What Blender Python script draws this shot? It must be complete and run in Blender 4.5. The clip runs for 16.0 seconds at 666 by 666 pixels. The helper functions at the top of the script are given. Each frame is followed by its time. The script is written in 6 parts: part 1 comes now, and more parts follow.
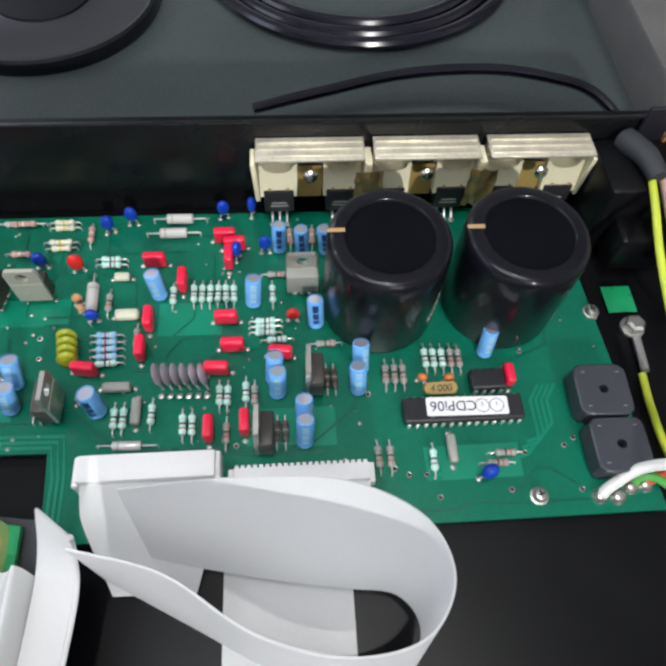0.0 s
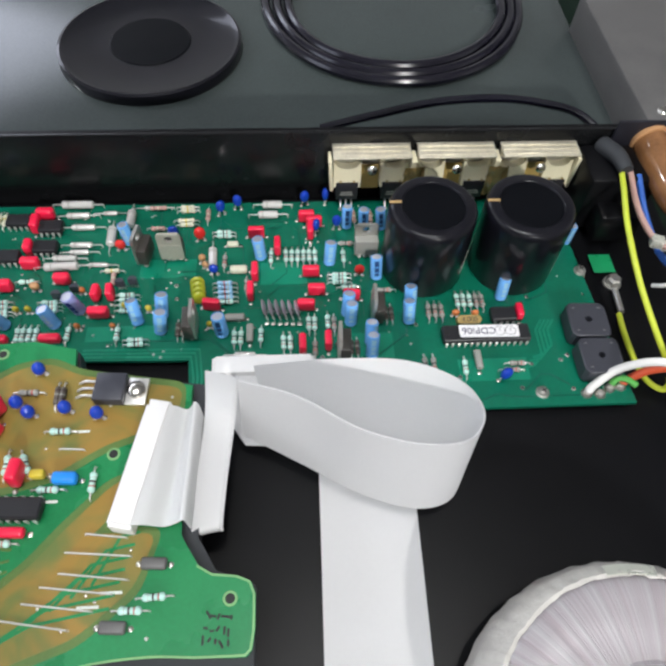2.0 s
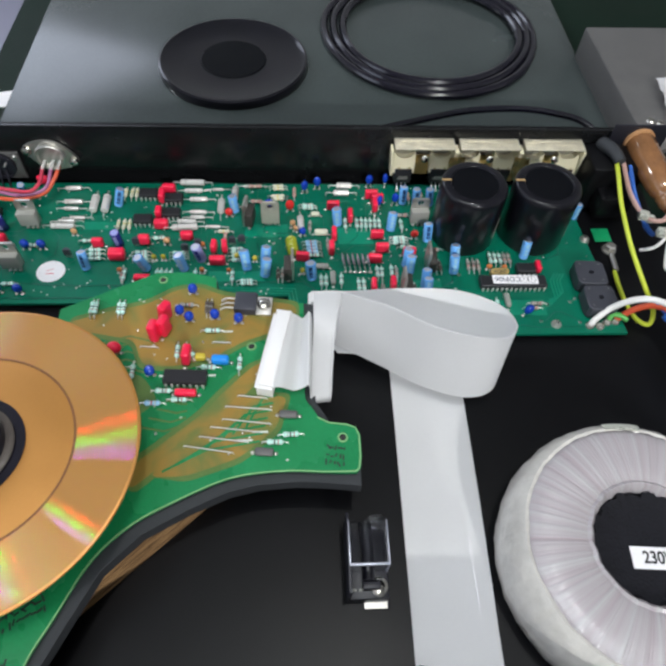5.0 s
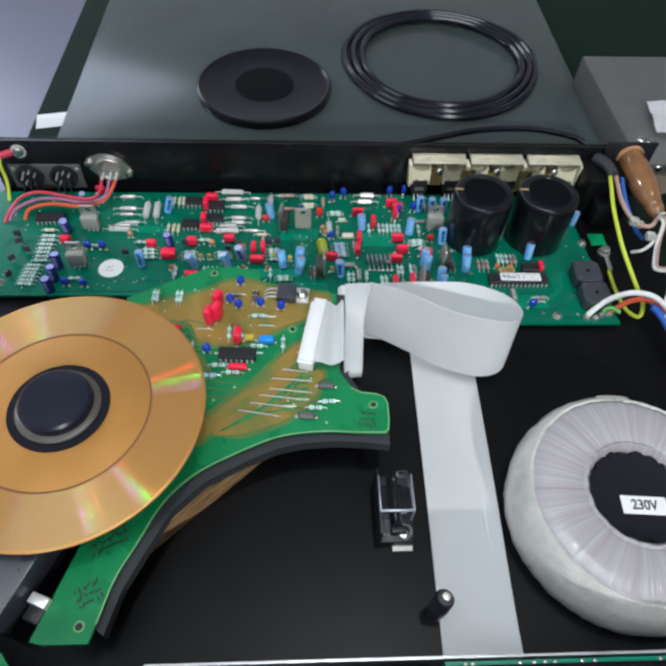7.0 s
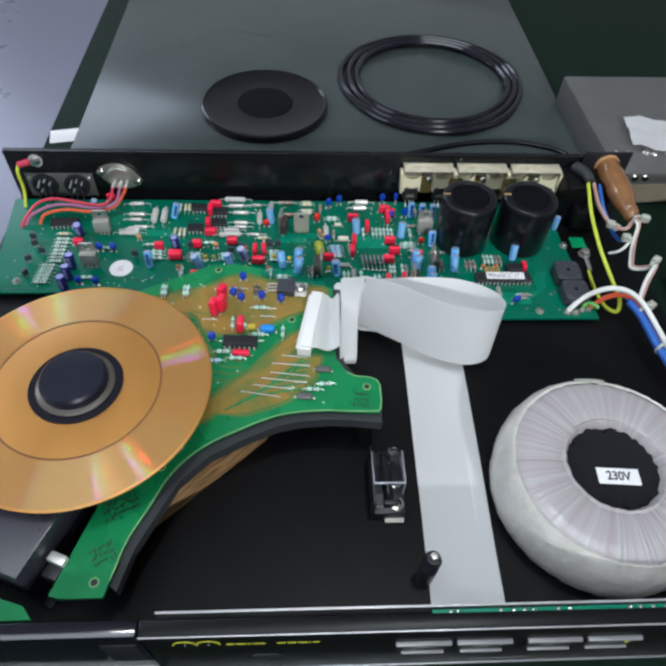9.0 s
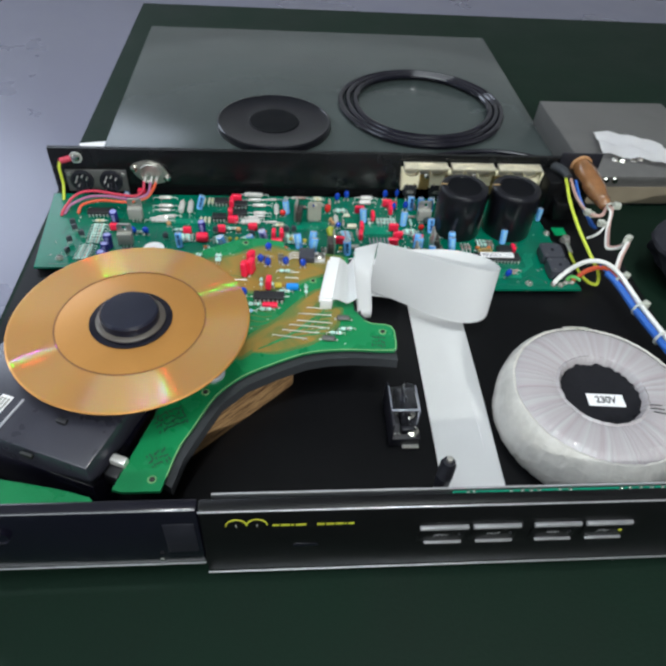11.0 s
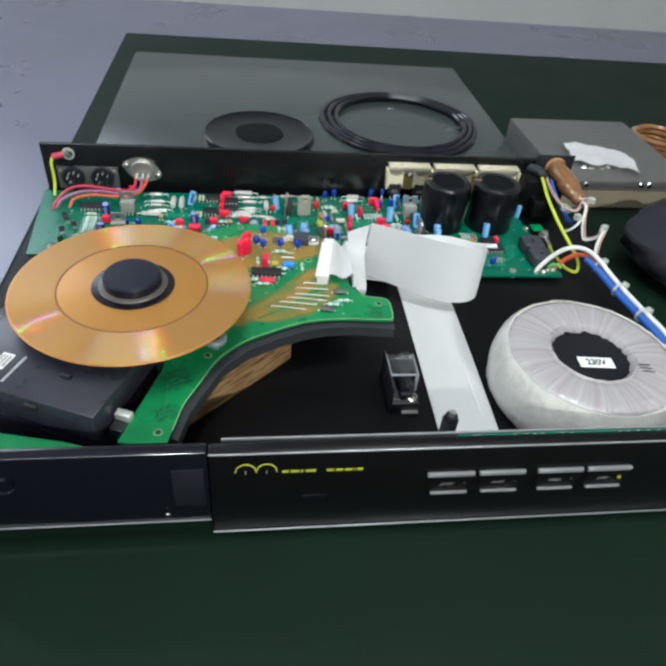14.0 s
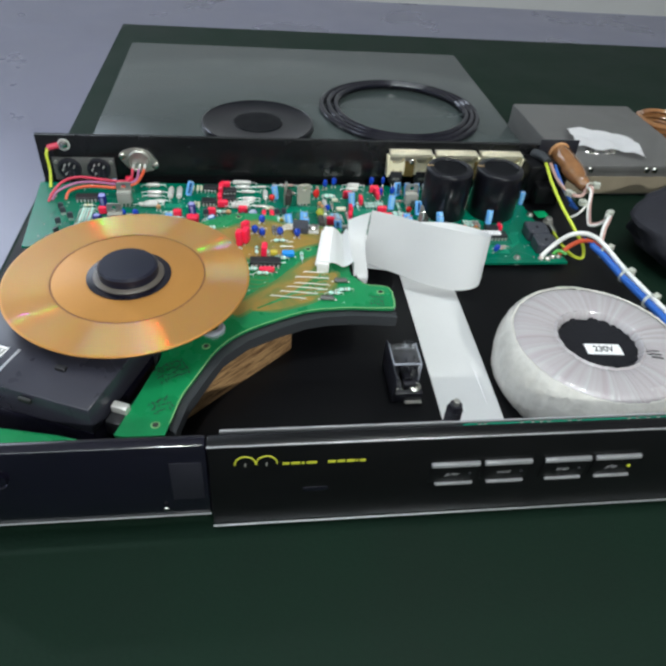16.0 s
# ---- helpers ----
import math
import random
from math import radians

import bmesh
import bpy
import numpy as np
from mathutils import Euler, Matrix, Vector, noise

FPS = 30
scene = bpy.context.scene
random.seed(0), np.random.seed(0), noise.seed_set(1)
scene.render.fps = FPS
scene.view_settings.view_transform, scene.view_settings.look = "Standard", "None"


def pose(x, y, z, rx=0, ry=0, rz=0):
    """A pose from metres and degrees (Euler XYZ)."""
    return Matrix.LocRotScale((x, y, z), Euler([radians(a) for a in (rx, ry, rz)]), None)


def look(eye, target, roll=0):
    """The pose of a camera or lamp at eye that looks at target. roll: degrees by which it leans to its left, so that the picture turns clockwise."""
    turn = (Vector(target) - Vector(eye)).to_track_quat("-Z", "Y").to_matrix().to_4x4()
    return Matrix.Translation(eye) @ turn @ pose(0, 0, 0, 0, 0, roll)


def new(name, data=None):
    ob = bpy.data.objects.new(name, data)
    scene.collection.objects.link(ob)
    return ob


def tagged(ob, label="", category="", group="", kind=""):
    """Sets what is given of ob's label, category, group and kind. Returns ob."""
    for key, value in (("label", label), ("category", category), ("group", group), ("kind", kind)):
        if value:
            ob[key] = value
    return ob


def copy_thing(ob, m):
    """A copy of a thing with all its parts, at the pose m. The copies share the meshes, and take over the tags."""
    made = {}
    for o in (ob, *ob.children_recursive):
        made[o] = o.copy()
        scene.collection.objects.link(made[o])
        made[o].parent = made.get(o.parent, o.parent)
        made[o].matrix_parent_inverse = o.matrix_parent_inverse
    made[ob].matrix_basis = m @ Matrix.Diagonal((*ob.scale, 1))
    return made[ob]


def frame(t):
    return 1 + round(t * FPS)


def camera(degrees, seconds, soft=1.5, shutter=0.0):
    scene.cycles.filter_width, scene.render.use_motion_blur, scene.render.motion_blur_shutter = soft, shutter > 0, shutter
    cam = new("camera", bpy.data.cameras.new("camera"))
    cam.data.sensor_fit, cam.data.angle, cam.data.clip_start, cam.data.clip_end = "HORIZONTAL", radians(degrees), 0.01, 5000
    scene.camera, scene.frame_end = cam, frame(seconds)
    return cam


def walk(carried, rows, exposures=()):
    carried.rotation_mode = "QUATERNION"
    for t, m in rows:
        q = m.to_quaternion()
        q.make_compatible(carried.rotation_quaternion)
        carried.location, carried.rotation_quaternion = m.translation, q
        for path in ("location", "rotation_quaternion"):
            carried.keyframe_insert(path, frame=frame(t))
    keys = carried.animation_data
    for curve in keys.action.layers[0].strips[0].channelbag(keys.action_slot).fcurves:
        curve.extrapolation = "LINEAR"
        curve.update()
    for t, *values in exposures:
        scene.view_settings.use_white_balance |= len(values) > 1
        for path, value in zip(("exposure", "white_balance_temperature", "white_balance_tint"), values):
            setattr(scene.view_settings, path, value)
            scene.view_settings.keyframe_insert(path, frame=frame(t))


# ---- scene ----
cam = camera(56.73, 16.0, soft=3.1)
PATH = [
    (0, (0.0319, 0.0610, 0.1766), (0.0522, 0.2042, -0.0863), 4.96),
    (0.5, (0.0286, 0.0460, 0.1869), (0.0490, 0.1947, -0.0729), 4.70),
    (1, (0.0226, 0.0272, 0.1972), (0.0432, 0.1790, -0.0608), 4.68),
    (1.5, (0.0162, 0.0109, 0.2045), (0.0339, 0.1675, -0.0507), 3.66),
    (2, (0.0068, -0.0055, 0.2171), (0.0222, 0.1557, -0.0355), 2.93),
    (2.5, (0.0006, -0.0192, 0.2219), (0.0162, 0.1457, -0.0282), 2.94),
    (3, (-0.0043, -0.0312, 0.2290), (0.0116, 0.1356, -0.0199), 3.10),
    (3.5, (-0.0104, -0.0420, 0.2392), (0.0061, 0.1264, -0.0085), 3.32),
    (4, (-0.0187, -0.0550, 0.2439), (-0.0014, 0.1141, -0.0032), 3.75),
    (4.5, (-0.0273, -0.0694, 0.2520), (-0.0101, 0.1008, 0.0056), 3.90),
    (4.7, (-0.0294, -0.0735, 0.2547), (-0.0126, 0.0961, 0.0078), 3.98),
    (7, (-0.0476, -0.1174, 0.2821), (-0.0332, 0.0608, 0.0412), 3.55),
    (7.5, (-0.0511, -0.1279, 0.2866), (-0.0367, 0.0530, 0.0477), 3.39),
    (8, (-0.0504, -0.1357, 0.2891), (-0.0361, 0.0478, 0.0522), 3.27),
    (8.5, (-0.0481, -0.1406, 0.2900), (-0.0331, 0.0446, 0.0545), 3.38),
    (9, (-0.0476, -0.1466, 0.2886), (-0.0324, 0.0417, 0.0555), 3.40),
    (9.2, (-0.0480, -0.1498, 0.2891), (-0.0319, 0.0395, 0.0570), 3.49),
    (11.3, (-0.0750, -0.2261, 0.2762), (-0.0482, -0.0134, 0.0663), 5.00),
    (11.5, (-0.0766, -0.2301, 0.2740), (-0.0480, -0.0155, 0.0663), 5.35),
    (12, (-0.0829, -0.2386, 0.2690), (-0.0502, -0.0201, 0.0661), 5.98),
    (12.5, (-0.0855, -0.2427, 0.2576), (-0.0496, -0.0216, 0.0582), 6.36),
    (13, (-0.0878, -0.2480, 0.2495), (-0.0492, -0.0250, 0.0526), 6.56),
    (13.5, (-0.0895, -0.2517, 0.2491), (-0.0496, -0.0276, 0.0537), 6.49),
    (14, (-0.0898, -0.2514, 0.2501), (-0.0496, -0.0267, 0.0554), 6.26),
    (14.5, (-0.0896, -0.2502, 0.2474), (-0.0494, -0.0252, 0.0531), 6.06),
    (15, (-0.0887, -0.2488, 0.2473), (-0.0488, -0.0245, 0.0521), 5.86),
    (15.5, (-0.0890, -0.2477, 0.2450), (-0.0499, -0.0243, 0.0486), 5.57),
    (16, (-0.0874, -0.2479, 0.2438), (-0.0490, -0.0250, 0.0467), 5.35),
]
walk(cam, [(t, look(eye, target, roll)) for t, eye, target, roll in PATH], [(0, 0.04, 6400, 9), (3, -0.04, 6500, 10), (4.5, -0.12, 6400, 9), (7, -0.24, 6050, 5), (9, -0.24, 6050, 5), (11.5, 0.0, 6250, 3), (16, 0.05, 6250, 2)])

# ---- world and light ----
world = bpy.data.worlds.new("world")
world.use_nodes = True
scene.world = world
world.node_tree.nodes["Background"].inputs[0].default_value = (0.55, 0.62, 0.72, 1)
world.node_tree.nodes["Background"].inputs[1].default_value = 0.12


def lamp(name, eye, target, size, size_y, power, colour):
    data = bpy.data.lights.new(name, "AREA")
    data.shape, data.size, data.size_y, data.energy, data.color = "RECTANGLE", size, size_y, power, colour
    ob = new(name, data)
    ob.matrix_world = look(eye, target)
    return ob


# the first, large area lamp is an added overhead fill, no known fitting
lamp("ceiling_panel_light", (-0.45, -0.60, 2.33), (-0.45, -0.60, 0), 1.8, 1.1, 30, (0.93, 0.96, 1.0))
lamp("ceiling_spot_light", (0.17, 0.02, 2.28), (0.0, 0.1, 0), 0.05, 0.05, 13, (1.0, 0.97, 0.94))
lamp("corner_lamp_light", (-1.65, 0.77, 1.13), (-0.05, 0.05, 0), 0.06, 0.06, 9, (0.92, 0.95, 1.0))
lamp("front_lamp_light", (0.45, -1.90, 1.20), (0.0, 0.1, 0), 0.05, 0.05, 32, (1.0, 0.98, 0.96))
lamp("window_light", (-2.4, -0.4, 1.1), (0, 0, 0.2), 1.3, 1.0, 7, (0.75, 0.82, 1.0))
lamp("back_window_light", (-1.45, 2.5, 1.15), (-0.3, 0.2, 0.2), 1.5, 1.3, 30, (0.80, 0.84, 1.0))


# ---- materials ----
def material(name, colour, rough=0.5, metal=0.0, vary=0.12, scale=60.0, bump=0.0, fine=900.0, coat=0.0, spec=0.5, spread=0.0, rough_vary=0.12, trans=0.0, ior=1.45):
    """A principled material whose colour and roughness vary at two scales; spread varies it from object to object."""
    m = bpy.data.materials.new(name)
    m.use_nodes = True
    nt = m.node_tree
    n, link = nt.nodes, nt.links
    b = n["Principled BSDF"]
    b.inputs["Metallic"].default_value = metal
    b.inputs["Coat Weight"].default_value = coat
    b.inputs["Coat Roughness"].default_value = 0.08
    b.inputs["Specular IOR Level"].default_value = spec
    b.inputs["Transmission Weight"].default_value = trans
    b.inputs["IOR"].default_value = ior
    co = n.new("ShaderNodeTexCoord")
    big, small = n.new("ShaderNodeTexNoise"), n.new("ShaderNodeTexNoise")
    big.inputs["Scale"].default_value, small.inputs["Scale"].default_value = scale, fine
    big.inputs["Detail"].default_value, small.inputs["Detail"].default_value = 4, 3
    link.new(co.outputs["Object"], big.inputs["Vector"])
    link.new(co.outputs["Object"], small.inputs["Vector"])
    add = n.new("ShaderNodeMath")
    add.operation = "MULTIPLY_ADD"
    link.new(small.outputs["Fac"], add.inputs[0])
    add.inputs[1].default_value = 0.5
    link.new(big.outputs["Fac"], add.inputs[2])
    src = add.outputs[0]
    if spread:
        info, more = n.new("ShaderNodeObjectInfo"), n.new("ShaderNodeMath")
        more.operation = "MULTIPLY_ADD"
        link.new(info.outputs["Random"], more.inputs[0])
        more.inputs[1].default_value = spread
        link.new(src, more.inputs[2])
        src = more.outputs[0]
    ramp = n.new("ShaderNodeMapRange")
    ramp.inputs["From Min"].default_value, ramp.inputs["From Max"].default_value = 0.35, 1.15 + spread
    ramp.inputs["To Min"].default_value, ramp.inputs["To Max"].default_value = 1 - vary, 1 + vary
    link.new(src, ramp.inputs["Value"])
    mul = n.new("ShaderNodeVectorMath")
    mul.operation = "SCALE"
    mul.inputs[0].default_value = colour
    link.new(ramp.outputs[0], mul.inputs["Scale"])
    link.new(mul.outputs[0], b.inputs["Base Color"])
    rr = n.new("ShaderNodeMapRange")
    rr.inputs["To Min"].default_value, rr.inputs["To Max"].default_value = max(0.02, rough - rough_vary), min(1, rough + rough_vary)
    link.new(big.outputs["Fac"], rr.inputs["Value"])
    link.new(rr.outputs[0], b.inputs["Roughness"])
    if bump:
        bp = n.new("ShaderNodeBump")
        bp.inputs["Strength"].default_value, bp.inputs["Distance"].default_value = 0.6, bump
        link.new(small.outputs["Fac"], bp.inputs["Height"])
        link.new(bp.outputs[0], b.inputs["Normal"])
    return m


M = {}
M["black_paint"] = material("black_paint", (0.0036, 0.0037, 0.0045), 0.36, bump=0.00003, fine=2500, vary=0.2, spec=0.20, rough_vary=0.05)
M["fascia"] = material("fascia", (0.004, 0.004, 0.0045), 0.36, bump=0.00003, fine=3000, vary=0.2, spec=0.3, rough_vary=0.04)
M["gloss_black"] = material("gloss_black", (0.005, 0.0045, 0.010), 0.16, vary=0.2, rough_vary=0.04, spec=0.8)
M["panel_paint"] = material("panel_paint", (0.0060, 0.0064, 0.0070), 0.26, bump=0.00003, fine=2500, vary=0.2, spec=0.45, rough_vary=0.05)
M["hub_pitch"] = material("hub_pitch", (0.010, 0.010, 0.013), 0.75, vary=0.35, scale=300, bump=0.0006, fine=900, spec=0.2)
M["solder_mask"] = material("solder_mask", (0.0032, 0.135, 0.078), 0.24, vary=0.25, scale=30, fine=500, spec=0.5, rough_vary=0.08)
M["mask_track"] = material("mask_track", (0.003, 0.095, 0.058), 0.30, vary=0.15)
M["mask_light"] = material("mask_light", (0.005, 0.205, 0.118), 0.30, vary=0.15)
M["pcb_leaf"] = material("pcb_leaf", (0.014, 0.21, 0.070), 0.28, vary=0.25, scale=40)
M["pcb_edge"] = material("pcb_edge", (0.20, 0.42, 0.17), 0.5)
M["solder"] = material("solder", (0.62, 0.60, 0.55), 0.28, metal=0.9)
M["tin"] = material("tin", (0.80, 0.79, 0.76), 0.32, metal=0.6)
M["zinc"] = material("zinc", (0.55, 0.54, 0.50), 0.38, metal=0.9, vary=0.25)
M["can_top"] = material("can_top", (0.50, 0.52, 0.60), 0.35, metal=0.6)
M["sleeve_black"] = material("sleeve_black", (0.006, 0.006, 0.009), 0.30, vary=0.3, scale=90, rough_vary=0.05, spec=0.16, coat=0.45)
M["sleeve_top"] = material("sleeve_top", (0.003, 0.0035, 0.005), 0.42, vary=0.2, spec=0.10)
M["sleeve_blue"] = material("sleeve_blue", (0.17, 0.44, 0.86), 0.26, vary=0.12, spread=0.25)
M["sleeve_navy"] = material("sleeve_navy", (0.030, 0.028, 0.22), 0.22, spread=0.3)
M["sleeve_violet"] = material("sleeve_violet", (0.30, 0.32, 0.62), 0.3)
M["stripe_dark"] = material("stripe_dark", (0.012, 0.05, 0.16), 0.3)
M["stripe_gold"] = material("stripe_gold", (0.45, 0.30, 0.13), 0.4)
M["red_box"] = material("red_box", (0.80, 0.016, 0.062), 0.30, vary=0.12, spread=0.25)
M["red_bead"] = material("red_bead", (0.62, 0.025, 0.022), 0.25)
M["blue_bead"] = material("blue_bead", (0.007, 0.045, 0.42), 0.14, vary=0.2, coat=0.4, spread=0.3)
M["blue_box"] = material("blue_box", (0.02, 0.25, 0.75), 0.3)
M["orange_bead"] = material("orange_bead", (0.55, 0.17, 0.05), 0.35)
M["tan_bead"] = material("tan_bead", (0.55, 0.30, 0.14), 0.4)
M["olive_bead"] = material("olive_bead", (0.30, 0.33, 0.02), 0.3)
M["yellow_bead"] = material("yellow_bead", (0.60, 0.48, 0.05), 0.35)
M["body_aqua"] = material("body_aqua", (0.48, 0.74, 0.66), 0.34, spread=0.4, vary=0.16)
M["body_blue"] = material("body_blue", (0.30, 0.55, 0.75), 0.36)
M["body_grey"] = material("body_grey", (0.30, 0.30, 0.27), 0.4, spread=0.4)
M["body_dark"] = material("body_dark", (0.10, 0.085, 0.07), 0.4, spread=0.4)
M["body_cream"] = material("body_cream", (0.62, 0.62, 0.48), 0.35)
M["body_silver"] = material("body_silver", (0.66, 0.65, 0.62), 0.22, spread=0.2, metal=0.25)
M["band_red"] = material("band_red", (0.45, 0.06, 0.04), 0.4)
M["band_dark"] = material("band_dark", (0.05, 0.03, 0.025), 0.4)
M["chip"] = material("chip", (0.020, 0.020, 0.023), 0.42, vary=0.2, bump=0.00004, fine=2500, spec=0.35)
M["bridge"] = material("bridge", (0.045, 0.047, 0.060), 0.40, vary=0.2, bump=0.00004, fine=2500)
M["silver_film"] = material("silver_film", (0.60, 0.62, 0.68), 0.3, metal=0.5)
M["white_plastic"] = material("white_plastic", (0.80, 0.79, 0.78), 0.4, vary=0.04)
M["paper"] = material("paper", (0.82, 0.81, 0.82), 0.65, vary=0.05)
M["ink"] = material("ink", (0.02, 0.015, 0.07), 0.6)
M["ink_black"] = material("ink_black", (0.012, 0.012, 0.012), 0.6)
M["grey_plastic"] = material("grey_plastic", (0.035, 0.038, 0.042), 0.55, vary=0.15, bump=0.00005, spec=0.35)
M["dark_plastic"] = material("dark_plastic", (0.013, 0.013, 0.019), 0.42, vary=0.2, bump=0.00004)
M["cream_plastic"] = material("cream_plastic", (0.80, 0.74, 0.52), 0.36, vary=0.10)
M["amber"] = material("amber", (0.36, 0.25, 0.08), 0.3, vary=0.3)
M["green_wire"] = material("green_wire", (0.10, 0.42, 0.08), 0.4)
M["pink_wire"] = material("pink_wire", (0.55, 0.05, 0.09), 0.38)
M["violet_wire"] = material("violet_wire", (0.36, 0.13, 0.26), 0.38)
M["orange_wire"] = material("orange_wire", (0.65, 0.10, 0.04), 0.38)
M["white_wire"] = material("white_wire", (0.76, 0.75, 0.72), 0.4)
M["blue_wire"] = material("blue_wire", (0.030, 0.12, 0.46), 0.36)
M["rose_wire"] = material("rose_wire", (0.48, 0.30, 0.26), 0.42)
M["clear_tie"] = material("clear_tie", (0.62, 0.64, 0.56), 0.30, trans=0.35)
M["brown_sleeve"] = material("brown_sleeve", (0.30, 0.14, 0.055), 0.12, vary=0.35, scale=120, coat=0.7, trans=0.25)
M["puck"] = material("puck", (0.008, 0.009, 0.020), 0.32, vary=0.25)
M["green_pad"] = material("green_pad", (0.012, 0.30, 0.11), 0.3)
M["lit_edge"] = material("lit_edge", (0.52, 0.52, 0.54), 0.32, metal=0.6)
M["button"] = material("button", (0.36, 0.36, 0.37), 0.35, metal=0.3)
M["logo_yellow"] = material("logo_yellow", (0.50, 0.52, 0.04), 0.5)
M["silk"] = material("silk", (0.70, 0.74, 0.70), 0.6)
M["bench_left"] = material("bench_left", (0.13, 0.13, 0.19), 0.30, vary=0.15, scale=8, spec=0.7)
M["mat_green"] = material("mat_green", (0.002, 0.012, 0.006), 0.7, vary=0.3, scale=12, bump=0.0003, fine=500, spec=0.2)
M["glass_dark"] = material("glass_dark", (0.045, 0.056, 0.055), 0.22, vary=0.3, scale=9)
M["steel_grey"] = material("steel_grey", (0.135, 0.132, 0.128), 0.45, metal=0.3, vary=0.2)
M["fawn_plastic"] = material("fawn_plastic", (0.25, 0.21, 0.15), 0.5, vary=0.15)
M["smoky_plastic"] = material("smoky_plastic", (0.085, 0.072, 0.062), 0.35, vary=0.3)
M["groove_gold"] = material("groove_gold", (0.20, 0.085, 0.030), 0.45, metal=0.3)
M["amber_film"] = material("amber_film", (0.42, 0.30, 0.12), 0.2, vary=0.35, scale=250, coat=0.4, trans=0.25)
M["lens_cap"] = material("lens_cap", (0.50, 0.45, 0.50), 0.20, vary=0.3, coat=0.5, metal=0.3)
M["socket_grey"] = material("socket_grey", (0.13, 0.13, 0.125), 0.45, metal=0.4, vary=0.25)
M["room"] = material("room", (0.62, 0.62, 0.62), 0.8, vary=0.08, scale=2)
M["room_dark"] = material("room_dark", (0.20, 0.19, 0.18), 0.8, vary=0.1, scale=2)
M["black_cloth"] = material("black_cloth", (0.011, 0.011, 0.017), 0.8, vary=0.3, bump=0.0006, fine=300)
M["nickel"] = material("nickel", (0.60, 0.58, 0.52), 0.2, metal=1.0)


def wood_material():
    m = material("pressed_wood", (0.40, 0.25, 0.12), 0.7, vary=0.3, scale=30, bump=0.0006, fine=200)
    nt = m.node_tree
    b = nt.nodes["Principled BSDF"]
    co, mp, nz, rp = (nt.nodes.new("ShaderNode" + k) for k in ("TexCoord", "Mapping", "TexNoise", "ValToRGB"))
    mp.inputs["Scale"].default_value = (40, 40, 420)
    nz.inputs["Scale"].default_value, nz.inputs["Detail"].default_value, nz.inputs["Distortion"].default_value = 2.0, 6, 0.6
    rp.color_ramp.elements[0].position, rp.color_ramp.elements[0].color = 0.35, (0.10, 0.045, 0.016, 1)
    rp.color_ramp.elements[1].position, rp.color_ramp.elements[1].color = 0.62, (0.42, 0.25, 0.11, 1)
    nt.links.new(co.outputs["Object"], mp.inputs["Vector"])
    nt.links.new(mp.outputs[0], nz.inputs["Vector"])
    nt.links.new(nz.outputs["Fac"], rp.inputs["Fac"])
    nt.links.new(rp.outputs[0], b.inputs["Base Color"])
    return m


M["wood"] = wood_material()


def film_material():
    """Clear polyester film wound in overlapping turns: a pale violet-grey body with creases that run across."""
    m = material("winding_film", (0.50, 0.47, 0.48), 0.24, vary=0.12, scale=30, coat=0.6)
    nt = m.node_tree
    b = nt.nodes["Principled BSDF"]
    co, grad, comb, nz, rp, bp = (nt.nodes.new("ShaderNode" + k) for k in ("TexCoord", "TexGradient", "CombineXYZ", "TexNoise", "ValToRGB", "Bump"))
    grad.gradient_type = "RADIAL"
    nt.links.new(co.outputs["Object"], grad.inputs["Vector"])
    nt.links.new(grad.outputs["Fac"], comb.inputs["X"])
    nz.inputs["Scale"].default_value, nz.inputs["Detail"].default_value, nz.inputs["Roughness"].default_value = 55, 5, 0.6
    nt.links.new(comb.outputs[0], nz.inputs["Vector"])
    rp.color_ramp.elements[0].position, rp.color_ramp.elements[0].color = 0.3, (0.34, 0.285, 0.30, 1)
    rp.color_ramp.elements[1].position, rp.color_ramp.elements[1].color = 0.7, (0.46, 0.455, 0.46, 1)
    nt.links.new(nz.outputs["Fac"], rp.inputs["Fac"])
    nt.links.new(rp.outputs[0], b.inputs["Base Color"])
    bp.inputs["Strength"].default_value, bp.inputs["Distance"].default_value = 0.9, 0.0016
    nt.links.new(nz.outputs["Fac"], bp.inputs["Height"])
    nt.links.new(bp.outputs[0], b.inputs["Normal"])
    return m


M["film"] = film_material()
M["tape_white"] = material("tape_white", (0.57, 0.55, 0.51), 0.32, vary=0.24, scale=60, coat=0.25, bump=0.0012, fine=260)


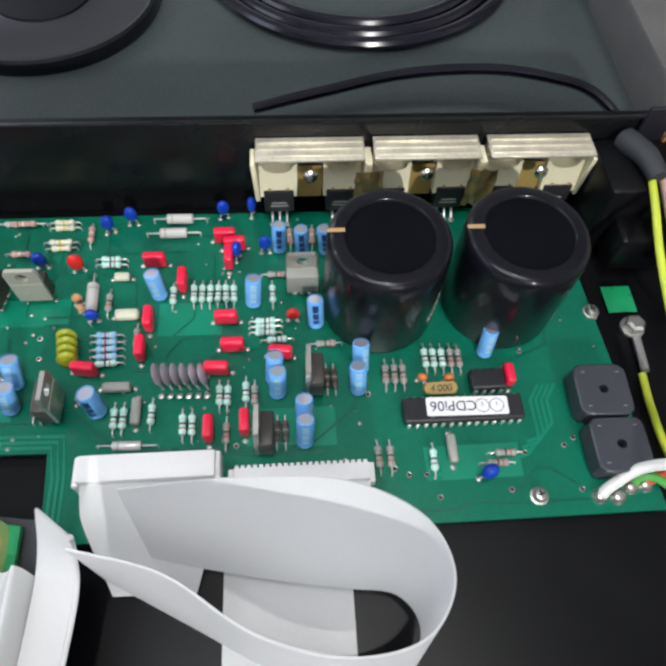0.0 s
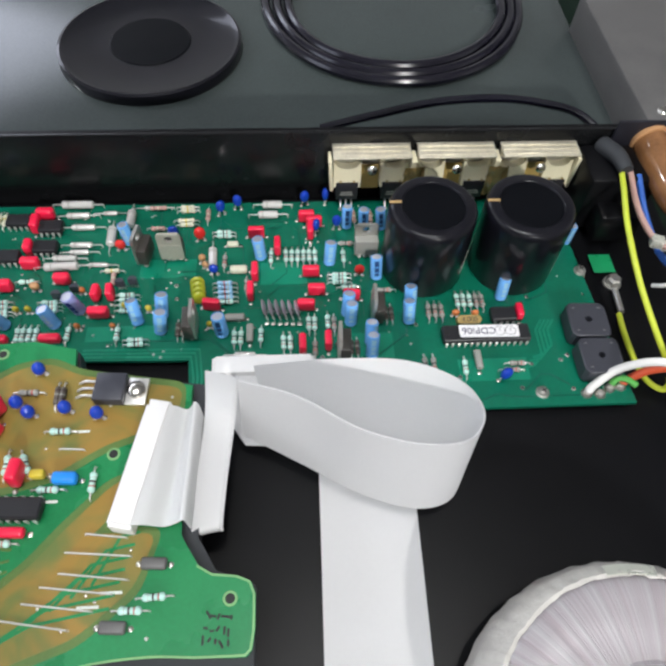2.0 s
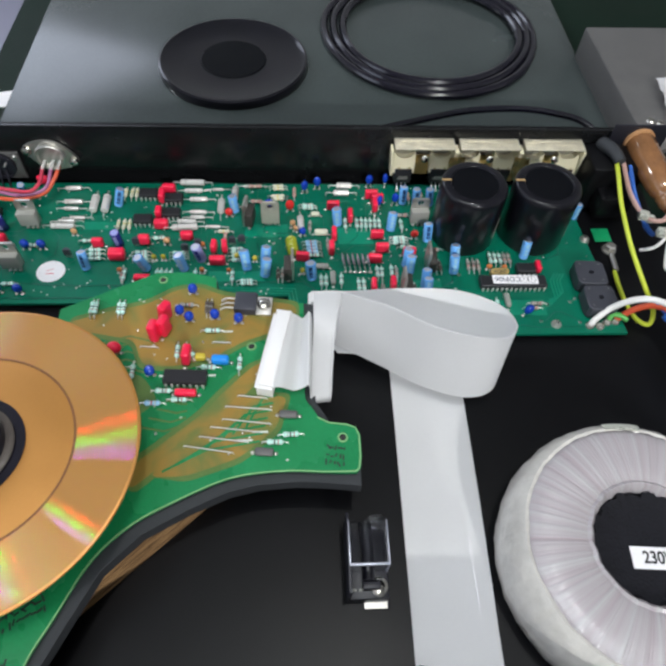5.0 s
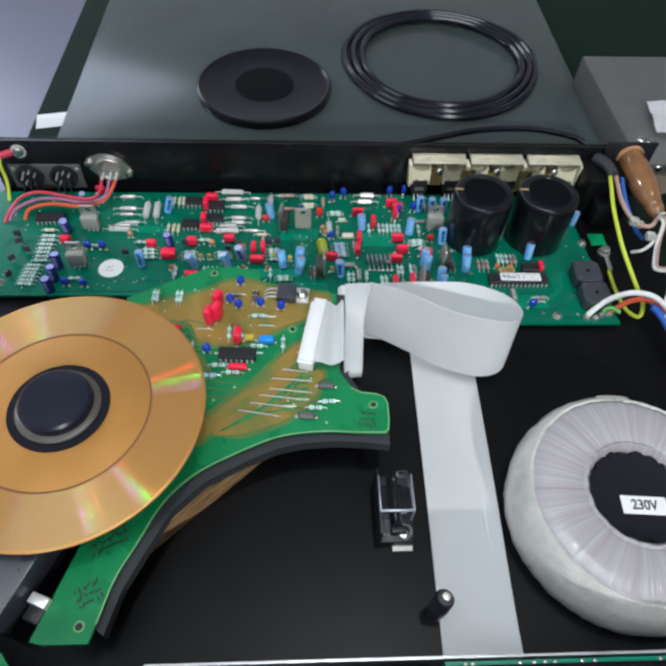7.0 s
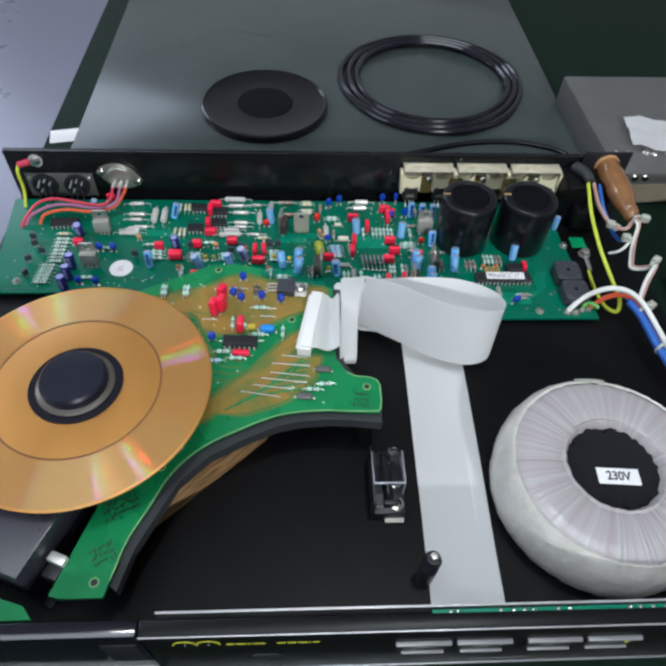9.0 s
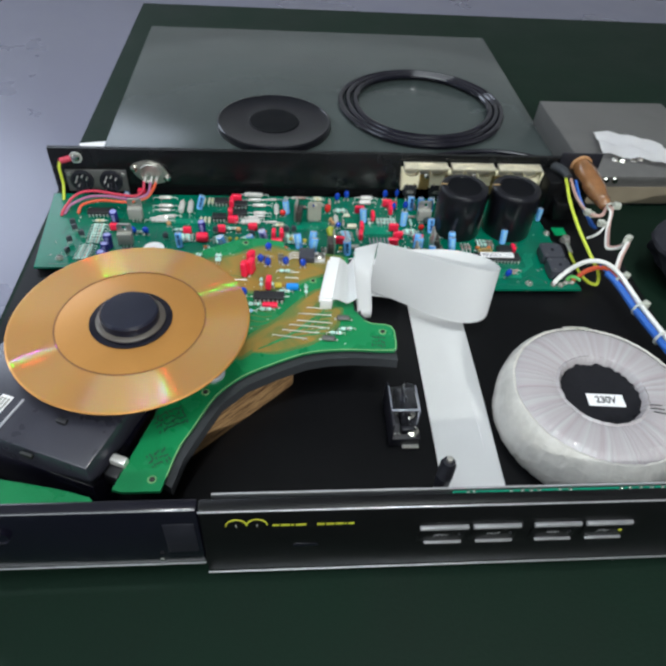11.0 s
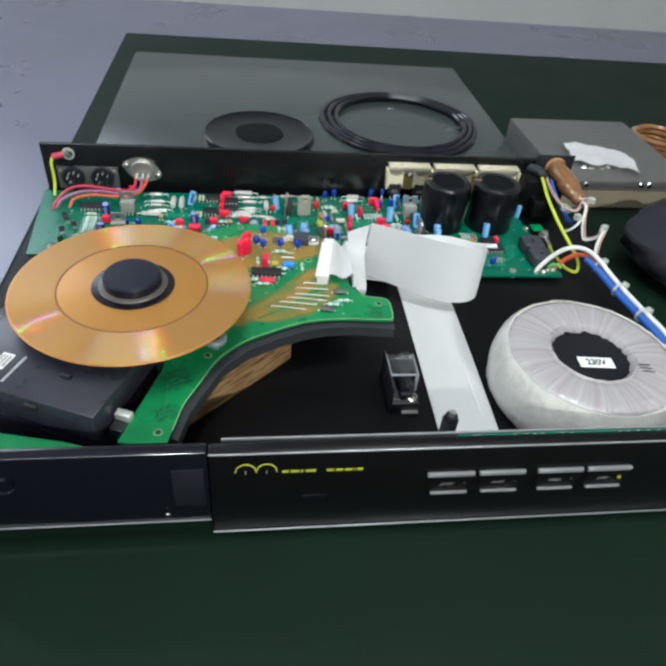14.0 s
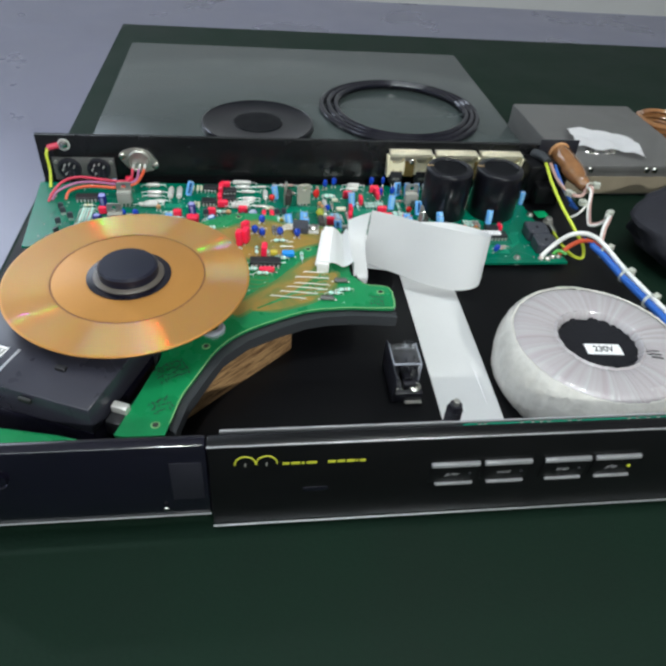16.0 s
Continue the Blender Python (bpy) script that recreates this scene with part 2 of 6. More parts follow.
def disc_material():
    """Gold disc: grooves stretch every highlight along the radius and split it by colour."""
    m = bpy.data.materials.new("gold_disc")
    m.use_nodes = True
    nt = m.node_tree
    n, link = nt.nodes, nt.links
    out = n["Material Output"]
    b = n["Principled BSDF"]
    b.inputs["Base Color"].default_value = (0.48, 0.228, 0.055, 1)
    b.inputs["Roughness"].default_value = 0.45
    b.inputs["Metallic"].default_value = 0.5
    b.inputs["Coat Weight"].default_value = 0.06
    b.inputs["Coat Roughness"].default_value = 0.05
    tan = n.new("ShaderNodeTangent")
    tan.direction_type, tan.axis = "RADIAL", "Z"
    total = None
    for colour, turn in (((1.0, 0.0, 0.0, 1), -0.0110), ((0.0, 1.0, 0.0, 1), 0.0), ((0.0, 0.12, 0.18, 1), 0.0060), ((0.20, 0.0, 0.45, 1), 0.0115)):
        g = n.new("ShaderNodeBsdfAnisotropic")
        g.inputs["Color"].default_value = colour
        g.inputs["Roughness"].default_value = 0.14
        g.inputs["Anisotropy"].default_value = 0.99
        g.inputs["Rotation"].default_value = turn
        link.new(tan.outputs[0], g.inputs["Tangent"])
        if total is None:
            total = g.outputs[0]
        else:
            a = n.new("ShaderNodeAddShader")
            link.new(total, a.inputs[0])
            link.new(g.outputs[0], a.inputs[1])
            total = a.outputs[0]
    mix = n.new("ShaderNodeMixShader")
    mix.inputs[0].default_value = 0.17
    link.new(b.outputs[0], mix.inputs[1])
    link.new(total, mix.inputs[2])
    link.new(mix.outputs[0], out.inputs["Surface"])
    return m


M["disc"] = disc_material()
M["gold_plain"] = material("gold_plain", (0.48, 0.228, 0.055), 0.40, metal=0.45, vary=0.06, coat=0.1)


def soft_copper_material():
    """Copper under lacquer: olive-orange that fades into the green lacquer in soft patches."""
    m = material("pcb_copper", (0.30, 0.20, 0.045), 0.34, vary=0.2, scale=50)
    nt = m.node_tree
    b = nt.nodes["Principled BSDF"]
    co, nz, rp = (nt.nodes.new("ShaderNode" + k) for k in ("TexCoord", "TexNoise", "ValToRGB"))
    nz.inputs["Scale"].default_value, nz.inputs["Detail"].default_value, nz.inputs["Distortion"].default_value = 55, 3, 0.8
    rp.color_ramp.elements[0].position, rp.color_ramp.elements[0].color = 0.30, (0.13, 0.17, 0.045, 1)
    rp.color_ramp.elements[1].position, rp.color_ramp.elements[1].color = 0.58, (0.31, 0.19, 0.040, 1)
    nt.links.new(co.outputs["Object"], nz.inputs["Vector"])
    nt.links.new(nz.outputs["Fac"], rp.inputs["Fac"])
    nt.links.new(rp.outputs[0], b.inputs["Base Color"])
    return m


M["pcb_copper"] = soft_copper_material()
M["pcb_mid"] = material("pcb_mid", (0.105, 0.18, 0.048), 0.32, vary=0.25, scale=60)


def ribbon_material():
    """Thin white cable insulation that lets some light through."""
    m = material("ribbon", (0.84, 0.84, 0.84), 0.42, vary=0.05, scale=25)
    nt = m.node_tree
    b, out = nt.nodes["Principled BSDF"], nt.nodes["Material Output"]
    tr, mix = nt.nodes.new("ShaderNodeBsdfTranslucent"), nt.nodes.new("ShaderNodeMixShader")
    tr.inputs["Color"].default_value = (0.88, 0.88, 0.88, 1)
    mix.inputs[0].default_value = 0.42
    nt.links.new(b.outputs[0], mix.inputs[1])
    nt.links.new(tr.outputs[0], mix.inputs[2])
    nt.links.new(mix.outputs[0], out.inputs["Surface"])
    return m


M["ribbon"] = ribbon_material()
M["drive_grey"] = material("drive_grey", (0.030, 0.030, 0.042), 0.30, vary=0.2, spec=0.6, bump=0.00003)
M["clear"] = material("clear_cover", (0.80, 0.82, 0.85), 0.05, vary=0.05, trans=1.0, ior=1.30, rough_vary=0.03, spec=0.2)
M["clip_metal"] = material("clip_metal", (0.80, 0.75, 0.60), 0.34, metal=0.6, vary=0.25, scale=200)
M["slab"] = material("slab", (0.050, 0.045, 0.040), 0.4, vary=0.25, spec=0.4)
M["plate"] = material("plate", (0.46, 0.44, 0.37), 0.35, metal=0.25, vary=0.2)
M["earth"] = material("earth_wire", (0.56, 0.64, 0.05), 0.4)


# ---- building helpers ----
def mesh_of(name, bm, mat, smooth=True):
    me = bpy.data.meshes.new(name)
    bm.normal_update()
    bm.to_mesh(me)
    bm.free()
    mats = mat if isinstance(mat, (list, tuple)) else [mat]
    for k in mats:
        me.materials.append(M[k])
    if smooth:
        me.shade_smooth()
        me.set_sharp_from_angle(angle=radians(35))
    return me


def thing(name, label, category, at=(0, 0, 0), turn=0.0, group="", kind=""):
    ob = new(name)
    ob.empty_display_size = 0.005
    ob.matrix_world = pose(*at, 0, 0, turn)
    return tagged(ob, label, category, group, kind)


def part(name, bm, mat, parent=None, label="", m=None, smooth=True):
    ob = new(name, mesh_of(name, bm, mat, smooth))
    ob.parent = parent
    if m is not None:
        ob.matrix_basis = m
    if label:
        ob["label"] = label
    return ob


def box(sx, sy, sz, at=(0, 0, 0), bevel=0.0, seg=2, bm=None):
    """A box that stands on at, its base's centre."""
    bm = bm or bmesh.new()
    r = bmesh.ops.create_cube(bm, size=1)
    vs = r["verts"]
    bmesh.ops.transform(bm, verts=vs, matrix=Matrix.Translation((at[0], at[1], at[2] + sz / 2)) @ Matrix.Diagonal((sx, sy, sz, 1)))
    if bevel:
        es = list({e for v in vs for e in v.link_edges})
        bmesh.ops.bevel(bm, geom=es, offset=bevel, segments=seg, affect="EDGES", profile=0.5, clamp_overlap=True)
    return bm


def lathe(profile, n=24, bm=None, m=None, mats=None):
    """Turns a profile of (radius, height) round z. mats: a material index for each step."""
    bm = bm or bmesh.new()
    rings = []
    for r, z in profile:
        if r < 1e-7:
            rings.append([bm.verts.new((0, 0, z))])
        else:
            rings.append([bm.verts.new((r * math.cos(2 * math.pi * k / n), r * math.sin(2 * math.pi * k / n), z)) for k in range(n)])
    for j, (a, b) in enumerate(zip(rings, rings[1:])):
        for k in range(n):
            q = [a[k % len(a)], a[(k + 1) % len(a)], b[(k + 1) % len(b)], b[k % len(b)]]
            q = list(dict.fromkeys(q))
            if len(q) > 2:
                f = bm.faces.new(q)
                f.material_index = mats[j] if mats else 0
    if m is not None:
        bmesh.ops.transform(bm, verts=[v for r in rings for v in r], matrix=m)
    return bm


def prism(outline, z0, z1, bm=None, bevel=0.0):
    bm = bm or bmesh.new()
    lo = [bm.verts.new((x, y, z0)) for x, y in outline]
    hi = [bm.verts.new((x, y, z1)) for x, y in outline]
    n = len(outline)
    area = sum(outline[k - 1][0] * outline[k][1] - outline[k][0] * outline[k - 1][1] for k in range(n))
    if area < 0:
        lo, hi = lo[::-1], hi[::-1]
    bm.faces.new(hi)
    bm.faces.new(lo[::-1])
    for k in range(n):
        bm.faces.new((lo[k], lo[(k + 1) % n], hi[(k + 1) % n], hi[k]))
    if bevel:
        es = [e for e in bm.edges if all(v in hi for v in e.verts)]
        bmesh.ops.bevel(bm, geom=es, offset=bevel, segments=2, affect="EDGES")
    return bm


def spline(points, n=8):
    """A smooth run of points through those given."""
    p = [Vector(q) for q in points]
    p = [2 * p[0] - p[1]] + p + [2 * p[-1] - p[-2]]
    out = []
    for a, b, c, d in zip(p, p[1:], p[2:], p[3:]):
        for k in range(n):
            t = k / n
            out.append(0.5 * (2 * b + (c - a) * t + (2 * a - 5 * b + 4 * c - d) * t * t + (3 * b - a - 3 * c + d) * t ** 3))
    out.append(p[-2])
    return out


def tube(points, r, n=8, sides=8, bm=None, r_end=None, cap=True):
    """A round wire along a smooth run of points."""
    bm = bm or bmesh.new()
    run = spline(points, n) if n > 1 else [Vector(q) for q in points]
    side = None
    rings = []
    for k, c in enumerate(run):
        d = (run[min(k + 1, len(run) - 1)] - run[max(k - 1, 0)]).normalized()
        if side is None:
            side = d.orthogonal().normalized()
        side = (side - d * side.dot(d)).normalized()
        up = d.cross(side)
        rad = r if r_end is None else r + (r_end - r) * k / (len(run) - 1)
        rings.append([bm.verts.new(c + rad * (math.cos(2 * math.pi * j / sides) * side + math.sin(2 * math.pi * j / sides) * up)) for j in range(sides)])
    for a, b in zip(rings, rings[1:]):
        for j in range(sides):
            bm.faces.new((a[j], a[(j + 1) % sides], b[(j + 1) % sides], b[j]))
    if cap:
        bm.faces.new(rings[0][::-1])
        bm.faces.new(rings[-1])
    return bm


def band(low, high, thick=0.0005, n=8):
    """A flat cable between two edge lines, with thickness."""
    bm = bmesh.new()
    a, b = spline(low, n), spline(high, n)
    m = 6
    rows = [[p.lerp(q, k / m) for k in range(m + 1)] for p, q in zip(a, b)]
    off = []
    for i, r in enumerate(rows):
        along = rows[min(i + 1, len(rows) - 1)][m // 2] - rows[max(i - 1, 0)][m // 2]
        off.append(along.cross(r[-1] - r[0]).normalized() * thick / 2)
    front = [[bm.verts.new(p + o) for p in r] for r, o in zip(rows, off)]
    back = [[bm.verts.new(p - o) for p in r] for r, o in zip(rows, off)]
    for f, g in zip(zip(front, front[1:]), zip(back, back[1:])):
        for k in range(m):
            bm.faces.new((f[0][k], f[0][k + 1], f[1][k + 1], f[1][k]))
            bm.faces.new((g[0][k], g[1][k], g[1][k + 1], g[0][k + 1]))
        for k in (0, m):
            bm.faces.new((f[0][k], f[1][k], g[1][k], g[0][k]))
    for r, s in ((front[0], back[0]), (front[-1], back[-1])):
        for k in range(m):
            bm.faces.new((r[k], r[k + 1], s[k + 1], s[k]))
    bmesh.ops.recalc_face_normals(bm, faces=bm.faces[:])
    return bm


def rounded(points, r=0.003, n=4):
    """An outline whose corners are rounded."""
    out = []
    m = len(points)
    for k in range(m):
        p, a, b = Vector(points[k]), Vector(points[k - 1]), Vector(points[(k + 1) % m])
        u, v = (a - p), (b - p)
        d = min(r, u.length * 0.45, v.length * 0.45)
        s, e = p + u.normalized() * d, p + v.normalized() * d
        for j in range(n + 1):
            t = j / n
            out.append(tuple((1 - t) ** 2 * s + 2 * t * (1 - t) * p + t * t * e))
    return out


ZB = 0.0042          # top of the main board
ZT = 0.032           # top of the drawer's board
X0, X1 = -0.2455, 0.182
YB, YF = 0.2105, -0.0822

# ---- the room ----
ROOM = 2.6
part("floor", box(2 * ROOM, 2 * ROOM, 0.02, (0, 0, -0.80)), "room_dark")
tagged(bpy.data.objects["floor"], "plain dark floor of the workshop", "floor", kind="structure")
tagged(part("ceiling", box(2 * ROOM, 2 * ROOM, 0.02, (0, 0, 2.35)), "room"), "plain white painted ceiling", "ceiling", kind="structure")
for nm, sx, sy, px, py in (("wall_north", 2 * ROOM, 0.1, 0, ROOM), ("wall_south", 2 * ROOM, 0.1, 0, -ROOM), ("wall_east", 0.1, 2 * ROOM, ROOM, 0), ("wall_west", 0.1, 2 * ROOM, -ROOM, 0)):
    tagged(part(nm, box(sx, sy, 3.13, (px, py, -0.78)), "room"), "plain pale painted workshop wall", "wall", kind="structure")

# ---- workbench ----
ZTAB = -0.018
tagged(part("workbench", box(2.2, 1.5, 0.03, (0.1, 0.15, ZTAB - 0.03), 0.002), "bench_left"), "blue-grey laminate workbench top", "workbench", kind="structure")
bench = bpy.data.objects["workbench"]
for lx in (-0.93, 1.13):
    for ly in (-0.53, 0.83):
        part("bench_leg", box(0.05, 0.05, 0.732 + 0.0, (lx, ly, -0.78), 0.003), "steel_grey", bench, "square grey steel leg")
mat_ob = part("cutting_mat", box(0.95, 1.2, 0.002, (0.217, 0.10, ZTAB), 0.0005), "mat_green")
tagged(mat_ob, "dark green rubber bench mat beside the player", "mat")

# ---- chassis ----
chassis = thing("player_chassis", "open black steel disc player chassis tray", "chassis")
bm = box(X1 - X0, YB - YF, 0.0015, ((X0 + X1) / 2, (YB + YF) / 2, -0.0015))
part("base_plate", bm, "black_paint", chassis)
part("back_panel", box(X1 - X0, 0.002, 0.0425, ((X0 + X1) / 2, YB + 0.001, -0.003), 0.0004), "panel_paint", chassis)
part("top_flange", box(X1 - X0, 0.0016, 0.0012, ((X0 + X1) / 2, YB + 0.0028, 0.0382)), "black_paint", chassis)
for fx in (-0.21, 0.15):
    for fy in (-0.06, 0.18):
        part("foot", lathe([(0, ZTAB + 0.002), (0.011, ZTAB + 0.002), (0.012, ZTAB + 0.005), (0.010, -0.0016), (0, -0.0016)], 20), "dark_plastic", chassis, m=pose(fx, fy, 0))

# ---- main board ----
board = thing("main_circuit_board", "long green circuit board crowded with through-hole parts", "circuit board")
XL, XR, YFR, YFL, YBK = -0.2385, 0.1362, 0.0943, 0.1157, 0.2045
outline = [(XL, YFL), (-0.0800, YFL), (-0.0800, 0.1205), (-0.0380, 0.1195), (-0.0370, 0.1050), (-0.0370, YFR), (XR, YFR), (0.1285, YBK), (XL - 0.0085, YBK)]
part("board_laminate", prism(outline, ZB - 0.0016, ZB), "solder_mask", board)
for sx, sy in ((0.1, 0.1), (0.131, 0.1592), (-0.2237, 0.125), (-0.05, 0.19)):
    part("standoff", lathe([(0, 0), (0.003, 0), (0.003, ZB - 0.0016), (0, ZB - 0.0016)], 12), "zinc", board, m=pose(sx, sy, 0))

# ---- front panel ----
front = thing("front_panel", "black front fascia with four slim grey buttons", "front panel")
FY = -0.0905
FT, FB = 0.0462, -0.0104
bm = box(X1 + 0.002 - (-0.107), 0.0058, FT - FB, ((X1 + 0.002 - 0.107) / 2, FY + 0.0029, FB), 0.0010)
part("fascia", bm, "fascia", front)
bm = box(0.139, 0.0062, FT + 0.0010, (-0.107 - 0.0003 - 0.0695, FY + 0.0030, -0.0008), 0.0012)
part("drawer_door", bm, "gloss_black", front, "glossy black swing drawer door")

# ---- disc drawer board ----
drawer = thing("drawer_circuit_board", "light green drawer circuit board with copper-coloured tracks", "circuit board")
arc = [(-0.1245, -0.066), (-0.1205, -0.0500), (-0.1146, -0.0375), (-0.1055, -0.0190), (-0.0930, -0.0065), (-0.0765, 0.0026), (-0.0620, 0.0090), (-0.0505, 0.0116), (-0.0360, 0.0125), (-0.0240, 0.0118)]
tab = [(-0.0150, 0.0112), (-0.0102, 0.0112), (-0.0087, 0.0130), (-0.0080, 0.0180), (-0.0080, 0.0270), (-0.0094, 0.0303), (-0.0130, 0.0318), (-0.0200, 0.0326), (-0.0245, 0.0352)]
rest = [(-0.0300, 0.0440), (-0.0300, 0.0935), (-0.0700, 0.1000), (-0.0710, 0.1090), (-0.0850, 0.1125), (-0.0990, 0.1120), (-0.1389, 0.0910), (-0.1700, 0.0600), (-0.225, 0.0300)]
edge = [(-0.1472, -0.0712), (-0.1430, -0.0725), (-0.1260, -0.0725)] + [tuple(q)[:2] for q in spline([(x, y, 0) for x, y in arc], 4)]
part("laminate", prism(edge + tab + rest[:-2] + [(-0.1389, 0.0600), (-0.1320, 0.0300), (-0.1325, -0.0257)], ZT - 0.0016, ZT), "pcb_leaf", drawer)
part("front_laminate", prism([(-0.2250, -0.0600), (-0.1961, -0.0648), (-0.1701, -0.0704), (-0.1560, -0.0748), (-0.1515, -0.0800), (-0.2250, -0.0800)], ZT - 0.0016, ZT), "pcb_leaf", drawer)

disc = thing("compact_disc", "gold optical disc lying clamped on the drive", "disc", (-0.1488, 0.0133, 0.0538))
part("disc_plate", lathe([(0.0075, -0.0006), (0.0596, -0.0006), (0.060, -0.0003), (0.060, 0.0003), (0.0596, 0.0005), (0.0075, 0.0005)], 128), "gold_plain", disc)
part("recorded_band", lathe([(0.0378, 0.00050), (0.0378, 0.00058), (0.0590, 0.00058), (0.0590, 0.00050)], 128), "disc", disc, "grooved gold band that splits light into colours")
puck = thing("disc_clamp", "round dark magnetic disc clamp on the hub", "clamp", (-0.1488, 0.0133, 0.0545))
part("clamp_puck", lathe([(0, 0), (0.0135, 0), (0.0145, 0.001), (0.0145, 0.0060), (0.0135, 0.0070), (0, 0.0072)], 48), "puck", puck)

# ---- toroidal transformer ----
def ragged(bm, amount, beyond):
    """Roughens the outer rim of a turned shape."""
    for v in bm.verts:
        r = math.hypot(v.co.x, v.co.y)
        if r > beyond:
            k = 1 + amount * (noise.noise(v.co * 260) + 0.6 * noise.noise(v.co * 700)) / r
            v.co.x, v.co.y = v.co.x * k, v.co.y * k
            v.co.z += amount * 0.4 * noise.noise(v.co * 300 + Vector((5, 2, 1)))
    return bm


TX, TY = 0.0972, -0.0192
tor = thing("toroidal_transformer", "film-wrapped toroidal mains transformer on the chassis floor", "transformer", (TX, TY, 0))


def creased(bm, amount, count, seed):
    """Raises radial creases in a turned shape, as film pulled tight over a winding has."""
    for v in bm.verts:
        a = math.atan2(v.co.y, v.co.x)
        k = noise.noise(Vector((math.cos(a) * count, math.sin(a) * count, seed))) + 0.5 * noise.noise(Vector((math.cos(a) * count * 2.7, math.sin(a) * count * 2.7, seed + 4)))
        r = math.hypot(v.co.x, v.co.y)
        v.co.z += amount * k * min(1, max(0, (r - 0.0225) / 0.010))
        v.co.x *= 1 + 0.35 * amount * k / r
        v.co.y *= 1 + 0.35 * amount * k / r
    return bm


prof = [(0.0212, 0.004), (0.0212, 0.0280), (0.0217, 0.0308), (0.0228, 0.0328), (0.0250, 0.0340), (0.029, 0.0345), (0.034, 0.0346), (0.040, 0.0342), (0.0440, 0.0333), (0.0462, 0.0318), (0.0485, 0.0285), (0.0508, 0.022), (0.0512, 0.012), (0.0495, 0.004), (0.046, 0.0), (0.03, 0)]
part("winding", creased(lathe(prof, 480), 0.00013, 40, 1.0), "film", tor)
part("hub_cap", ragged(lathe([(0, 0.003), (0.0206, 0.003), (0.0211, 0.0303), (0.0204, 0.0311), (0.0180, 0.0302), (0.0100, 0.0297), (0, 0.0296)], 120), 0.0026, 0.019), "hub_pitch", tor, "black ragged potted centre")

# ---- reservoir capacitors ----
def big_capacitor(x, y, r, h):
    cap = thing("reservoir_capacitor", "large black snap-in electrolytic capacitor with gold stripe", "capacitor", (x, y, ZB), group="reservoir capacitors")
    part("can", lathe([(0, 0), (r * 0.97, 0), (r, 0.0012), (r, h - 0.0035), (r * 0.99, h - 0.0022), (r * 0.965, h - 0.0011), (r * 0.93, h - 0.0004), (r * 0.87, h - 0.0001), (r * 0.73, h), (r * 0.71, h - 0.0004), (r * 0.70, h - 0.0010)], 72), "sleeve_black", cap)
    part("top_plate", lathe([(r * 0.715, h - 0.0014), (r * 0.705, h - 0.0008), (0, h - 0.0007)], 64), "sleeve_top", cap)
    return cap


big_capacitor(0.0603, 0.1645, 0.0178, 0.0375)
big_capacitor(0.0996, 0.1645, 0.0179, 0.0375)

# ---- ribbon cables ----
rib = thing("floor_ribbon_cable", "wide white flat cable lying along the chassis floor", "cable")
part("flat_cable", band([(0.0118, 0.090, 0.0012), (0.0115, 0.05, 0.0012), (0.0108, 0.0, 0.0012), (0.0100, -0.05, 0.0012), (0.0095, -0.079, 0.0012)],
                        [(0.0458, 0.090, 0.0012), (0.0455, 0.05, 0.0012), (0.0446, 0.0, 0.0012), (0.0432, -0.05, 0.0012), (0.0428, -0.079, 0.0012)]), "ribbon", rib)
loop = thing("looped_ribbon_cable", "white flat cable standing on edge in a wide loop", "cable")
low = [(-0.0150, 0.0835, 0.0130), (0.0060, 0.0720, 0.0115), (0.0250, 0.0615, 0.0100), (0.0430, 0.0555, 0.0100), (0.0555, 0.0575, 0.0110), (0.0610, 0.0680, 0.0105), (0.0560, 0.0765, 0.0090), (0.0420, 0.0790, 0.0085), (0.0200, 0.0830, 0.0080), (-0.0060, 0.0890, 0.0075)]
high = [(-0.0128, 0.0845, 0.0510), (0.0055, 0.0790, 0.0495), (0.0230, 0.0675, 0.0505), (0.0407, 0.0625, 0.0493), (0.0570, 0.0655, 0.0440), (0.0650, 0.0775, 0.0375), (0.0600, 0.0910, 0.0340), (0.0420, 0.1000, 0.0330), (0.0150, 0.1020, 0.0320), (-0.0100, 0.1010, 0.0310)]
part("flat_cable", band(low, high), "ribbon", loop)

# ---- components of the boards ----
PROTO = {}


def place(key, make, x, y, z, turn, tilt=None):
    """The first thing of a kind is built, the next ones are copies that share its meshes."""
    m = pose(x, y, z, 0, 0, turn)
    if tilt:
        m = Matrix.Translation((x, y, z)) @ Euler((radians(tilt[0]), radians(tilt[1]), 0)).to_matrix().to_4x4() @ pose(0, 0, 0, 0, 0, turn)
    if key not in PROTO:
        PROTO[key] = make()
        PROTO[key].matrix_basis = m
        return PROTO[key]
    return copy_thing(PROTO[key], m)


ALONG_X = Matrix.Rotation(radians(90), 4, "Y")
RES = {
    "aqua": ("body_aqua", ("band_red", "band_dark", "band_red"), "aqua film resistor with coloured bands, soldered flat"),
    "blue": ("body_blue", ("band_dark", "band_red", "body_cream"), "sky-blue film resistor with pale end, soldered flat"),
    "grey": ("body_grey", ("band_dark", "band_dark", "band_red"), "grey-green film resistor with dark bands"),
    "dark": ("body_dark", ("band_dark", "body_grey", "band_dark"), "small dark brown diode with tinned leads"),
    "cream": ("body_cream", ("body_silver", "yellow_bead"), "cream film resistor with pale bands"),
    "silver": ("body_silver", ("body_grey",), "silvery axial foil capacitor with long leads"),
    "pink": ("rose_wire", ("band_dark", "body_cream"), "pale pink resistor with thin bands"),
}


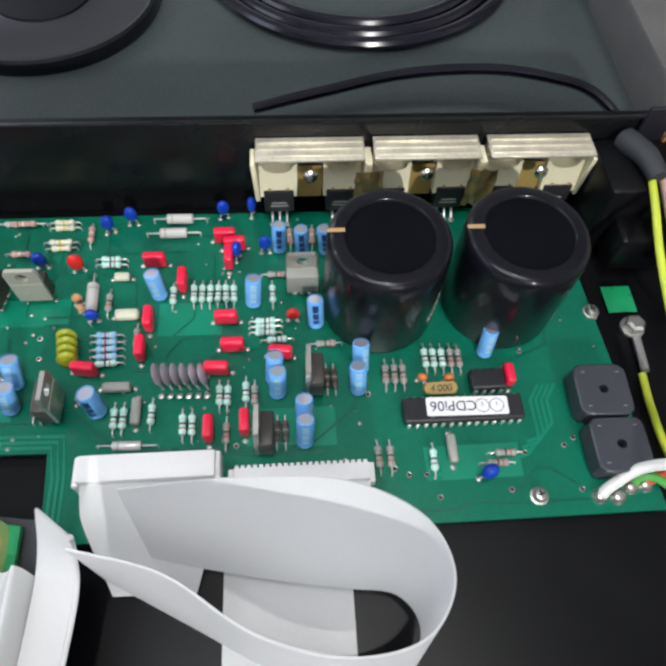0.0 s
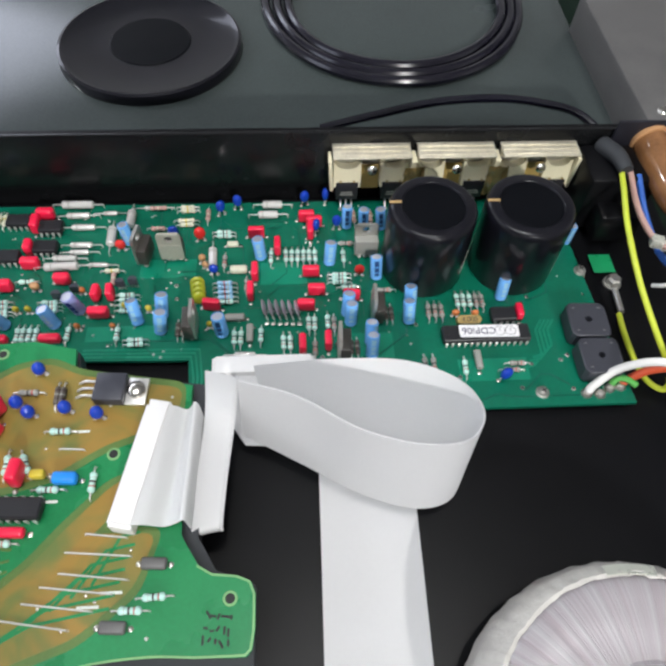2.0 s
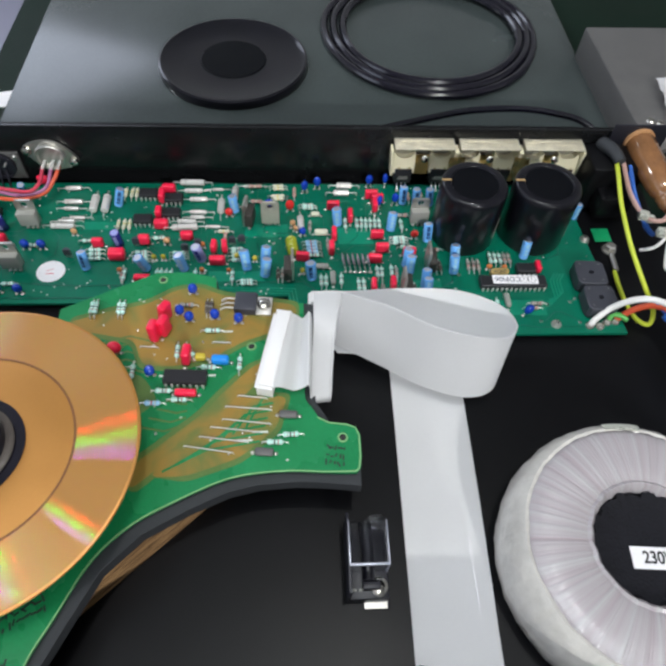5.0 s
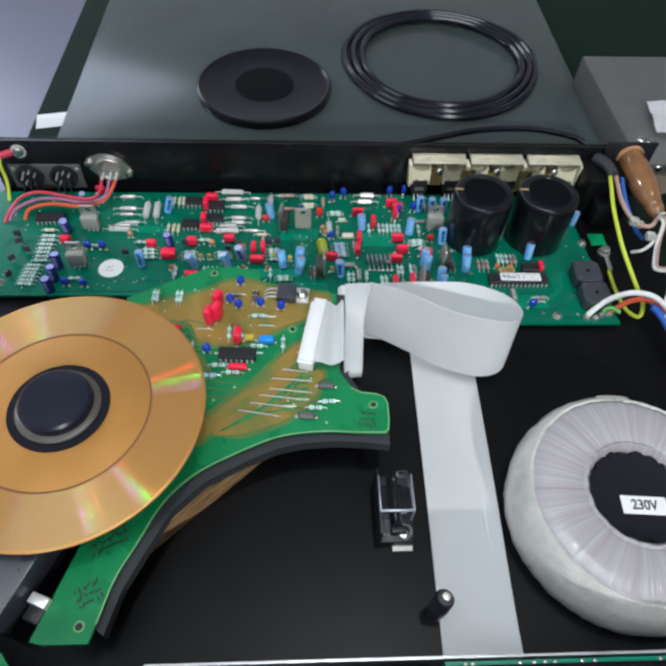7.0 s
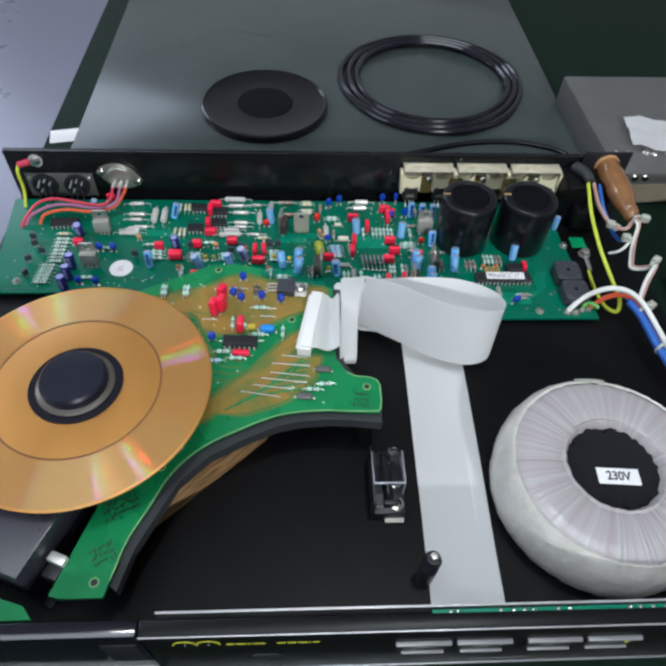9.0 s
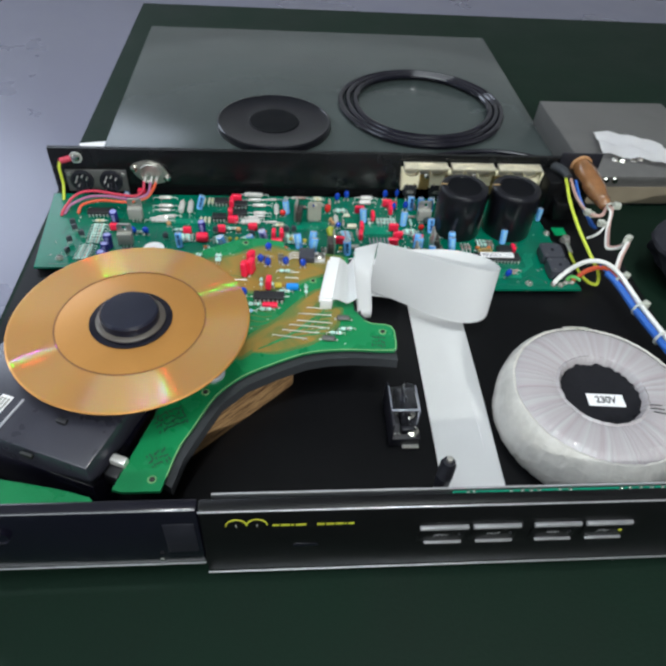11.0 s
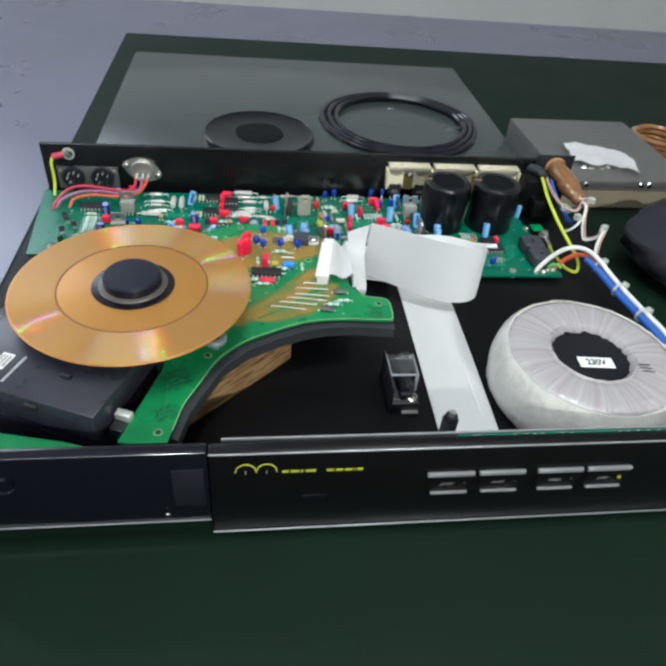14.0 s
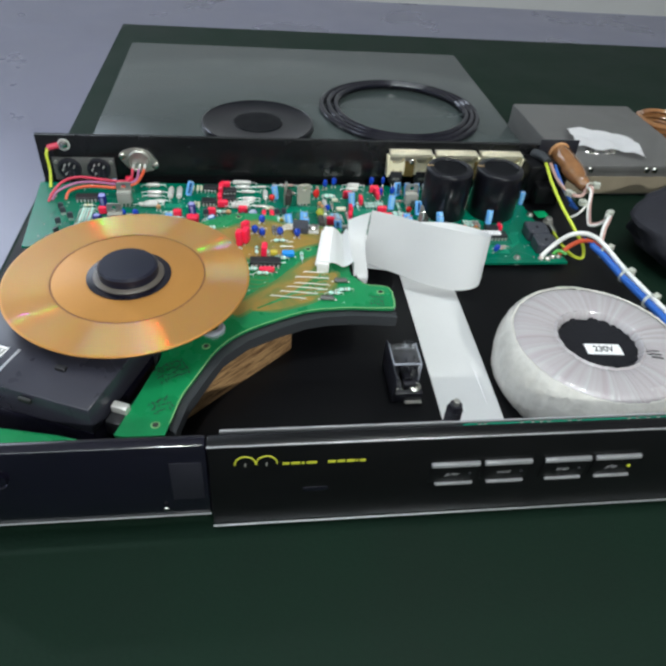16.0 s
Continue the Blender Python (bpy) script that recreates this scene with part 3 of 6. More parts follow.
def resistor(x, y, turn, kind="aqua", length=0.0062, r=0.00115, z=ZB, span=None):
    def make():
        mat, bands, label = RES[kind]
        ob = thing("axial_capacitor" if kind == "silver" else "diode" if kind == "dark" else "resistor", label, "capacitor" if kind == "silver" else "diode" if kind == "dark" else "resistor", group="axial parts on the boards")
        h, s = r + 0.0004, (span or length + 0.0042) / 2
        a = length / 2
        if kind in ("silver", "dark"):
            pr = [(0, -a), (r * 0.8, -a), (r, -a + 0.0004), (r, a - 0.0004), (r * 0.8, a), (0, a)]
        else:
            pr = [(0, -a), (r * 0.7, -a), (r, -a + 0.0005), (r, -a + 0.0013), (r * 0.82, -a + 0.0017), (r * 0.82, a - 0.0017), (r, a - 0.0013), (r, a - 0.0005), (r * 0.7, a), (0, a)]
        lift = Matrix.Translation((0, 0, h)) @ ALONG_X
        core = part("body", lathe(pr, 10, m=lift), mat, ob)
        for k, b in enumerate(bands):
            c = -a * 0.55 + k * a * 0.5
            rb = r * 0.86 if kind not in ("silver", "dark") else r * 1.02
            part("colour_band", lathe([(rb * 0.9, c - 0.00028), (rb, c - 0.00028), (rb, c + 0.00028), (rb * 0.9, c + 0.00028)], 10, m=lift), b, core)
        for sgn in (-1, 1):
            part("lead", tube([(sgn * a * 0.98, 0, h), (sgn * (s - 0.0005), 0, h), (sgn * s, 0, h - 0.0006), (sgn * s, 0, -0.0002)], 0.00026, 2, 6), "tin", ob)
        return ob
    return place(("r", kind, length, r, span), make, x, y, z, turn)


def film_box(x, y, turn, length=0.0072, width=0.0028, h=0.0066, mat="red_box", z=ZB, tilt=None):
    words = {"red_box": "red moulded film capacitor standing on its leads", "body_cream": "cream boxed film capacitor lying low", "silver_film": "thin silvery film capacitor standing on edge", "body_grey": "translucent grey film capacitor block", "blue_box": "bright blue boxed trimmer on the drawer board", "yellow_bead": "small yellow boxed capacitor"}
    def make():
        ob = thing("film_capacitor", words.get(mat, "small grey metal-cased capacitor lying on the drawer board"), "capacitor", group="film capacitors")
        part("case", box(length, width, h - 0.0005, (0, 0, 0.0005), min(0.0012, width * 0.30), 3), mat, ob)
        for sgn in (-1, 1):
            part("lead", box(0.0005, 0.0005, 0.0012, (sgn * length * 0.35, 0, -0.0004)), "tin", ob)
            part("solder_pad", lathe([(0, 0.0001), (0.0009, 0.0001), (0.0006, 0.0004), (0, 0.0006)], 10, m=pose(sgn * (length * 0.5 + 0.0008), 0, 0)), "solder", ob)
        return ob
    return place(("f", length, width, h, mat), make, x, y, z, turn, tilt)


CAN = {
    "sky": ("sleeve_blue", "can_top", "body_blue", "sky-blue upright electrolytic capacitor"),
    "stripe": ("sleeve_blue", "can_top", "stripe_dark", "sky-blue electrolytic capacitor with dark polarity stripe"),
    "navy": ("sleeve_navy", "sleeve_violet", "sleeve_violet", "dark navy upright electrolytic capacitor"),
    "violet": ("sleeve_violet", "can_top", "sleeve_navy", "pale violet electrolytic capacitor leaning over"),
}


def can(x, y, r=0.0026, h=0.0112, kind="sky", tilt=None, turn=0.0, z=ZB):
    def make():
        sleeve, topm, stripe, label = CAN[kind]
        ob = thing("electrolytic_capacitor", label, "capacitor", group="small electrolytic capacitors")
        sl = part("sleeve", lathe([(0, 0.0004), (r * 0.9, 0.0004), (r, 0.001), (r, 0.0016), (r * 0.93, 0.0021), (r, 0.0026), (r, h - 0.0006), (r * 0.93, h - 0.0001), (r * 0.80, h)], 18), sleeve, ob)
        part("can_top", lathe([(r * 0.82, h - 0.0004), (r * 0.80, h - 0.0002), (0, h - 0.0002)], 18), topm, ob)
        bm = bmesh.new()
        for z0, z1 in ((0.0028, h * 0.38), (h * 0.42, h * 0.62), (h * 0.66, h * 0.92)):
            q = []
            for k in range(4):
                a = radians(-90 + (k - 1.5) * 14)
                q.append([bm.verts.new((1.02 * r * math.cos(a), 1.02 * r * math.sin(a), zz)) for zz in (z0, z1)])
            for a, b in zip(q, q[1:]):
                bm.faces.new((a[0], b[0], b[1], a[1]))
        part("polarity_stripe", bm, stripe, sl)
        for sgn in (-1, 1):
            part("lead", box(0.0005, 0.0005, 0.001, (sgn * r * 0.5, 0, -0.0004)), "tin", ob)
        return ob
    return place(("e", r, h, kind), make, x, y, z, turn, tilt)


BEAD = {"blue": ("blue_bead", "glossy deep blue dipped tantalum capacitor"), "red": ("red_bead", "dull red dipped tantalum capacitor"), "orange": ("orange_bead", "orange ceramic disc capacitor"),
        "tan": ("tan_bead", "tan dipped ceramic capacitor"), "yellow": ("yellow_bead", "small yellow dipped capacitor"), "redgloss": ("red_box", "bright red dipped capacitor standing on its leads")}


def bead(x, y, turn=0.0, kind="blue", r=0.0021, h=0.0058, flat=0.75, z=ZB, lift=0.0012, tilt=None):
    def make():
        mat, label = BEAD[kind]
        ob = thing("dipped_capacitor", label, "capacitor", group="dipped capacitors")
        pr = [(0, lift)] + [(r * math.sin(t) * (0.80 + 0.2 * t / math.pi), lift + h * 0.5 * (1 - math.cos(t))) for t in [math.pi * k / 9 for k in range(1, 9)]] + [(0, lift + h)]
        part("dipped_body", lathe(pr, 14, m=Matrix.Diagonal((1, flat, 1, 1))), mat, ob)
        for sgn in (-1, 1):
            part("lead", tube([(sgn * r * 0.3, 0, lift + 0.0006), (sgn * r * 0.6, 0, lift * 0.6), (sgn * r * 0.62, 0, -0.0003)], 0.00026, 2, 6), "tin", ob)
            part("solder_pad", lathe([(0, 0.0001), (0.0009, 0.0001), (0.0005, 0.0005), (0, 0.0006)], 10, m=pose(sgn * r * 0.62, 0, 0)), "solder", ob)
        return ob
    return place(("b", kind, r, h, flat, lift), make, x, y, z, turn, tilt)


def holed_plate(w, h, t, hole, cz):
    """A plate that stands on its lower edge in xz, with a round hole."""
    n = 20
    bm = bmesh.new()
    ring, edge = [], []
    for k in range(n):
        a = 2 * math.pi * k / n
        c, s = math.cos(a), math.sin(a)
        ring.append((hole * c, cz + hole * s))
        f = min(w / 2 / max(abs(c), 1e-6), ((h - cz) if s > 0 else cz) / max(abs(s), 1e-6))
        edge.append((f * c, cz + f * s))
    lay = [[[bm.verts.new((px, yy, pz)) for px, pz in lst] for lst in (ring, edge)] for yy in (-t / 2, t / 2)]
    for k in range(n):
        j = (k + 1) % n
        bm.faces.new((lay[0][0][k], lay[0][1][k], lay[0][1][j], lay[0][0][j]))
        bm.faces.new((lay[1][0][k], lay[1][0][j], lay[1][1][j], lay[1][1][k]))
        bm.faces.new((lay[0][1][k], lay[1][1][k], lay[1][1][j], lay[0][1][j]))
        bm.faces.new((lay[0][0][k], lay[0][0][j], lay[1][0][j], lay[1][0][k]))
    bmesh.ops.recalc_face_normals(bm, faces=bm.faces[:])
    return bm


def regulator(x, y, turn=0.0, z=ZB, tilt=None, face="body_grey"):
    """A power transistor that stands on three leads, its tab to local +y."""
    def make():
        ob = thing("power_transistor", "upright power transistor with drilled metal tab", "transistor", group="power transistors")
        part("body", box(0.0100, 0.0044, 0.0088, (0, -0.0010, 0.0032), 0.0004), {"chip": "slab", "plate": "slab"}.get(face, face), ob)
        part("metal_tab", holed_plate(0.0100, 0.0066, 0.0013, 0.0018, 0.0036), "plate" if face == "plate" else "zinc", ob, m=pose(0, 0.0012, 0.0118))
        part("back_plate", box(0.0099, 0.0010, 0.0090, (0, 0.0015, 0.0030)), "plate" if face == "plate" else "zinc", ob)
        for k in (-1, 0, 1):
            part("lead", box(0.0008, 0.0005, 0.0042, (k * 0.00254, -0.0008, -0.0006)), "tin", ob)
            part("solder_pad", lathe([(0, 0.0001), (0.0010, 0.0001), (0.0006, 0.0005), (0, 0.0006)], 10, m=pose(k * 0.00254, -0.0008, 0)), "solder", ob)
        return ob
    return place(("t", face), make, x, y, z, turn, tilt)


def dip(x, y, turn=0.0, pins=8, width=0.0064, z=ZB, label="black dual in-line chip with bright pins", h=0.0033):
    def make():
        ob = thing("integrated_circuit", label, "chip", group="integrated circuits")
        L = pins / 2 * 0.00254 + 0.0002
        part("body", box(L, width, h, (0, 0, 0.0010), 0.0005, 1), "chip", ob)
        part("notch", lathe([(0, 0), (0.0010, 0), (0.0010, 0.0002), (0, 0.0002)], 12, m=pose(-L / 2 + 0.0016, 0, h + 0.00095)), "ink_black", ob)
        pin = mesh_of("pin", box(0.0011, 0.0004, 0.0018, (0, 0, 0.0009), 0.0001, 1, bm=box(0.0005, 0.0004, 0.0014, (0, 0, -0.0005))), "tin")
        for k in range(pins // 2):
            for sgn in (-1, 1):
                p = new("pin", pin)
                p.parent = ob
                p.matrix_basis = pose(-(pins / 2 - 1) * 0.00127 + k * 0.00254, sgn * (width / 2 + 0.0004), 0)
        return ob
    return place(("d", pins, width, h), make, x, y, z, turn)


def small_transistor(x, y, turn=0.0, z=ZB, tilt=None):
    def make():
        ob = thing("small_transistor", "small black half-round plastic transistor", "transistor", group="small transistors")
        n, r = 12, 0.0019
        out = [(r * math.cos(radians(200 * k / n - 10)), r * math.sin(radians(200 * k / n - 10))) for k in range(n + 1)]
        part("body", prism(out, 0.0022, 0.0062, bevel=0.0002), "bridge", ob)
        for k in (-1, 0, 1):
            part("lead", box(0.0005, 0.0004, 0.0036, (k * 0.0012, 0.0006, -0.0004)), "tin", ob)
        return ob
    return place("q", make, x, y, z, turn, tilt)


def screw(x, y, z, r=0.0021, name="screw", label="zinc cross-head screw holding the board"):
    def make():
        ob = thing(name, label, "screw", group="board screws")
        part("head", lathe([(r * 1.25, 0), (r * 1.25, 0.0006), (r, 0.0007), (r * 0.97, 0.0015), (r * 0.7, 0.0022), (0, 0.0025)], 24), "zinc", ob)
        for a in (20, 110):
            part("slot", box(r * 1.1, r * 0.2, 0.0003, (0, 0, 0.0023)), "ink_black", ob, m=pose(0, 0, 0, 0, 0, a))
        return ob
    return place(("s", r), make, x, y, z, 0)


def film_fin(x, y, tilt):
    def make():
        ob = thing("slim_film_capacitor", "slim brown lens-shaped film capacitor leaning in a row", "capacitor", group="row of slim film capacitors")
        part("case", lathe([(0, -0.00075), (0.0016, -0.0006), (0.0030, -0.0002), (0.0032, 0), (0.0030, 0.0002), (0.0016, 0.0006), (0, 0.00075)], 18, m=Matrix.Translation((0, 0, 0.0048)) @ Matrix.Diagonal((1, 1, 1.28, 1)) @ Matrix.Rotation(radians(90), 4, "Y")), "lens_cap", ob)
        for sgn in (-1, 1):
            part("lead", box(0.0005, 0.0005, 0.0024, (0, sgn * 0.0018, -0.0004)), "tin", ob)
        part("solder_pad", lathe([(0, 0.0001), (0.0011, 0.0001), (0.0006, 0.0005), (0, 0.0006)], 10, m=pose(0, -0.0045, 0)), "solder", ob)
        return ob
    return place("fin", make, x, y, ZB, 0, tilt)


# ---- parts on the main board ----
resistor(-0.0574, 0.2007, 1, "pink", length=0.0075)
resistor(-0.0440, 0.2009, 1, "cream")
resistor(-0.0436, 0.1986, 1, "cream")
resistor(-0.0440, 0.1925, 0, "cream", length=0.0075)
resistor(-0.0436, 0.1901, 2, "cream")
bead(-0.0284, 0.1972, 20, r=0.0024, h=0.0068, lift=0.002)
bead(-0.0209, 0.2006, 0, r=0.0024, h=0.0068, lift=0.002)
bead(0.0101, 0.2025, 15, r=0.0024, h=0.0068, lift=0.002)
bead(0.0198, 0.2037, 80, r=0.0024, h=0.0068, lift=0.002)
bead(0.0149, 0.1848, 70, r=0.0024, h=0.0068, lift=0.002)
bead(0.0243, 0.1871, 0, r=0.0024, h=0.0068, lift=0.002)
resistor(-0.0344, 0.1956, -89, "pink")
resistor(-0.0049, 0.2009, -1, "silver", length=0.009, r=0.0018, span=0.018)
resistor(-0.0068, 0.1948, 0, "silver", length=0.009, r=0.0018, span=0.018)
film_box(-0.0120, 0.1830, 0)
bead(-0.0488, 0.1835, 0, r=0.0027, h=0.0065)
bead(-0.0369, 0.1818, 10, kind="red", r=0.0028, h=0.0072)
resistor(-0.0267, 0.1850, -1)
resistor(-0.0265, 0.1828, -1)
film_box(-0.0225, 0.1778, 0, 0.005, 0.0028, 0.0028, mat="body_cream")
regulator(-0.0476, 0.1708, 180, face="plate")
can(-0.0099, 0.1708, tilt=(-8, -5))
can(0.0200, 0.1665, tilt=(-17, 4))
can(0.0400, 0.1581, kind="stripe", tilt=(-17, -2))
film_box(-0.0026, 0.1748, 90)
film_box(-0.0123, 0.1606, 90)
film_box(-0.0140, 0.1503, 90)
film_box(-0.0299, 0.1439, -8)
resistor(0.0010, 0.1706, -89)
resistor(0.0036, 0.1705, -91)
resistor(0.0062, 0.1704, -91)
resistor(0.0088, 0.1704, -91)
resistor(0.0113, 0.1703, -88)
resistor(0.0138, 0.1701, -89)
resistor(-0.0563, 0.1880, -2, "pink")
resistor(-0.0056, 0.1701, -90)
resistor(-0.0257, 0.1682, -91, "grey")
bead(-0.0353, 0.1690, 20, kind="tan", r=0.0018, h=0.0042)
bead(-0.0338, 0.1655, -30, kind="tan", r=0.0016, h=0.0036)
resistor(-0.0309, 0.1698, -88, "silver", length=0.01, r=0.0019, span=0.019)
bead(-0.0299, 0.1624, 0, r=0.0023, h=0.005)
film_box(-0.0195, 0.1631, 0, 0.0075, 0.0034, 0.0036, mat="body_cream")
resistor(-0.0252, 0.1562, 0, "blue")
resistor(-0.0249, 0.1538, -2, "blue")
resistor(-0.0247, 0.1513, 2, "blue")
resistor(-0.0244, 0.1488, 0, "blue")
resistor(-0.0243, 0.1464, 2)
resistor(-0.0159, 0.1550, -90, "grey")
regulator(-0.0366, 0.1323, -90, face="chip")
resistor(-0.0431, 0.1333, -88, "dark", r=0.001)
resistor(-0.0407, 0.1332, -91, "grey")
can(-0.0251, 0.1312, r=0.0028, kind="stripe", tilt=(-8, -5))
bead(-0.0302, 0.1345, 0, kind="yellow", r=0.0014, h=0.0035)
film_box(-0.0203, 0.1383, 0, 0.0085, 0.003, 0.003, mat="body_grey")
resistor(-0.0202, 0.1286, -89)
resistor(-0.0176, 0.1285, -91)
resistor(-0.0095, 0.1294, -92)
film_box(-0.0140, 0.1304, 90, 0.0085, 0.0028, 0.003, mat="body_grey")
resistor(-0.0156, 0.1201, -2, "silver", length=0.008, r=0.0014, span=0.017)
film_box(0.0092, 0.1425, -3)
film_box(0.0117, 0.1601, 0)
film_box(0.0138, 0.1503, 0)
film_box(0.0284, 0.1470, -5)
resistor(0.0100, 0.1345, -89)
resistor(0.0124, 0.1343, -91)
resistor(-0.0004, 0.1257, -88)
resistor(0.0023, 0.1255, -89)
film_box(0.0073, 0.1235, 90)
film_box(0.0176, 0.1248, 90)
resistor(0.0122, 0.1225, -91, "grey")
resistor(0.0178, 0.1352, -90)
resistor(0.0204, 0.1340, -90, "grey")
regulator(0.0229, 0.1199, 88, face="chip")
regulator(0.0377, 0.1373, 88, face="chip")
resistor(0.0268, 0.1224, -92, "dark", r=0.001)
resistor(0.0292, 0.1223, -90, "dark", r=0.001)
can(0.0261, 0.1391, tilt=(-18, 4), turn=20)
can(0.0273, 0.1346, tilt=(-15, 1))
can(0.0529, 0.1415, tilt=(-22, -2), turn=30)
can(0.0516, 0.1345, tilt=(-19, -3))
can(0.0349, 0.1248, tilt=(-19, 0), turn=40)
can(0.0348, 0.1189, tilt=(-18, 1))
bead(0.0327, 0.1601, 0, kind="red", r=0.0024, h=0.0052)
resistor(0.0239, 0.1594, 2)
resistor(0.0239, 0.1573, 1)
resistor(0.0239, 0.1552, -1)
resistor(0.0275, 0.1525, 2)
resistor(0.0422, 0.1386, -89, "dark", r=0.001)
resistor(0.0445, 0.1384, -88, "dark", r=0.001)
resistor(0.0426, 0.1505, 1, "grey")
resistor(0.0602, 0.1391, -92, "grey")
resistor(0.0630, 0.1391, -92, "grey")
resistor(0.0656, 0.1389, -90, "grey")
resistor(0.0731, 0.1441, -89)
resistor(0.0757, 0.1440, -90)
resistor(0.0784, 0.1438, -90)
resistor(0.0811, 0.1437, -91, "grey")
resistor(0.0836, 0.1436, -89, "grey")
bead(0.0712, 0.1369, -15, kind="orange", r=0.0018, h=0.0034)
bead(0.0793, 0.1365, 10, kind="orange", r=0.0018, h=0.0034)
resistor(0.0556, 0.1133, -88, "grey")
resistor(0.0590, 0.1132, -91, "grey")
dip(0.0819, 0.1261, 0, 28, width=0.0076)
dip(0.0909, 0.1353, 0, 8)
film_box(0.0978, 0.1365, 90, 0.0065, 0.003, 0.0055)
can(0.0923, 0.1454, r=0.0025, tilt=(-15, 2))
resistor(0.0713, 0.1116, -92)
film_box(0.0770, 0.1146, 90, 0.0085, 0.0026, 0.0032, mat="body_grey")
resistor(0.0925, 0.1127, -1, "grey")
resistor(0.0897, 0.1098, -1, "grey")
bead(0.0852, 0.1066, 30, r=0.0030, h=0.0062, tilt=(0, 12))
film_box(0.0107, 0.1923, 0)
film_box(0.0140, 0.1887, 5)
film_box(0.0122, 0.1835, 90)
can(0.0289, 0.1878, r=0.0024, kind="stripe", tilt=(-14, 1))
can(0.0367, 0.1871, r=0.0024, kind="stripe", tilt=(-6, -2))
can(0.0448, 0.1869, r=0.0024, kind="stripe", tilt=(-7, -5))
resistor(0.0327, 0.1926, -89, "pink")
resistor(0.0403, 0.1924, -92, "pink")
regulator(0.0361, 0.1716, 0)
resistor(0.0279, 0.1770, -2, "grey")
resistor(0.0263, 0.1696, -89)
can(0.1288, 0.1760, r=0.002)
resistor(-0.1620, 0.1983, 2, "silver", length=0.009, r=0.0014, span=0.018)
resistor(-0.1599, 0.1871, 0, "silver", length=0.01, r=0.0014, span=0.019)
resistor(-0.1601, 0.1819, -1, "silver", length=0.008, r=0.0012, span=0.017)
resistor(-0.1555, 0.1748, 1, "silver", length=0.008, r=0.001, span=0.017)
resistor(-0.1608, 0.1720, 1, "silver", length=0.009, r=0.0012, span=0.018)
resistor(-0.1619, 0.1679, -1, "silver", length=0.013, r=0.0017, span=0.022)
resistor(-0.1476, 0.1850, -90, "silver", length=0.012, r=0.0022, span=0.021)
resistor(-0.1412, 0.1850, -89, "silver", length=0.012, r=0.0022, span=0.021)
bead(-0.1546, 0.1627, 0, kind="tan", r=0.002, h=0.004)
film_box(-0.1404, 0.1545, 0, 0.006, 0.0035, 0.006)
can(-0.1294, 0.1555, kind="navy", tilt=(7, -2))
film_box(-0.1289, 0.1458, 0, 0.0085, 0.0055, 0.0065)
resistor(-0.1417, 0.1508, -1)
resistor(-0.1411, 0.1477, 1)
resistor(-0.1405, 0.1444, 0)
resistor(-0.1464, 0.1572, 0)
can(-0.1440, 0.1382, r=0.0024, kind="stripe", tilt=(-14, -4))
small_transistor(-0.1547, 0.1464, 0)
resistor(-0.1246, 0.1339, -88, "grey", length=0.0075)
bead(-0.1261, 0.1357, 0, kind="orange", r=0.0015, h=0.003)
resistor(-0.0942, 0.2031, -1, "silver", length=0.014, r=0.0018, span=0.023)
resistor(-0.0930, 0.1966, 1, "silver", length=0.01, r=0.0014, span=0.019)
resistor(-0.0894, 0.1894, 0, "silver", length=0.01, r=0.0014, span=0.019)
resistor(-0.0888, 0.1791, -1, "silver", length=0.009, r=0.0013, span=0.018)
resistor(-0.0891, 0.1751, 0, "silver", length=0.008, r=0.0012, span=0.017)
resistor(-0.0946, 0.1715, -1, "silver", length=0.01, r=0.0015, span=0.019)
resistor(-0.0952, 0.1668, 2, "silver", length=0.014, r=0.0019, span=0.023)
resistor(-0.0791, 0.1981, 1, "silver", length=0.006, r=0.001, span=0.015)
resistor(-0.0592, 0.2009, 0, "silver", length=0.009, r=0.001, span=0.018)
resistor(-0.0799, 0.1679, -2, "silver", length=0.008, r=0.001, span=0.017)
resistor(-0.0735, 0.1643, -1, "cream")
dip(-0.1184, 0.1932, 0, 8)
dip(-0.1035, 0.1892, 0, 8)
dip(-0.1037, 0.1775, 0, 8)
dip(-0.1188, 0.1724, 0, 8)
film_box(-0.1070, 0.1965, 0, 0.0078, 0.004, 0.0065)
film_box(-0.1103, 0.1906, 90, 0.0078, 0.0035, 0.0068)
film_box(-0.1106, 0.1771, 90, 0.006, 0.0034, 0.0066)
film_box(-0.1082, 0.1684, 0, 0.0078, 0.0042, 0.006)
resistor(-0.1317, 0.1950, -91, "cream")
resistor(-0.1281, 0.1948, -91, "cream")
resistor(-0.1254, 0.1948, -89, "cream")
resistor(-0.1322, 0.1695, -89, "cream")
resistor(-0.1290, 0.1695, -91, "cream")
resistor(-0.1260, 0.1694, -88, "cream")
can(-0.1350, 0.1857, r=0.0024, kind="stripe", tilt=(-13, 16))
resistor(-0.0689, 0.1935, -91, "silver", length=0.009, r=0.002, span=0.018)
resistor(-0.0762, 0.1833, -89, "silver", length=0.01, r=0.002, span=0.019)
can(-0.0680, 0.1812, r=0.0025, tilt=(-5, -7))
bead(-0.0713, 0.1772, 0, kind="red", r=0.0026, h=0.005)
regulator(-0.0600, 0.1708, 80, face="chip")
film_box(-0.1159, 0.1563, 0, 0.006, 0.0036, 0.0066)
film_box(-0.0933, 0.1595, 0, 0.0068, 0.0038, 0.006)
resistor(-0.1084, 0.1594, 1)
bead(-0.1038, 0.1557, 0, kind="tan", r=0.0022, h=0.0042)
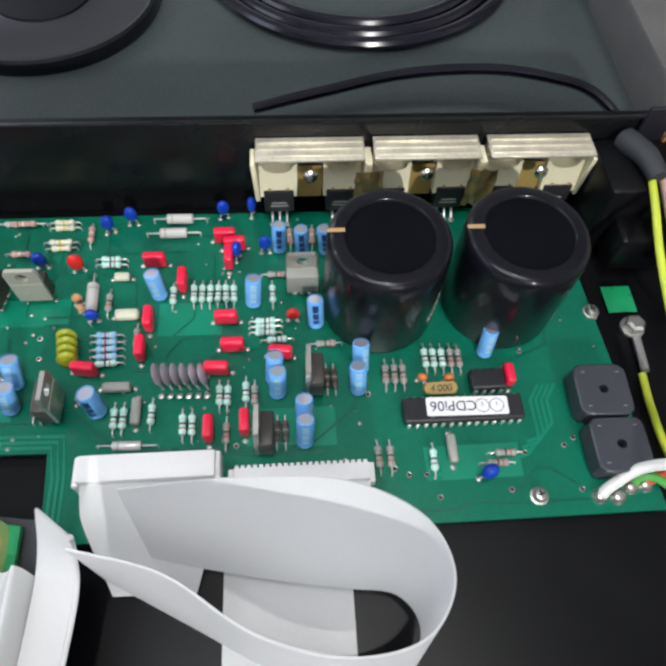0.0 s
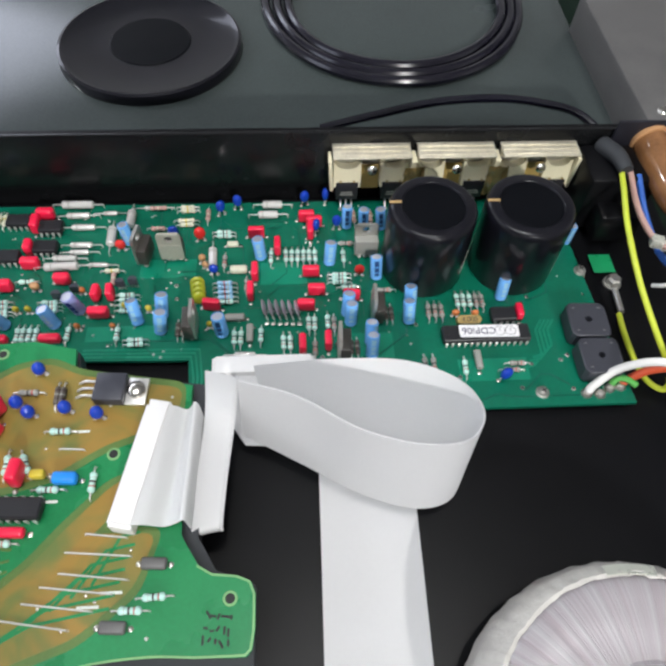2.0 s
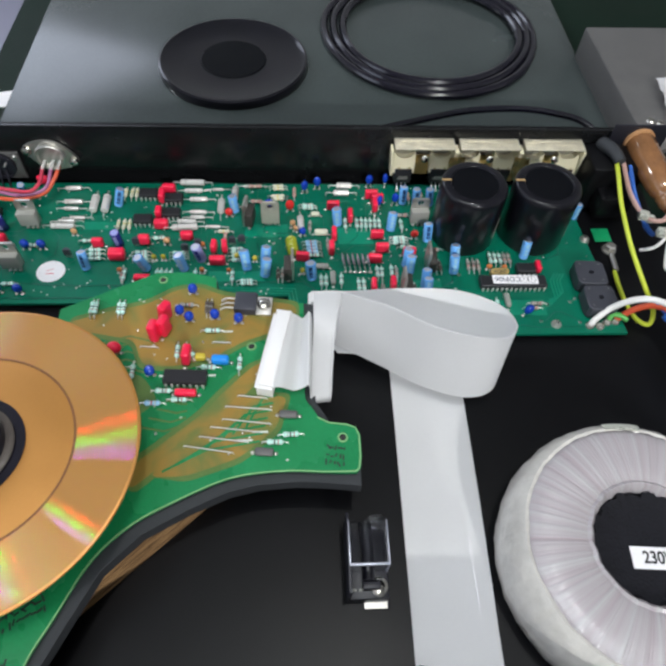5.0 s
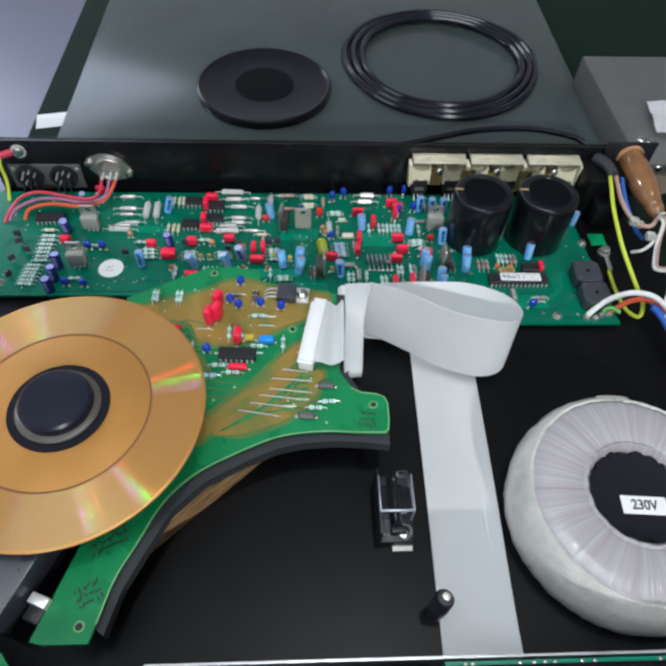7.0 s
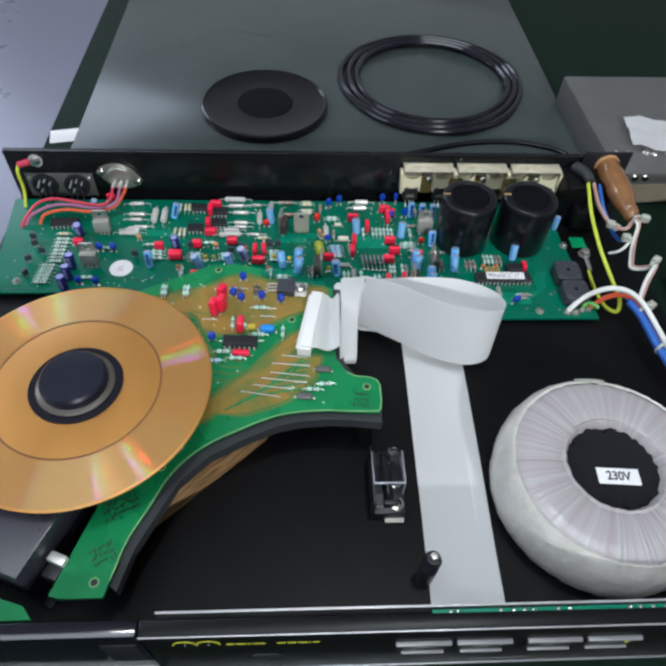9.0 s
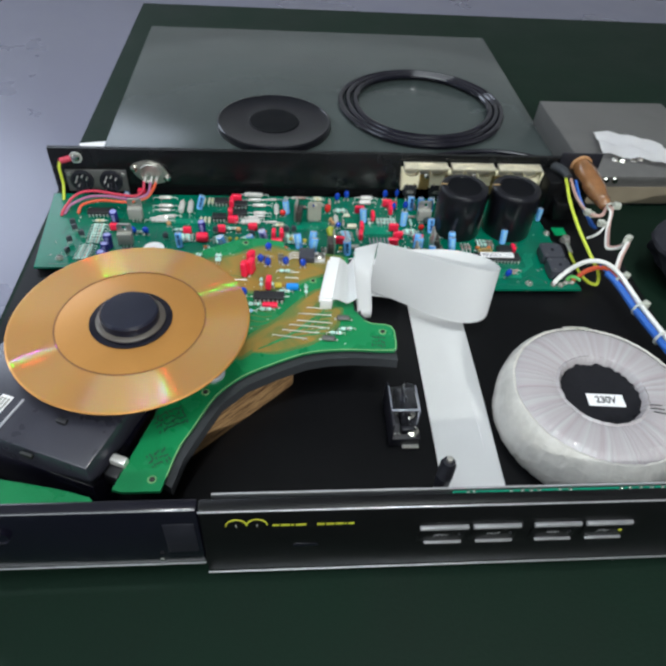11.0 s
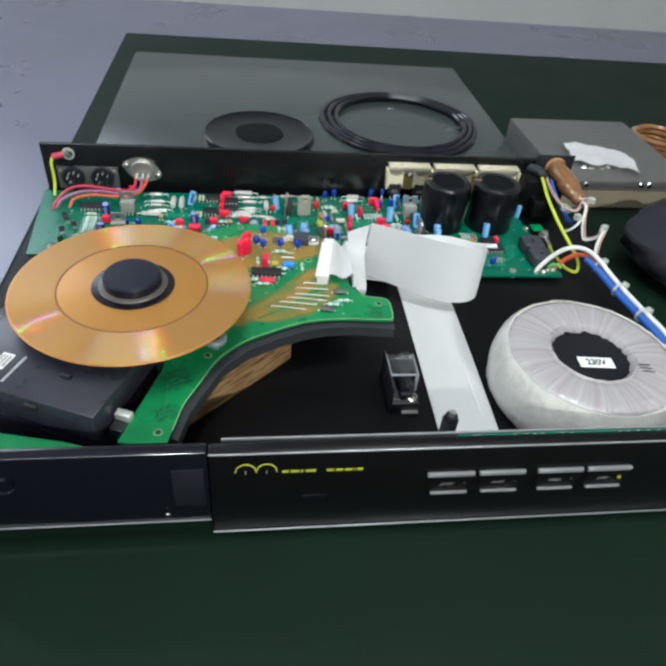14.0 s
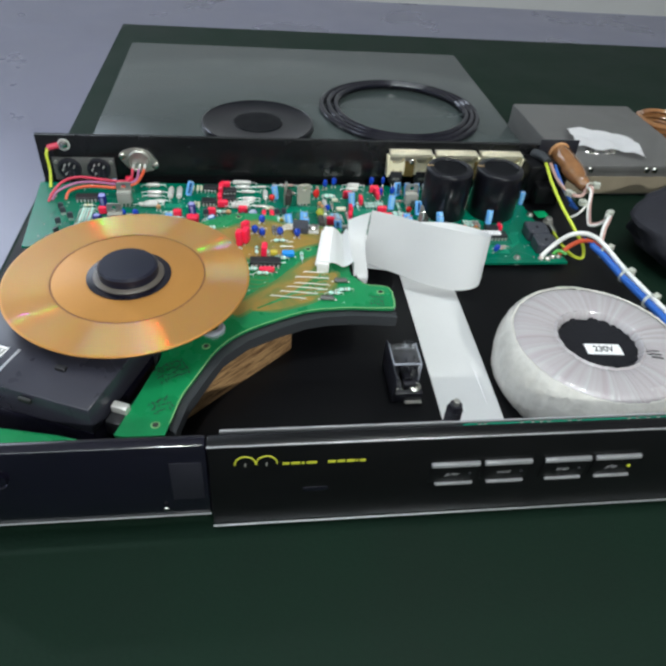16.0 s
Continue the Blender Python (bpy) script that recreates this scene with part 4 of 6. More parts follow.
bead(-0.0843, 0.1535, 0, kind="orange", r=0.0016, h=0.0036)
small_transistor(-0.1200, 0.1544, 0)
small_transistor(-0.0934, 0.1498, 0)
small_transistor(-0.0865, 0.1530, 0)
small_transistor(-0.0683, 0.1551, 0)
small_transistor(-0.0632, 0.1561, 0)
film_box(-0.0780, 0.1513, 85, 0.0062, 0.003, 0.0066)
film_box(-0.0722, 0.1515, 95, 0.0062, 0.003, 0.0066)
film_box(-0.0755, 0.1416, 0, 0.0085, 0.0036, 0.006)
can(-0.0839, 0.1447, r=0.0027, kind="violet", tilt=(2, -13))
can(-0.1125, 0.1382, tilt=(6, -15))
can(-0.0926, 0.1376, tilt=(-5, -12))
can(-0.0595, 0.1375, tilt=(-25, -9))
can(-0.0504, 0.1406, r=0.0027, tilt=(-21, 7))
can(-0.0502, 0.1332, r=0.0027, tilt=(-13, 8))
bead(-0.1092, 0.1444, 0, kind="yellow", r=0.0015, h=0.0036)
bead(-0.1043, 0.1443, 0, kind="yellow", r=0.0015, h=0.0036)
bead(-0.0556, 0.1432, 0, kind="yellow", r=0.0015, h=0.0036)
bead(-0.0655, 0.1449, 0, kind="yellow", r=0.0015, h=0.0036)
resistor(-0.1168, 0.1489, 1)
resistor(-0.1163, 0.1465, 0)
resistor(-0.1159, 0.1442, -2)
resistor(-0.1155, 0.1424, -1)
resistor(-0.0968, 0.1483, -2)
resistor(-0.0964, 0.1462, -1)
resistor(-0.0961, 0.1442, 1)
resistor(-0.0656, 0.1512, -1)
resistor(-0.0654, 0.1488, 1)
resistor(-0.0650, 0.1459, -2)
resistor(-0.0648, 0.1431, -2)
resistor(-0.0596, 0.1288, 1)
resistor(-0.0593, 0.1266, 1)
film_box(-0.1136, 0.1301, 0, 0.0085, 0.0034, 0.0045)
film_box(-0.0930, 0.1300, 0, 0.0085, 0.0034, 0.0045)
resistor(-0.1066, 0.1326, -88)
resistor(-0.1045, 0.1326, -89)
resistor(-0.1019, 0.1325, -89)
resistor(-0.0993, 0.1324, -91)
resistor(-0.0868, 0.1326, -92)
bead(-0.0832, 0.1353, 0, kind="orange", r=0.0015, h=0.0034)
bead(-0.0690, 0.1352, 0, kind="orange", r=0.0014, h=0.003)
resistor(-0.0672, 0.1320, -89)
resistor(-0.0725, 0.1599, -89, "pink")
resistor(-0.1235, 0.1329, -91)
dip(-0.2062, 0.1771, 3, 14)
can(-0.1942, 0.1682, r=0.0028, kind="navy", tilt=(13, 2))
can(-0.1928, 0.1372, r=0.0029, h=0.011, kind="navy", tilt=(-5, 1))
can(-0.1929, 0.1272, r=0.0029, h=0.011, kind="navy", tilt=(-5, 1))
can(-0.1934, 0.1190, r=0.0029, h=0.011, kind="navy")
regulator(-0.1787, 0.1696, 0)
regulator(-0.1806, 0.1389, 0)
film_box(-0.1925, 0.1578, 0, 0.0065, 0.0035, 0.006)
resistor(-0.2040, 0.1622, 1, length=0.0075)
resistor(-0.2040, 0.1586, 1, length=0.0075)
resistor(-0.2040, 0.1551, -2, length=0.0075)
resistor(-0.2040, 0.1517, 0, length=0.0075)
resistor(-0.2040, 0.1483, -1, length=0.0075)
resistor(-0.2040, 0.1449, 0, length=0.0075)
resistor(-0.2040, 0.1416, -1, length=0.0075)
resistor(-0.2072, 0.1376, -1, length=0.0075)
resistor(-0.2075, 0.1346, 0, length=0.0075)
resistor(-0.2078, 0.1317, -1, length=0.0075)
resistor(-0.2082, 0.1289, 1, length=0.0075)
resistor(-0.2084, 0.1260, -1, length=0.0075)
resistor(-0.2087, 0.1232, -2, length=0.0075)
resistor(-0.2050, 0.1674, 1, "cream")
bead(-0.1782, 0.1525, 0, r=0.0027, h=0.006)
bead(-0.1696, 0.1525, 0, r=0.0027, h=0.006)
bead(-0.1852, 0.1228, 0, r=0.0027, h=0.006)
bead(-0.1745, 0.1221, 0, r=0.0027, h=0.006)
resistor(-0.1746, 0.1540, -2)
resistor(-0.1813, 0.1274, 1)
small_transistor(-0.2198, 0.1556, 20)
small_transistor(-0.2202, 0.1415, 40)
small_transistor(-0.2135, 0.1485, 0)
small_transistor(-0.2184, 0.1287, 60)
small_transistor(-0.2225, 0.1618, 0)
can(-0.1910, 0.1963, r=0.002, h=0.008, kind="stripe", tilt=(13, 13))
film_box(-0.1802, 0.2036, 0, 0.006, 0.003, 0.006)


def flat_disc(x, y, z, r, mat, name, parent, n=20):
    return part(name, lathe([(0, 0), (r, 0), (r, 0.00012), (0, 0.00012)], n), mat, parent, m=pose(x, y, z))


def writing(text, size, mat, parent, m, name="writing"):
    cu = bpy.data.curves.new(name, "FONT")
    cu.body, cu.size, cu.align_x, cu.align_y, cu.extrude = text, size, "CENTER", "CENTER", 0.00004
    cu.materials.append(M[mat])
    ob = new(name, cu)
    ob.parent = parent
    ob.matrix_basis = m
    return ob


# slim film capacitors, ceramic discs, crystal, chip label
for k in range(6):
    film_fin(-0.0068 + k * 0.00268, 0.1395 - k * 0.0001, (-14, -16))


def olive_disc(x, y):
    def make():
        ob = thing("ceramic_disc_capacitor", "olive-yellow ceramic disc capacitor in a stack of four", "capacitor", group="olive disc capacitors")
        part("disc_body", lathe([(0, -0.0010), (0.0022, -0.0008), (0.0031, 0), (0.0022, 0.0008), (0, 0.0010)], 20, m=pose(0, 0, 0.0040) @ Matrix.Rotation(radians(68), 4, "X")), "olive_bead", ob)
        for sgn in (-1, 1):
            part("lead", tube([(sgn * 0.001, 0, 0.002), (sgn * 0.0022, 0, -0.0003)], 0.00026, 1, 6), "tin", ob)
        return ob
    place("olive", make, x, y, ZB, 8)


for k in range(4):
    olive_disc(-0.0363 + k * 0.0004, 0.1548 - k * 0.0026)

crystal = thing("quartz_crystal", "flat oval metal-can crystal marked 4.000", "crystal", (0.0762, 0.1345, ZB))
part("can", prism(rounded([(-0.0050, -0.0018), (0.0050, -0.0018), (0.0050, 0.0018), (-0.0050, 0.0018)], 0.0017), 0.0008, 0.0040, bevel=0.0004), "amber", crystal, m=Matrix.Rotation(radians(25), 4, "X"))
writing("4.000", 0.0030, "ink_black", crystal, pose(0, -0.00185, 0.00378, 25))
for sgn in (-1, 1):
    part("lead", box(0.0005, 0.0005, 0.0016, (sgn * 0.0025, 0, -0.0004)), "tin", crystal)

tag = thing("chip_label", "white paper label with handwriting, stuck on the chip", "label", (0.0829, 0.1264, 0.00862), -1)
part("paper", prism(rounded([(-0.0122, -0.0029), (0.0122, -0.0029), (0.0122, 0.0029), (-0.0122, 0.0029)], 0.0008), 0, 0.00015), "paper", tag)
writing("CDPi06", 0.0044, "ink", tag, pose(-0.0042, 0.0002, 0.0002, 0, 0, 180))
for cx in (0.0045, 0.0088):
    part("ring_mark", lathe([(0.00195, 0.00016), (0.00205, 0.00025), (0.00215, 0.00016)], 28, m=pose(cx, 0, 0)), "ink_black", tag)
    part("tick_mark", box(0.0002, 0.0012, 0.0001, (cx, 0.0005, 0.00016)), "ink_black", tag)

# bridge rectifiers
def bridge(x, y, turn):
    def make():
        ob = thing("bridge_rectifier", "square dark grey bridge rectifier with a centre hole", "rectifier", group="bridge rectifiers")
        n, s, hole = 32, 0.0080, 0.0014
        bm = bmesh.new()
        ring, edge = [], []
        for k in range(n):
            a = 2 * math.pi * (k + 0.5) / n
            c, sn = math.cos(a), math.sin(a)
            f = s / max(abs(c), abs(sn))
            f = min(f, s * 1.26)
            ring.append((hole * c, hole * sn))
            edge.append((f * c, f * sn))
        zs = (0.0010, 0.0078, 0.0082)
        low = [bm.verts.new((*p, zs[0])) for p in edge]
        mid = [bm.verts.new((*p, zs[1])) for p in edge]
        hi = [bm.verts.new((p[0] * 0.95, p[1] * 0.95, zs[2])) for p in edge]
        hr = [bm.verts.new((*p, zs[2])) for p in ring]
        hd = [bm.verts.new((*p, 0.0012)) for p in ring]
        for k in range(n):
            j = (k + 1) % n
            for a, b in ((low, mid), (mid, hi), (hi, hr), (hr, hd)):
                bm.faces.new((a[k], a[j], b[j], b[k]))
        bm.faces.new(hd)
        bm.faces.new(low[::-1])
        part("body", bm, "bridge", ob)
        part("terminal_hole_cover", lathe([(0, 0), (hole, 0), (0, 0.0001)], 20), "ink_black", ob, m=pose(0, 0, 0.0016))
        for sx in (-1, 1):
            for sy in (-1, 1):
                part("pin", box(0.0010, 0.0010, 0.0016, (sx * 0.0055, sy * 0.0055, -0.0004)), "tin", ob)
                part("polarity_mark", box(0.0011, 0.00025, 0.0001, (sx * 0.0052, sy * 0.0054, 0.0082)), "body_grey", ob)
        return ob
    return place("bridge", make, x, y, ZB, turn)


bridge(0.1234, 0.1284, -2)
bridge(0.1240, 0.1115, -1)

for sx, sy in ((0.1, 0.1), (0.131, 0.1592), (-0.2237, 0.125)):
    screw(sx, sy, ZB)

# gold marks on the reservoir capacitors and their worn seams
for ob in [o for o in scene.objects if o.name.startswith("reservoir_capacitor")]:
    part("polarity_mark", box(0.0050, 0.0013, 0.0003, (-0.0150, 0.0022, 0.03735), 0.0001), "stripe_gold", ob)
    bm = bmesh.new()
    for k in range(5):
        a = radians(-38 + 3 * k)
        bm = box(0.0009, 0.0003, 0.0016, (0, 0, 0), bm=bm)
        bmesh.ops.transform(bm, verts=bm.verts[-8:], matrix=Matrix.Rotation(a, 4, "Z") @ Matrix.Translation((0.01785, 0, 0.008 + 0.0022 * k)) @ Matrix.Rotation(radians(90), 4, "Z"))
    part("printed_mark", bm, "body_grey", ob, "small pale printed marks")

# round white sticker on the board
st = thing("round_sticker", "round white inspection sticker on the green board", "sticker", (-0.1622, 0.1366, ZB))
part("paper_disc", lathe([(0, 0.0002), (0.0073, 0.0002), (0.0073, 0.0003), (0, 0.0003)], 40), "paper", st)
for k, (mx, my, ml) in enumerate(((0, 0.001, 0.004), (-0.001, -0.0016, 0.003), (0.0012, -0.0012, 0.002))):
    part("pen_mark", box(ml, 0.0004, 0.0001, (mx, my, 0.0003)), "pink_wire", st, m=pose(0, 0, 0, 0, 0, 25 - 20 * k))

# ---- tracks, pads and via holes of the main board ----
LAYER = [0]


def track(points, w=0.0011, mat="mask_light", z=ZB, parent=board):
    p = [Vector(q[:2]) for q in points]
    left, right = [], []
    for k, c in enumerate(p):
        d = (p[min(k + 1, len(p) - 1)] - p[max(k - 1, 0)]).normalized()
        n = Vector((-d.y, d.x)) * w / 2
        left.append(tuple(c + n))
        right.append(tuple(c - n))
    LAYER[0] = (LAYER[0] + 1) % 11
    bm = prism(left + right[::-1], z + 0.00002, z + 0.00010 + 0.000009 * LAYER[0])
    return part("copper_track", bm, mat, parent, smooth=False)


for k in range(3):
    o = 0.0016 * k
    track([(-0.0800, 0.1222 + o), (-0.0372 + o, 0.1212 + o), (-0.0356 + o, 0.1120), (-0.0356 + o, 0.1000)], 0.0009)
for k in range(4):
    o = 0.0017 * k
    track([(0.1125 - o, 0.1340), (0.1090 - o, 0.1290), (0.1090 - o, 0.1215 - o), (0.1050 - o, 0.1175 - o), (0.1000 - o, 0.1160 - o)], 0.0009)
track([(-0.0700, 0.1290), (-0.0300, 0.1290), (-0.0200, 0.1195), (0.0360, 0.1180), (0.0500, 0.1290), (0.0520, 0.1440)], 0.0008, "mask_track")
track([(0.0120, 0.1165), (0.0400, 0.1165)], 0.0008, "mask_track")
track([(0.0940, 0.1400), (0.1130, 0.1480), (0.1140, 0.1530)], 0.0008, "mask_track")
track([(0.0560, 0.0975), (0.0760, 0.0975), (0.0820, 0.1000), (0.0900, 0.0985), (0.1200, 0.0985)], 0.0007, "mask_track")
track([(0.0930, 0.1005), (0.1010, 0.1080), (0.1050, 0.1080), (0.1120, 0.1030)], 0.0007, "mask_track")
track([(-0.0450, 0.1640), (-0.0330, 0.1640), (-0.0300, 0.1665)], 0.0007, "mask_track")
track([(-0.0170, 0.1440), (0.0020, 0.1440), (0.0100, 0.1500)], 0.0007, "mask_track")
track([(-0.0550, 0.1570), (-0.0540, 0.1500)], 0.0010, "mask_track")
track([(-0.2300, 0.1190), (-0.0900, 0.1190)], 0.0010, "mask_track")
track([(-0.1950, 0.1300), (-0.1500, 0.1270), (-0.1000, 0.1270)], 0.0009, "mask_track")
for px, py, sx, sy in ((-0.0500, 0.1660, 0.024, 0.010), (0.0000, 0.1620, 0.020, 0.012), (0.0310, 0.1240, 0.026, 0.012), (0.0830, 0.1110, 0.028, 0.010), (-0.0650, 0.1330, 0.030, 0.007), (-0.1500, 0.1700, 0.040, 0.006)):
    part("copper_pour", box(sx, sy, 0.00004 + 0.00001 * (int(sx * 1000) % 3), (px, py, ZB + 0.00001)), "mask_light", board, smooth=False)

random.seed(7)
bm = bmesh.new()
for k in range(330):
    px, py = random.uniform(-0.232, 0.130), random.uniform(0.100, 0.2035)
    if py < 0.119 and px < -0.030:
        continue
    if 0.040 < px < 0.118 and 0.146 < py < 0.184:
        continue
    if px > 0.055 and py < 0.146:
        continue
    r = random.uniform(0.0003, 0.0006)
    lathe([(r * 1.25, 0.00003), (r, 0.00018), (r * 0.45, 0.0004), (0, 0.0005)], 8, bm=bm, m=pose(px, py, ZB))
tagged(part("solder_joints", bm, "solder", board, "scattered bright solder joints"), kind="stuff")
for px, py in ((0.1142, 0.1166), (0.1110, 0.1145), (0.0927, 0.1023), (0.1130, 0.1014), (0.0720, 0.1012), (0.0988, 0.1128), (0.0545, 0.1333), (-0.0459, 0.1566), (-0.0451, 0.1496), (0.0640, 0.1080), (0.0690, 0.1080), (0.0600, 0.1100), (-0.0240, 0.1175), (0.0150, 0.1190), (0.1010, 0.1480), (0.1040, 0.1460)):
    part("via_ring", lathe([(0.0005, 0.0002), (0.0007, 0.00025), (0.0009, 0.00002)], 14, m=pose(px, py, ZB)), "solder", board)
    part("via_hole", lathe([(0, 0.00022), (0.0006, 0.00022)], 12, m=pose(px, py, ZB)), "ink_black", board)

random.seed(23)
bm = bmesh.new()
for k in range(120):
    px, py = random.uniform(-0.230, 0.120), random.uniform(0.123, 0.200)
    if px > 0.038:
        continue
    pts, ang = [(px, py)], random.choice((0, 90, 180, 270))
    for j in range(random.randint(1, 4)):
        d = random.uniform(0.003, 0.014)
        px, py = px + d * math.cos(radians(ang)), py + d * math.sin(radians(ang))
        if not (-0.232 < px < 0.126 and 0.1215 < py < 0.202):
            break
        pts.append((px, py))
        ang += random.choice((-45, 45))
    for (ax, ay), (bx2, by2) in zip(pts, pts[1:]):
        u = Vector((bx2 - ax, by2 - ay)).normalized()
        n = Vector((-u.y, u.x)) * 0.00024
        z = ZB + 0.00022 + 0.000001 * (k % 20)
        bm.faces.new([bm.verts.new((qx, qy, z)) for qx, qy in ((ax - n.x, ay - n.y), (bx2 - n.x, by2 - n.y), (bx2 + n.x, by2 + n.y), (ax + n.x, ay + n.y))])
tagged(part("fine_tracing", bm, "mask_track", board, "fine dark tracks under the green lacquer", smooth=False), kind="stuff")

# green tag and earth lug beside the board
gt = thing("green_sticker", "bright green glossy tape tab on the chassis floor", "tape", (0.1440, 0.1655, 0.0012))
part("tape", box(0.0100, 0.0104, 0.0003, (0, 0, 0), 0.0001), "green_pad", gt)
lug = thing("earth_lug", "tinned ring lug screwed to the chassis floor", "cable lug", (0.1455, 0.1545, 0.0005))
part("ring", lathe([(0.0022, 0), (0.0040, 0), (0.0040, 0.0010), (0.0022, 0.0010)], 24), "zinc", lug)
part("bolt", lathe([(0, 0.001), (0.0032, 0.001), (0.0032, 0.0038), (0.0022, 0.0046), (0, 0.0046)], 6), "zinc", lug)
part("barrel", tube([(0, -0.004, 0.0009), (-0.0006, -0.010, 0.0013), (-0.0012, -0.0165, 0.0017)], 0.0014, 3, 10), "zinc", lug)

# ---- flat cable connectors ----
def header_block(name, label, x, y, z, L, W, H, turn, slots):
    ob = thing(name, label, "connector", (x, y, z), turn)
    part("housing", box(L, W, H, (0, 0, 0), 0.0006), "white_plastic", ob)
    part("ledge", box(L * 0.99, W * 0.35, 0.0012, (0, -W * 0.62, H * 0.45), 0.0003), "white_plastic", ob)
    for sx in (-1, 1):
        part("end_ear", box(0.0016, W * 1.12, H * 0.8, (sx * (L / 2 + 0.0004), -0.0003, 0.0002), 0.0004), "white_plastic", ob)
    for k in range(slots):
        part("contact", box(0.0005, 0.0012, 0.0004, (-L / 2 + L * (k + 0.5) / slots, -W * 0.85, H * 0.45), 0), "tin", ob)
    return ob


header_block("board_connector", "white flat cable connector on the green board", -0.0080, 0.1116, ZB, 0.0365, 0.0074, 0.0098, 0, 14)
header_block("second_board_connector", "white flat cable connector beside its twin", 0.0335, 0.1085, ZB, 0.0380, 0.0050, 0.0055, 0, 16)
for k in range(22):
    part("tooth", box(0.0010, 0.0010, 0.0012, (-0.0180 + 0.0017 * k, 0.0027, 0.0040)), "white_plastic", bpy.data.objects["second_board_connector"])
header_block("drawer_connector", "white flat cable connector on the drawer board", -0.0423, 0.0650, ZT, 0.0385, 0.0062, 0.0078, 78.7 + 180, 0)

fold = thing("folded_ribbon_cable", "white flat cable folded sharply beside the drawer board", "cable")
part("flat_cable", band(
    [(-0.0437, 0.0455, 0.0392), (-0.0395, 0.0455, 0.0388), (-0.0345, 0.0455, 0.0362), (-0.0308, 0.0460, 0.0375), (-0.0288, 0.0463, 0.0392), (-0.0279, 0.0463, 0.0375), (-0.0276, 0.0461, 0.0310)],
    [(-0.0372, 0.0832, 0.0390), (-0.0340, 0.0832, 0.0375), (-0.0307, 0.0835, 0.0340), (-0.0285, 0.0840, 0.0365), (-0.0277, 0.0842, 0.0380), (-0.0268, 0.0838, 0.0350), (-0.0262, 0.0825, 0.0260)]), "ribbon", fold)
left = [(-0.0281, 0.0455, 0.0240), (-0.0277, 0.0461, 0.0290), (-0.0270, 0.0600, 0.0302), (-0.0258, 0.0790, 0.0302), (-0.0254, 0.0880, 0.0318), (-0.0252, 0.0960, 0.0372)]
right = [(-0.0196, 0.0476, 0.0225), (-0.0192, 0.0486, 0.0276), (-0.0182, 0.0620, 0.0292), (-0.0165, 0.0785, 0.0306), (-0.0148, 0.0850, 0.0400), (-0.0133, 0.0872, 0.0480)]
part("rolled_fold", band(left, right, 0.0006), "ribbon", fold)
part("rolled_edge", tube(right, 0.0007, 6, 8), "ribbon", fold)
part("lower_fold", band([(-0.0255, 0.1085, 0.0110), (-0.0250, 0.1000, 0.0085), (-0.0200, 0.0900, 0.0090), (-0.0140, 0.0800, 0.0110)],
                        [(0.0095, 0.1085, 0.0110), (0.0090, 0.1000, 0.0080), (0.0080, 0.0900, 0.0065), (0.0060, 0.0800, 0.0080)]), "ribbon", fold)
stub = thing("ribbon_cable_tail", "white flat cable leaving the second connector", "cable")
part("flat_cable", band([(0.0160, 0.1060, 0.0075), (0.0155, 0.0990, 0.0060), (0.0140, 0.0920, 0.0040), (0.0118, 0.0880, 0.0022)], [(0.0500, 0.1060, 0.0075), (0.0495, 0.0990, 0.0060), (0.0480, 0.0920, 0.0040), (0.0458, 0.0880, 0.0022)]), "ribbon", stub)
part("fold_stripe", box(0.0006, 0.030, 0.0002, (0.0375, -0.02, 0.0016)), "paper", rib)

# ---- transformer details ----
part("tape_ring", creased(ragged(lathe([(0.0456, 0.0326), (0.0468, 0.0330), (0.0484, 0.0312), (0.0500, 0.0285), (0.0512, 0.0250), (0.0521, 0.0200), (0.0524, 0.0130), (0.0514, 0.005), (0.0485, 0.0005)], 300), 0.00050, 0.0), 0.0004, 22, 7.0), "tape_white", tor, "milky outer tape wrap")
part("edge_bead", ragged(lathe([(0.0208, 0.0300), (0.0219, 0.0332), (0.0230, 0.0345), (0.0242, 0.0336)], 96), 0.0006, 0.0), "film", tor)
lab = thing("voltage_label", "white printed 230V label on the transformer's hub", "label", (0.0987, -0.0236, 0.0300), -4)
part("label_paper", box(0.0196, 0.0080, 0.0002, (0, 0, 0)), "paper", lab)
wd = writing("230V", 0.0062, "ink_black", lab, pose(0, 0, 0.00025))
wd.data.offset = 0.00016
wd.scale = (0.86, 1, 1)
part("yellow_tape", band([(0.0462 * math.cos(radians(a)), 0.0462 * math.sin(radians(a)), 0.0332) for a in range(78, 97, 3)], [(0.0492 * math.cos(radians(a)), 0.0492 * math.sin(radians(a)), 0.0316) for a in range(78, 97, 3)], 0.0004, 2), "clear_tie", tor, "yellowed tape end")
for k in range(3):
    part("thread_end", tube([(0.0185, -0.010 - 0.002 * k, 0.0305), (0.0220, -0.0112 - 0.0023 * k, 0.0345), (0.0265, -0.0128 - 0.0027 * k, 0.0357)], 0.00030, 3, 6), "ink_black", tor)

